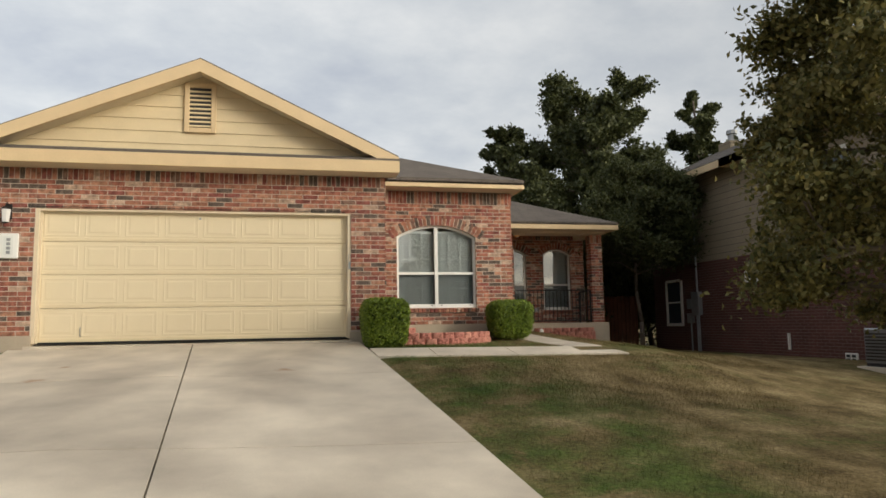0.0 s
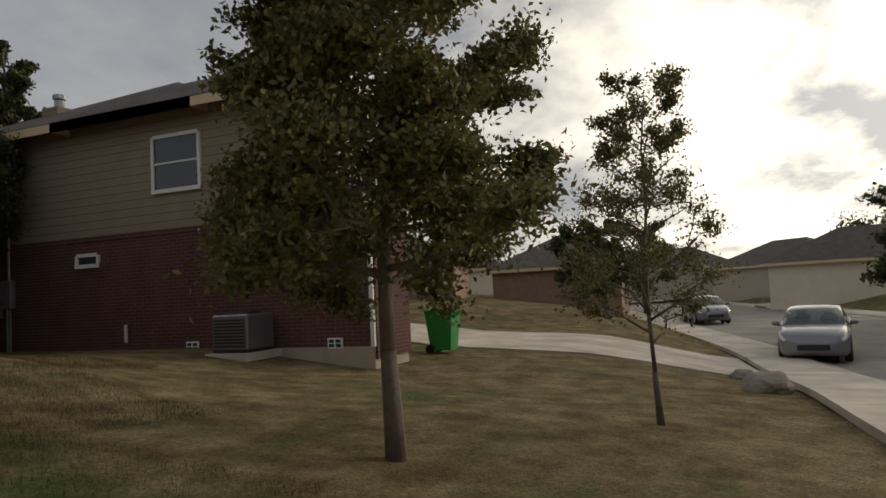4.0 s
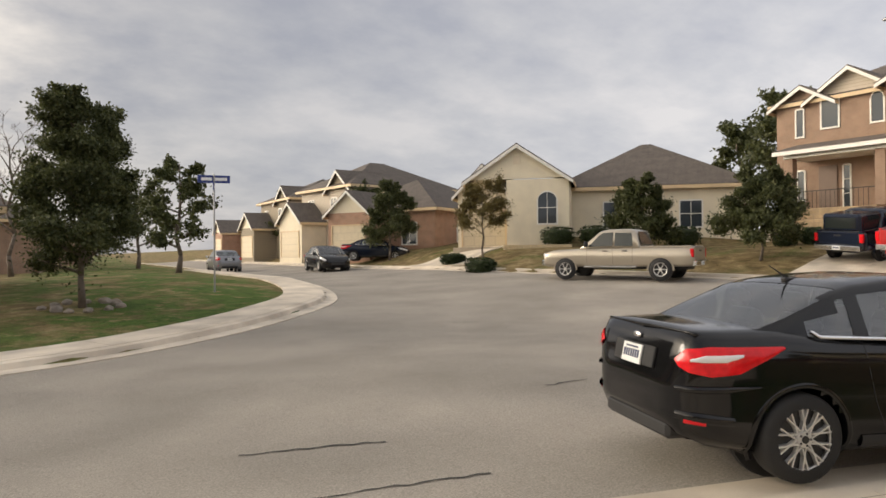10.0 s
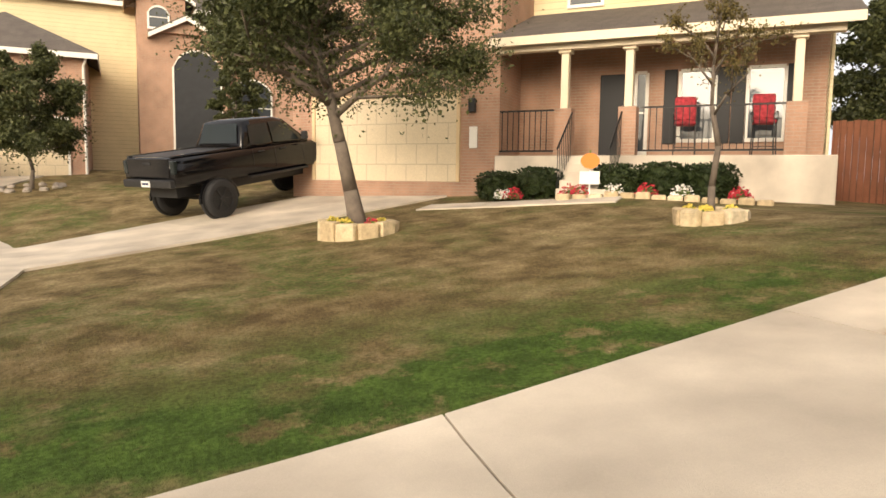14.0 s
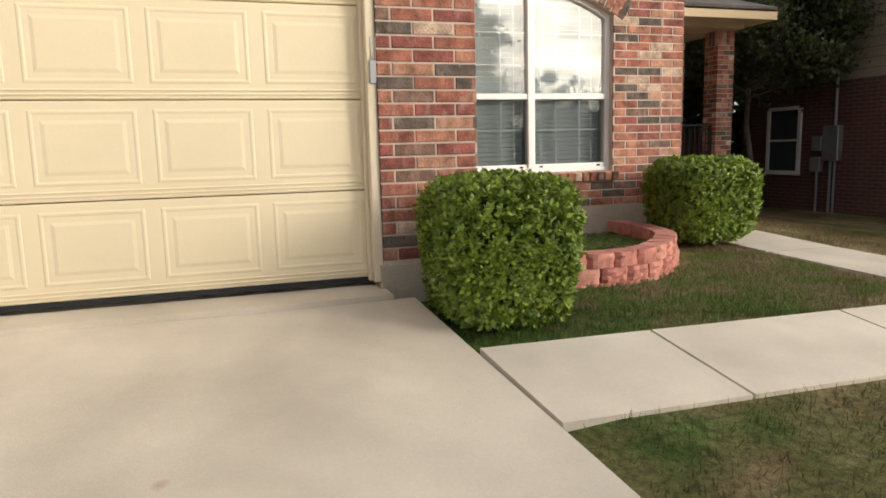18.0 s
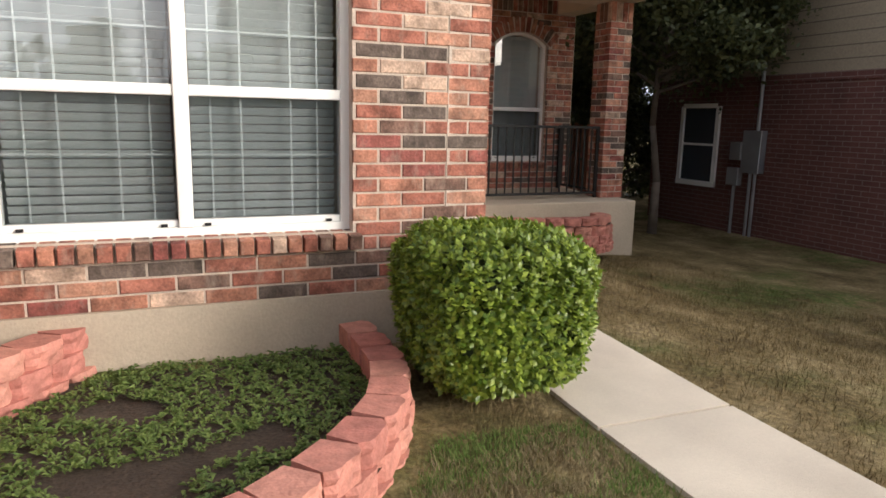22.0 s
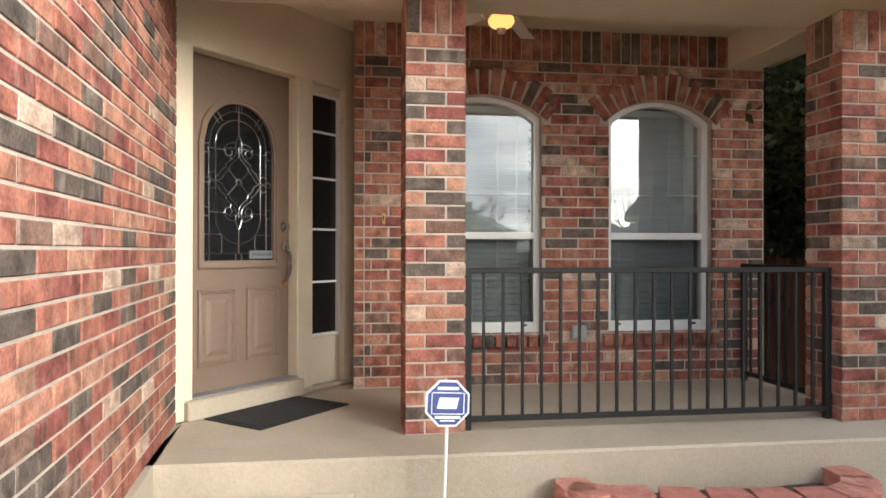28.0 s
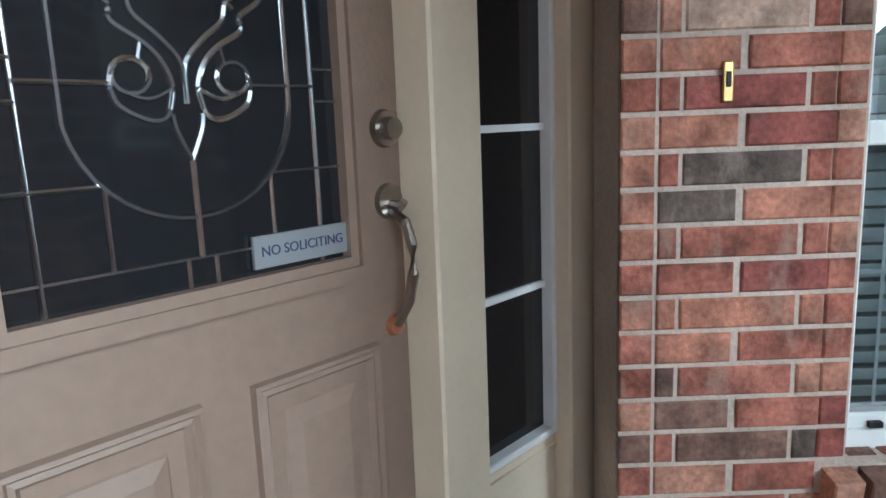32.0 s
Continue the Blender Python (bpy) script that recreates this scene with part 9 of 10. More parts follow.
def hedge_bush(label, x, y, w, d, h, seed, count, z=None, size=0.042, leaves=None, name="boxwood_bush"):
    """A clipped, rounded-square bush: a twiggy core, a dark lump as the shade within, and many small glossy leaves in
    sprigs.
    """
    rng = random.Random(seed)
    z = g(x, y) - 0.02 if z is None else z
    b = thing(name, label, "bush", pose(x, y, z))
    bm = bmesh.new()
    for _ in range(70):
        a = rng.uniform(0, 6.28)
        q = Vector((math.cos(a) * w * 0.4 * rng.random(), math.sin(a) * d * 0.4 * rng.random(), h * rng.uniform(0.55, 0.9)))
        add_rod(bm, (q.x * 0.25, q.y * 0.25, 0), q, 0.009, 0.003, 4)
    part("stems", bm, M_bark, b)
    # solid lump whose dark green stands in for the shade between the leaves
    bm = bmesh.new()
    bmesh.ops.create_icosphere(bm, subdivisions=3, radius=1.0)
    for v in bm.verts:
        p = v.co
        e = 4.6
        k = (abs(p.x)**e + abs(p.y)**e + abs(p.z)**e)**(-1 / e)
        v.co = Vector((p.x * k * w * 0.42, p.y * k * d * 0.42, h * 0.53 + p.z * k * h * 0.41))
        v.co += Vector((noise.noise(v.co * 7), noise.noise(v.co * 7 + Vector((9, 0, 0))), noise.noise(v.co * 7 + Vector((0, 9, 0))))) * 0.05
    part("shade_core", bm, M_shrub, b)
    bm = bmesh.new()
    for _ in range(count):
        p = Vector((rng.gauss(0, 1), rng.gauss(0, 1), rng.gauss(0, 1))).normalized()
        e = 4.6
        k = (abs(p.x)**e + abs(p.y)**e + abs(p.z)**e)**(-1 / e)
        r = rng.uniform(0.90, 1.04) + 0.05 * noise.noise(p * 4.0 + Vector((seed, 0, 0)))
        tp = 0.90 + 0.10 * clamp(p.z * k + 0.6, 0, 1)
        c = Vector((p.x * k * w * 0.5 * r * tp, p.y * k * d * 0.5 * r * tp, h * 0.52 + p.z * k * h * 0.48 * r))
        up = (Vector((p.x, p.y, p.z + 0.7)).normalized() + Vector((rng.uniform(-1, 1), rng.uniform(-1, 1), rng.uniform(-0.5, 1))) * 0.55).normalized()
        side = up.orthogonal().normalized()
        for j in range(5):
            rot = Matrix.Rotation(j * 2.2 + rng.uniform(-0.4, 0.4), 3, up)
            o = rot @ side
            a = (up * 0.55 + o * 0.85).normalized()
            s = size * rng.uniform(0.7, 1.25)
            q = c + up * (j * 0.007)
            t = a.cross(up).normalized() * s * 0.30
            lift = up * s * 0.06
            bm.faces.new([bm.verts.new(q), bm.verts.new(q + a * s * 0.55 + t - lift), bm.verts.new(q + a * s), bm.verts.new(q + a * s * 0.55 - t - lift)])
    part("leaves", bm, leaves or M_boxwood, b)
    return b


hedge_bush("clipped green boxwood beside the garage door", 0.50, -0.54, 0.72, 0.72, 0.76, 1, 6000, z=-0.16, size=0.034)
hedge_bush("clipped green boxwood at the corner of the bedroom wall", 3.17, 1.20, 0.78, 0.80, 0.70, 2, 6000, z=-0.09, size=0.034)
for i, (lx, w, h) in enumerate(((6.65, 0.75, 0.62), (7.62, 0.95, 0.66), (9.45, 0.95, 0.66), (10.4, 0.82, 0.72), (11.35, 0.9, 0.72))):
    p = H4.matrix_world @ Vector((lx, -0.95, 0))
    hedge_bush("dark clipped shrub before the neighbour's porch", p.x, p.y, w, 0.9, h, 30 + i, 420, size=0.09, leaves=M_shrub, name="shrub")
for i, (x, y, w, h) in enumerate(((-22.8, -37.8, 1.6, 0.9), (-24.4, -36.6, 1.7, 0.9), (-17.4, -39.6, 1.2, 0.5), (-17.0, -36.2, 1.3, 0.7), (10.8, -34.8, 1.6, 0.9), (6.6, -36.0, 1.8, 0.8), (19.6, -27.6, 1.6, 1.0), (24.6, -25.4, 2.2, 1.0), (-29.0, -28.9, 1.0, 0.8), (-30.0, -28.2, 1.0, 0.7), (-27.8, -33.8, 1.6, 1.0))):
    hedge_bush("dark rounded shrub before a house", x, y, w, w * 0.8, h, 50 + i, 320, size=0.11, leaves=M_shrub, name="shrub")


# ---- street furniture and garden things ----
def rock(name, label, x, y, r, seed, z=None, flat=0.6, mat=None, group=""):
    rng = random.Random(seed)
    bm = bmesh.new()
    bmesh.ops.create_icosphere(bm, subdivisions=3, radius=1.0)
    off = Vector((seed * 3.1, 0, 0))
    for v in bm.verts:
        p = v.co.copy()
        k = 1 + 0.28 * noise.noise(p * 1.3 + off) + 0.10 * noise.noise(p * 3.5 + off)
        v.co = Vector((p.x * r * k, p.y * r * 0.8 * k, p.z * r * flat * k))
    ob = part(name, bm, mat or M_rock)
    ob.matrix_world = pose(x, y, (g(x, y) if z is None else z) + r * flat * 0.45, 0, 0, rng.uniform(0, 360))
    return tagged(ob, label, "rock", group)


rock("boulder", "pale rough boulder at the corner of the neighbour's drive", 12.2, -9.95, 0.42, 3)
rock("boulder", "small pale boulder beside the neighbour's drive", 15.0, -9.6, 0.26, 4)

BIN = thing("wheeled_bin", "bright green plastic wheeled bin", "bin", pose(14.3, -3.2, g(14.3, -3.2)))
bm = bmesh.new()
vs = [[bm.verts.new((sx * w, sy * d, z)) for sx, sy in ((-1, -1), (1, -1), (1, 1), (-1, 1))] for w, d, z in ((0.22, 0.25, 0.08), (0.29, 0.34, 0.95))]
for k in range(4):
    bm.faces.new((vs[0][k], vs[0][(k + 1) % 4], vs[1][(k + 1) % 4], vs[1][k]))
bm.faces.new(vs[0])
bm.faces.new(vs[1])
bmesh.ops.recalc_face_normals(bm, faces=bm.faces[:])
part("tub", bm, M_green, BIN)
box("lid", (-0.31, 0.31, -0.37, 0.36, 0.95, 1.03), M_green, BIN, bevel=0.025)
for s in (-1, 1):
    bm = bmesh.new()
    add_rod(bm, (s * 0.25, 0.24, 0.11), (s * 0.30, 0.24, 0.11), 0.11, 0.11, 14)
    part("wheel", bm, M_rubber, BIN)

LAMP = thing("street_lamp", "tall grey street lamp with a curved arm", "street lamp", pose(-25.1, -20.1, g(-25.1, -20.1)))
bm = bmesh.new()
add_rod(bm, (0, 0, 0), (0, 0, 8.2), 0.10, 0.065, 12)
part("pole", bm, M_steel, LAMP, smooth=True)
bm = bmesh.new()
add_rod(bm, (0, 0, 0), (0, 0, 0.35), 0.16, 0.13, 12)
part("base", bm, M_steel, LAMP)
bm = bmesh.new()
add_sweep(bm, [(0, 0, 8.0), (0.05, -0.1, 8.35), (0.25, -0.5, 8.62), (0.5, -1.05, 8.72)], 0.035, 8)
part("arm", bm, M_steel, LAMP)
bm = bmesh.new()
bmesh.ops.create_uvsphere(bm, u_segments=14, v_segments=8, radius=1.0, matrix=pose(0.63, -1.36, 8.70, 0, 0, -66) @ Matrix.Diagonal((0.40, 0.15, 0.10, 1)))
HEAD = part("head", bm, M_steel, LAMP, smooth=True)
bm = bmesh.new()
bmesh.ops.create_uvsphere(bm, u_segments=12, v_segments=6, radius=1.0, matrix=pose(0.66, -1.42, 8.63, 0, 0, -66) @ Matrix.Diagonal((0.22, 0.11, 0.09, 1)))
part("lens", bm, M_clear, HEAD, smooth=True)

NAME = thing("street_name_sign", "blue street name signs crossed on a thin pole", "street sign", pose(-4.2, -32.2, g(-4.2, -32.2)))
bm = bmesh.new()
add_rod(bm, (0, 0, 0), (0, 0, 3.95), 0.03, 0.03, 8)
part("pole", bm, M_steel, NAME)
for yaw, z in ((-8, 3.78), (78, 3.52)):
    bl = part("blade", (lambda b: (add_box(b, -0.52, 0.52, -0.012, 0.012, -0.13, 0.13, 0.004), b)[1])(bmesh.new()), M_signblue, NAME)
    bl.matrix_local = pose(0, 0, z, 0, 0, yaw)
    for x0, x1 in ((-0.42, -0.02), (0.06, 0.40)):
        box("print_bar", (x0, x1, -0.016, 0.016, -0.05, 0.05), M_signwhite, bl)

STOP = thing("stop_sign", "red octagonal sign with a blue plate on a pole", "road sign", pose(54.0, -14.6, g(54.0, -14.6)))
bm = bmesh.new()
add_rod(bm, (0, 0, 0), (0, 0, 2.9), 0.03, 0.03, 8)
part("pole", bm, M_steel, STOP)
bm = bmesh.new()
add_prism(bm, [(0.36 * c, 2.2 + 0.36 * s) for c, s in O8], -0.04, -0.03)
bmesh.ops.rotate(bm, verts=bm.verts[:], cent=(0, 0, 0), matrix=Matrix.Rotation(radians(-90), 3, "Z"))
part("plate", bm, M_stop, STOP)
box("blue_plate", (-0.045, -0.035, -0.30, 0.30, 2.66, 2.86), M_signblue, STOP)

for x, y in ((6.09, -13.32), (5.47, -13.45)):
    bm = bmesh.new()
    add_rod(bm, (0, 0, -0.02), (0, 0, 0.006), 0.20, 0.20, 20)
    ob = part("manhole_cover", bm, M_iron)
    ob.matrix_world = pose(x, y - 0.25, z_road(x, y) - 0.018)
    tagged(ob, "dark round iron cover in the street", "manhole cover")


def crack(pts, w, seed):
    """A sealed crack: a thin wavering dark band lying on the road."""
    rng = random.Random(seed)
    line = smooth_line(pts, 0.12)
    bm = bmesh.new()
    rows = []
    for i, p in enumerate(line):
        t = (line[min(i + 1, len(line) - 1)] - line[max(i - 1, 0)]).normalized()
        nrm = Vector((-t.y, t.x))
        c = p + nrm * rng.uniform(-0.03, 0.03)
        ww = w * rng.uniform(0.4, 1.2)
        rows.append([bm.verts.new((q.x, q.y, z_road(q.x, q.y) - 0.012)) for q in (c - nrm * ww, c + nrm * ww)])
    for a, b in zip(rows, rows[1:]):
        bm.faces.new((a[0], a[1], b[1], b[0]))
    bmesh.ops.recalc_face_normals(bm, faces=bm.faces[:])
    ob = part("road_crack", bm, M_crack)
    tagged(ob, "dark sealed crack in the asphalt", "crack", kind="structure")


for i, (pts, w) in enumerate((([(-1.55, -15.37), (-2.2, -15.1), (-2.91, -14.76)], 0.018), ([(-0.2, -14.3), (-1.6, -13.95), (-3.3, -13.35)], 0.015), ([(-5.5, -15.5), (-6.2, -15.55)], 0.018), ([(-8.7, -23.9), (-9.3, -23.6)], 0.03), ([(-8.6, -16.8), (-9.8, -17.2)], 0.02), ([(2, -15.5), (4, -15.9), (7.5, -15.6)], 0.012))):
    crack(pts, w, i)


def flower_clump(label, x, y, z, r, mat, seed, n=90):
    rng = random.Random(seed)
    f = thing("flowers", label, "flowers", pose(x, y, z))
    for nm, mt, cnt, lo, hi, sz in (("leaves", M_weed, n, 0.0, 0.75, 0.07), ("blooms", mat, n, 0.6, 1.05, 0.05)):
        bm = bmesh.new()
        for _ in range(cnt):
            d = Vector((rng.gauss(0, 1), rng.gauss(0, 1), abs(rng.gauss(0, 1)))).normalized() * r * rng.uniform(lo, hi)
            u = Vector((rng.uniform(-1, 1), rng.uniform(-1, 1), rng.uniform(-1, 1))).normalized()
            v = u.orthogonal().normalized()
            bm.faces.new([bm.verts.new(d + q * sz) for q in (u * 0.5, v * 0.5, -u * 0.5, -v * 0.5)])
        tagged(part(nm, bm, mt, f), kind="stuff")


def stone_ring(label, x, y, r, h, n, seed, mat=None):
    rng = random.Random(seed)
    ring = thing("stone_planter", label, "planter", pose(x, y, g(x, y)))
    for k in range(n):
        a = 2 * math.pi * k / n
        w = 2 * math.pi * r / n
        bm = bmesh.new()
        add_box(bm, -w * 0.49, w * 0.49, -0.10, 0.10, -0.15, h * rng.uniform(0.85, 1.1), bevel=0.03)
        for v in bm.verts:
            v.co += Vector((rng.uniform(-1, 1), rng.uniform(-1, 1), rng.uniform(-1, 1))) * 0.018
        s = part("stone", bm, mat or M_limestone, ring)
        s.matrix_local = pose(r * math.cos(a), r * math.sin(a), 0, 0, 0, math.degrees(a) + 90)
    bm = bmesh.new()
    add_rod(bm, (0, 0, -0.1), (0, 0, h * 0.72), r * 0.92, r * 0.90, 20)
    part("soil", bm, M_soil, ring)


stone_ring("ring planter of pale limestone round the leaning oak", -13.5, -3.5, 0.64, 0.27, 11, 1)
for k, (dx, dy, m) in enumerate(((0.30, -0.30, M_flag_y), (0.42, 0.12, M_flag_r), (-0.1, -0.45, M_flag_y), (0.35, 0.35, M_flag_y))):
    flower_clump("yellow and pink flowers in the stone planter", -13.5 + dx, -3.5 + dy, g(-13.5, -3.5) + 0.18, 0.15, m, k)
stone_ring("ring planter of pale limestone round the slender tree", -9.35, 0.95, 0.45, 0.19, 9, 2)
for k, (dx, dy) in enumerate(((0.2, -0.3), (0.3, 0.1), (-0.15, -0.3))):
    flower_clump("pale yellow flowers in the stone planter", -9.35 + dx, 0.95 + dy, g(-9.35, 0.95) + 0.14, 0.12, M_flag_y, 10 + k)
for x, y, r, sd in ((-28.0, -10.9, 0.9, 21), (-0.26, -29.6, 0.9, 22), (7.5, -27.3, 0.9, 23)):
    rng = random.Random(sd)
    for k in range(11):
        a = k * 0.57
        rock("stone", "loose pale stone in a ring round a tree", x + r * math.cos(a) * rng.uniform(0.8, 1.1), y + r * math.sin(a), rng.uniform(0.12, 0.2), sd * 20 + k, mat=M_rock, group="stones round the trees")

# flower bed, sign and chairs at the west neighbour's porch
HM = H4.matrix_world
BEDW = thing("stone_edging", "low pale limestone edging of the flower bed", "edging", kind="structure")
rng = random.Random(77)
for k in range(13):
    p = HM @ Vector((8.45 + k * 0.33, -1.75 + 0.2 * math.sin(k * 0.5), 0))
    bm = bmesh.new()
    add_box(bm, -0.145, 0.145, -0.12, 0.12, -0.15, rng.uniform(0.09, 0.17), bevel=0.03)
    s = part("stone", bm, M_limestone, BEDW)
    s.matrix_local = pose(p.x, p.y, g(p.x, p.y), 0, 0, 43 + rng.uniform(-6, 6))
for k, (lx, m) in enumerate(((6.95, M_flag_w), (7.2, M_flag_r), (8.5, M_flag_r), (8.75, M_flag_r), (9.45, M_flag_w), (10.15, M_flag_r), (10.85, M_flag_w), (11.95, M_flag_r))):
    p = HM @ Vector((lx, -1.45, 0))
    flower_clump("red and white bedding flowers before the porch", p.x, p.y, g(p.x, p.y) + 0.08, 0.24, m, 30 + k, 130)
p = HM @ Vector((8.95, -1.5, 0))
PUMP = thing("garden_sign", "orange pumpkin garden sign on a white post", "sign", pose(p.x, p.y, g(p.x, p.y), 0, 0, 43))
box("post", (-0.015, 0.015, -0.012, 0.012, -0.1, 0.6), M_white, PUMP)
bm = bmesh.new()
add_prism(bm, [(0.20 * math.cos(2 * math.pi * k / 20) * (1 + 0.05 * math.cos(4 * math.pi * k / 20)), 0.80 + 0.17 * math.sin(2 * math.pi * k / 20)) for k in range(20)], -0.02, -0.012)
part("pumpkin", bm, M_orange, PUMP)
box("notice", (-0.22, 0.22, -0.03, -0.02, 0.30, 0.58), M_plate, PUMP, bevel=0.004)
box("stem", (-0.02, 0.02, -0.02, -0.012, 0.96, 1.03), M_weed, PUMP)


def porch_chair(m):
    c = thing("porch_chair", "tall black metal chair with a red patterned cushion", "chair", m, "chairs on the neighbour's porch")
    for sx in (-0.22, 0.22):
        for sy in (-0.2, 0.2):
            bm = bmesh.new()
            add_rod(bm, (sx * 1.1, sy * 1.1, 0), (sx, sy, 0.72), 0.014, 0.014, 6)
            part("leg", bm, M_black, c)
        bm = bmesh.new()
        add_sweep(bm, [(sx, 0.2, 0.72), (sx, 0.24, 1.1), (sx, 0.28, 1.42)], 0.014, 6)
        part("back_post", bm, M_black, c)
        bm = bmesh.new()
        add_sweep(bm, [(sx * 1.1, 0.22, 0.98), (sx * 1.15, -0.05, 1.0), (sx * 1.15, -0.22, 0.94), (sx * 1.1, -0.2, 0.74)], 0.014, 6)
        part("arm", bm, M_black, c)
    for z in (0.2, 0.45):
        box("foot_ring", (-0.23, 0.23, -0.22, -0.20, z, z + 0.02), M_black, c)
    box("seat_cushion", (-0.24, 0.24, -0.24, 0.22, 0.72, 0.82), M_wine, c, bevel=0.035)
    box("back_cushion", (-0.24, 0.24, -0.05, 0.05, 0.0, 0.58), M_wine, c, bevel=0.04, m=pose(0, 0.2, 0.84, -6))
    return c


for lx in (10.62, 12.3):
    porch_chair(HM @ pose(lx, 0.75, 0.75, 0, 0, 6))

# weeds in the window bed
rng = random.Random(91)
verts, faces = [], []
for _ in range(2800):
    x, y = rng.uniform(0.68, 2.68), rng.uniform(0.22, 1.82)
    if (x > 1.6 and ((x - 1.6) / 1.06)**2 + ((y - 1.5) / 1.28)**2 > 1 and y < 1.5) or (x < 1.5 and 1.1 + (x - 0.64)**2 < y < 1.5 + (x - 0.64)**2):
        continue
    if noise.noise(Vector((x * 2.2, y * 2.2, 3.0))) < -0.22:
        continue
    for k in range(6):
        a, s = rng.uniform(0, 6.28), rng.uniform(0.008, 0.022)
        c, q = math.cos(a), math.sin(a)
        zz = -0.08 + rng.uniform(0.0, 0.025)
        n = len(verts)
        verts += [(x, y, zz), (x + c * s - q * s * 0.4, y + q * s + c * s * 0.4, zz + 0.012), (x + c * s * 1.8, y + q * s * 1.8, zz + 0.008), (x + c * s + q * s * 0.4, y + q * s - c * s * 0.4, zz + 0.012)]
        faces.append((n, n + 1, n + 2, n + 3))
me = bpy.data.meshes.new("weeds")
me.from_pydata(verts, [], faces)
me.materials.append(M_weed)
tagged(new("weeds", me), "low green weeds over the soil of the window bed", "weeds", kind="stuff")

# short grass standing on the lawns beside the paths
rng = random.Random(92)
verts, faces = [], []


def on_slab(x, y):
    if 0.2 < x < 4.2 and -1.76 < y < -1.0 or 3.40 < x < 4.18 and -1.76 < y < 5.3:
        return True
    if -4.95 + 0.09 * (-y) < x < 0.17 + 0.08 * (-y) and y > -11.5:
        return True
    return 0.92 < x < 2.85 and y > 0.02 + max(0.0, x - 1.6) * 0.5


for x0, x1, y0, y1, dens in ((0.2, 3.4, -1.0, 1.85, 2600), (4.16, 7.6, -1.2, 5.2, 1500), (0.3, 5.2, -4.6, -1.7, 1300), (-9.0, -4.2, -8.6, -0.2, 900), (0.4, 3.2, -9.5, -4.6, 700)):
    for _ in range(int((x1 - x0) * (y1 - y0) * dens)):
        x, y = rng.uniform(x0, x1), rng.uniform(y0, y1)
        if on_slab(x, y):
            continue
        z = ground_at(x, y)
        h, a, w = rng.uniform(0.02, 0.055), rng.uniform(0, 6.28), rng.uniform(0.002, 0.004)
        c, q = math.cos(a), math.sin(a)
        l = rng.uniform(0.0, 0.04)
        b = rng.uniform(0, 6.28)
        n = len(verts)
        verts += [(x - c * w, y - q * w, z - 0.01), (x + c * w, y + q * w, z - 0.01), (x + math.cos(b) * l, y + math.sin(b) * l, z + h)]
        faces.append((n, n + 1, n + 2))
me = bpy.data.meshes.new("grass")
me.from_pydata(verts, [], faces)
me.materials.append(M_lawn)
tagged(new("grass", me), "short winter grass, tan and green", "grass", kind="stuff")

# blades of grass on the small lawn before the window bed
rng = random.Random(17)
PATCH = [(0.98, -0.02), (1.68, -0.02), (2.1, 0.1), (2.45, 0.38), (2.74, 0.78), (3.4, 0.75), (3.42, 0.1), (3.3, -0.65), (2.3, -1.0), (1.95, -0.96), (1.0, -0.45)]


def inside(x, y, poly):
    odd = False
    for (ax, ay), (bx, by) in zip(poly, poly[1:] + poly[:1]):
        if (ay > y) != (by > y) and x < ax + (y - ay) / (by - ay) * (bx - ax):
            odd = not odd
    return odd


green, tan = ([], []), ([], [])
for _ in range(26000):
    x, y = rng.uniform(0.98, 3.42), rng.uniform(-1.0, 0.8)
    if not inside(x, y, PATCH):
        continue
    d = noise.noise(Vector((x * 1.7, y * 1.7, 8.0))) + 0.5 * noise.noise(Vector((x * 5, y * 5, 2.0)))
    if d < -0.42 and rng.random() < 0.8:
        continue
    vs, fs = green if d + rng.uniform(-0.25, 0.25) > -0.08 else tan
    z = g(x, y)
    for k in range(3):
        a, h, w = rng.uniform(0, 6.28), rng.uniform(0.012, 0.034), rng.uniform(0.0016, 0.003)
        bx, by = x + rng.uniform(-0.012, 0.012), y + rng.uniform(-0.012, 0.012)
        c, q, lean = math.cos(a), math.sin(a), rng.uniform(0.4, 1.3) * h
        n = len(vs)
        vs += [(bx - q * w, by + c * w, z - 0.004), (bx + q * w, by - c * w, z - 0.004), (bx + c * lean, by + q * lean, z + h)]
        fs.append((n, n + 1, n + 2))
for nm, lab, mt, (vs, fs) in (("grass", "green blades of grass before the window bed", M_greenblade, green), ("dry_grass", "dry tan blades of grass before the window bed", M_grassblade, tan)):
    me = bpy.data.meshes.new(nm)
    me.from_pydata(vs, [], fs)
    me.materials.append(mt)
    tagged(new(nm, me), lab, "grass", kind="stuff")


# ---- bricks of the house walls ----
def spans(length, z, holes, ring=0.0):
    """The free stretches of one course at mid height z, between the openings and their arches."""
    cut = []
    for x0, x1, z0, spring, rise in holes:
        sill = 0.075 if ring else 0.0
        if z0 - sill - 0.02 < z < spring + rise + (ring if rise else 0.0):
            a, b = x0, x1
            if rise and z > spring - 0.05:
                o0, o1 = x0 - ring * 0.42, x1 + ring * 0.42
                xs = [o0 + (o1 - o0) * k / 60 for k in range(61)]
                inside = [x for x in xs if arch_cut(x, x0 - ring * 0.42, x1 + ring * 0.42, spring - 0.02, rise + ring) > z]
                if z > spring and not inside:
                    continue
                if inside:
                    a, b = min(inside), max(inside)
            elif z0 - sill - 0.02 < z < z0:
                a, b = x0 - 0.06, x1 + 0.06
            cut.append((a, b))
    out, x = [], 0.0
    for a, b in sorted(cut):
        if a > x:
            out.append((x, a))
        x = max(x, b)
    if x < length:
        out.append((x, length))
    return out


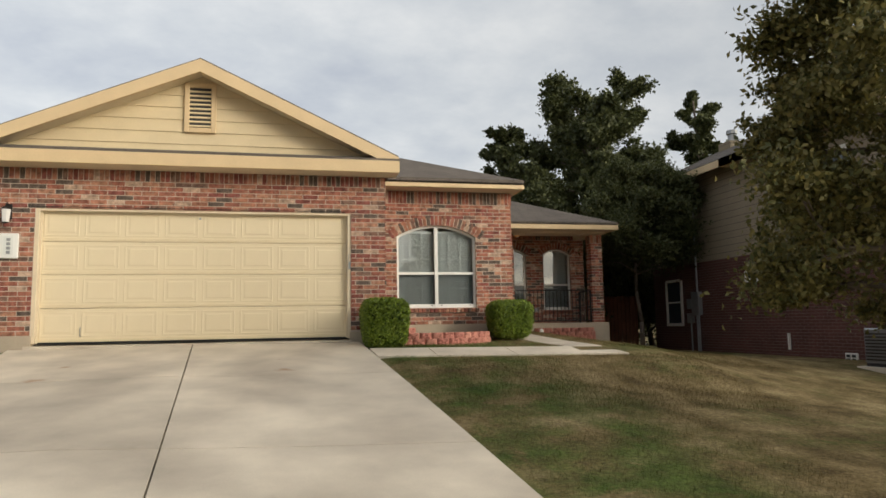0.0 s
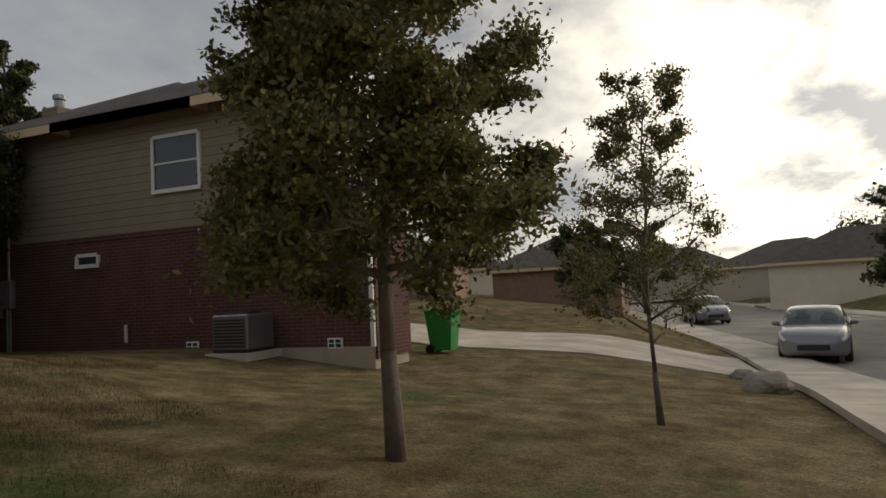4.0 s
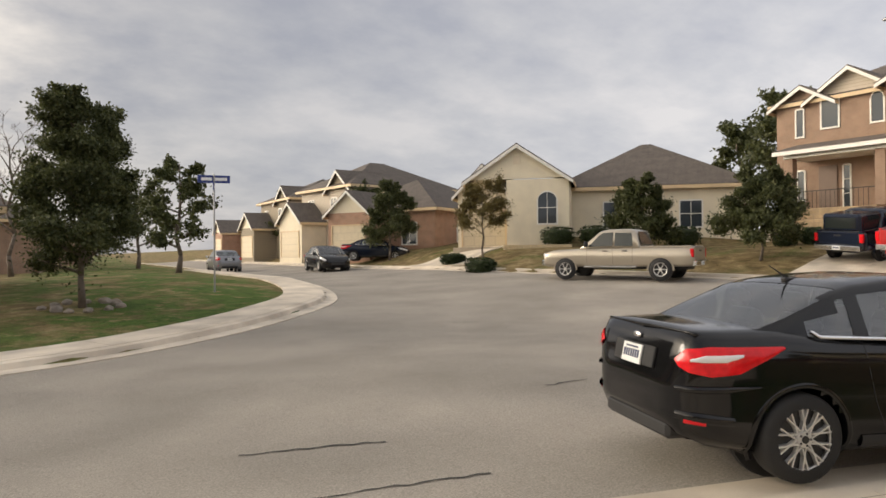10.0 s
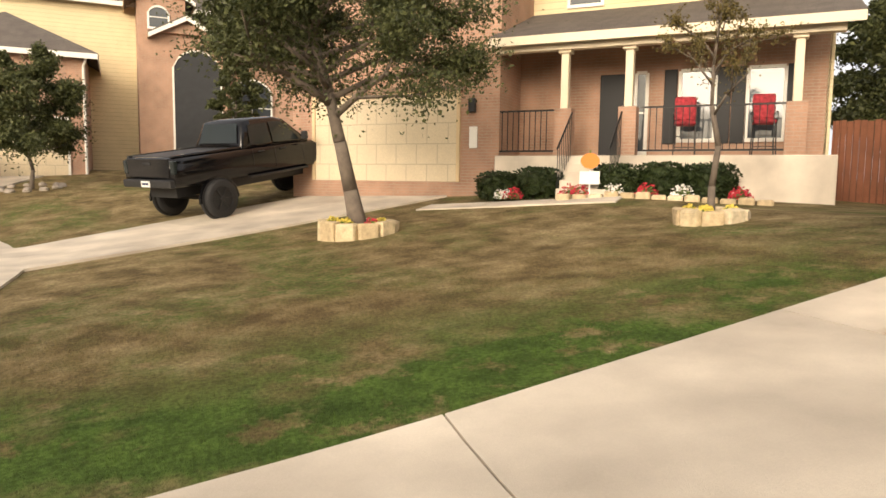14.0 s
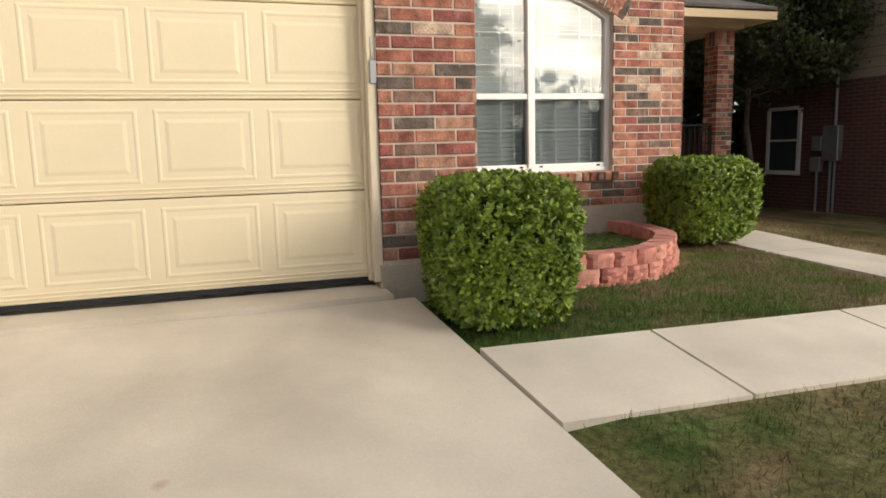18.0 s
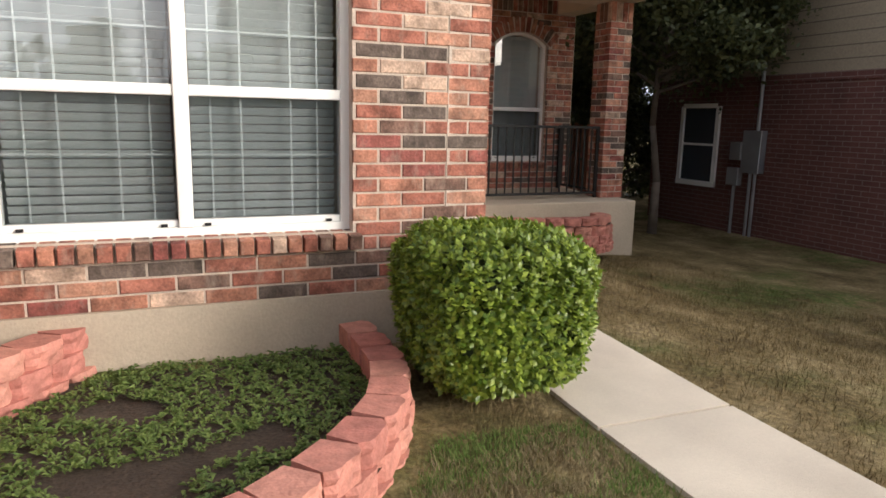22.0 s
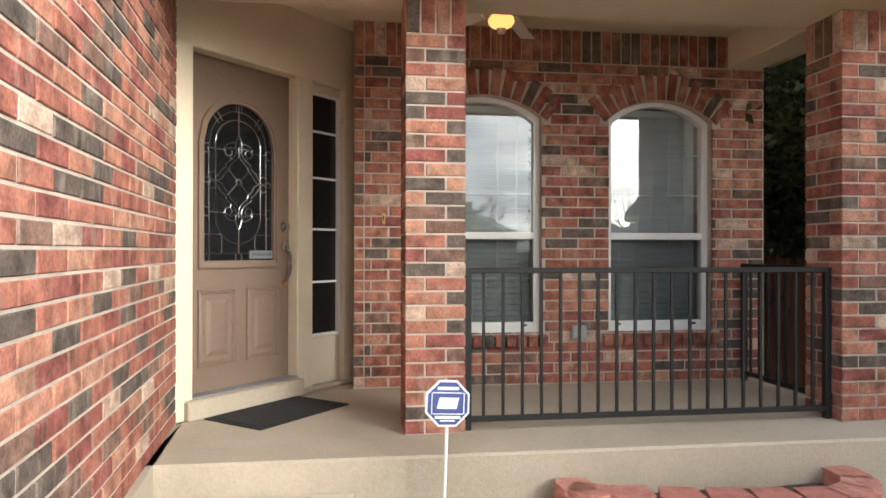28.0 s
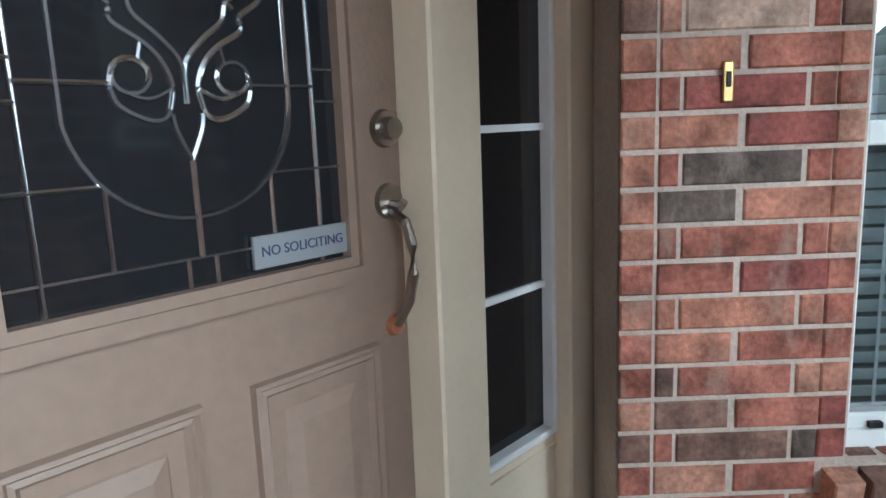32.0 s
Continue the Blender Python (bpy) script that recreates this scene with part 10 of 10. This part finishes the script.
def lay_bricks(wall, F, length, z0, z1, holes, ring=0.0, near=(0.0, 99.0), soldier=True, limit=300, stacks=()):
    """Running bond over the face of a wall, with a soldier course at the top."""
    inv = wall.matrix_world.inverted() @ F
    rng = random.Random(int(length * 1000))
    h = BRICK_H - JOINT
    top = z1 - (0.21 if soldier else 0.0)
    places = []
    k, z = 0, z0
    while z + h < top + 0.01:
        runs = list(spans(length, z + h / 2, holes, ring))
        for p, q in stacks:
            cut = []
            for a, b in runs:
                if a - 0.01 <= p and q <= b + 0.01:
                    places.append((p, z, q - p - JOINT, h))
                    cut += [c for c in ((a, p), (q, b)) if c[1] - c[0] > 0.03]
                else:
                    cut.append((a, b))
            runs = cut
        for a, b in runs:
            shift = (b % BRICK_L if holes and b >= length - 0.001 else 0.0) + (0.127 if k % 2 else 0.0)
            x = math.floor((a - shift) / BRICK_L) * BRICK_L + shift
            while x < b:
                s, e = max(x, a), min(x + BRICK_L - JOINT, b - JOINT * 0.3)
                if e - s > 0.025:
                    places.append((s, z, e - s, h))
                x += BRICK_L
        k += 1
        z += BRICK_H
    if soldier:
        for a, b in spans(length, top + 0.1, holes, ring):
            x = a
            while x + 0.05 < b:
                places.append((x, z + 0.001, 0.066, z1 - z - 0.006))
                x += BRICK_H
    order = sorted(places, key=lambda p: (not near[0] <= p[0] <= near[1], abs(p[1] - 1.2)))
    loose, rest = order[:limit], order[limit:]
    for x, z, l, hh in loose:
        b = new("brick", brick_mesh(round(l, 2) if l < 0.235 and hh < 0.1 else l, hh, 0.026))
        b.parent = wall
        b.matrix_local = inv @ pose(x, rng.uniform(-0.002, 0.002), z)
    if rest:
        verts, faces = [], []
        for x, z, l, hh in rest:
            n, y, e = len(verts), rng.uniform(-0.002, 0.002), 0.004
            verts += [(x + e, y, z + e), (x + l - e, y, z + e), (x + l - e, y, z + hh - e), (x + e, y, z + hh - e), (x, y + e, z), (x + l, y + e, z), (x + l, y + e, z + hh), (x, y + e, z + hh), (x, 0.026, z), (x + l, 0.026, z), (x + l, 0.026, z + hh), (x, 0.026, z + hh)]
            faces.append((n, n + 1, n + 2, n + 3))
            for q in (0, 4):
                for i in range(4):
                    j = (i + 1) % 4
                    faces.append((n + q + i, n + q + 4 + i, n + q + 4 + j, n + q + j))
        me = bpy.data.meshes.new("brickwork")
        me.from_pydata(verts, [], faces)
        me.materials.append(M_brick)
        ob = new("brickwork", me)
        ob.parent = wall
        ob.matrix_local = inv
        tagged(ob, kind="stuff")


def lay_arch(wall, F, hole, ring, count):
    """Wedge bricks on end over an arched opening, and a sloped rowlock sill below it."""
    x0, x1, z0, spring, rise = hole
    inv = wall.matrix_world.inverted() @ F
    half, mid = (x1 - x0) / 2, (x0 + x1) / 2
    r = (half * half + rise * rise) / (2 * rise)
    cz = spring + rise - r
    span = math.asin(half / r) + 0.07
    w = 2 * span * r / count - 0.012
    for k in range(count):
        a = -span + (k + 0.5) * 2 * span / count
        b = new("brick", brick_mesh(w, ring, 0.10))
        b.parent = wall
        b.matrix_local = inv @ pose(mid, -0.004, cz, 0, math.degrees(a), 0) @ pose(-w / 2, 0, r + 0.004)
    n = int((x1 - x0 + 0.1) / 0.0762)
    for k in range(n):
        b = new("brick", brick_mesh(0.065, 0.075, 0.16))
        b.parent = wall
        b.matrix_local = inv @ pose(x0 - 0.05 + k * (x1 - x0 + 0.1) / n, -0.045, z0 - 0.088, 8)


lay_bricks(W_gar, F_GAR, 6.18, 0.13, WALL_TOP, GAR_HOLES, near=(5.5, 6.2), limit=340)
lay_bricks(W_bed, F_BED, 2.88, 0.205, 2.90, BED_HOLES, 0.20, limit=320)
lay_arch(W_bed, F_BED, BED_HOLES[0], 0.20, 25)
lay_bricks(W_ret, F_RET, 1.87, 0.13, 2.90, [], near=(0, 1.0), limit=150)
lay_bricks(W_east, F_EAST, EAST_L - 0.04, 0.19, 2.90, [], near=(0.0, 2.6))
lay_bricks(W_win, F_WIN, 3.12, 0.20, 2.80, WIN_HOLES, 0.20, stacks=((0.0, 0.078), (0.434, 0.50)))
for hole in WIN_HOLES:
    lay_arch(W_win, F_WIN, hole, 0.20, 13)
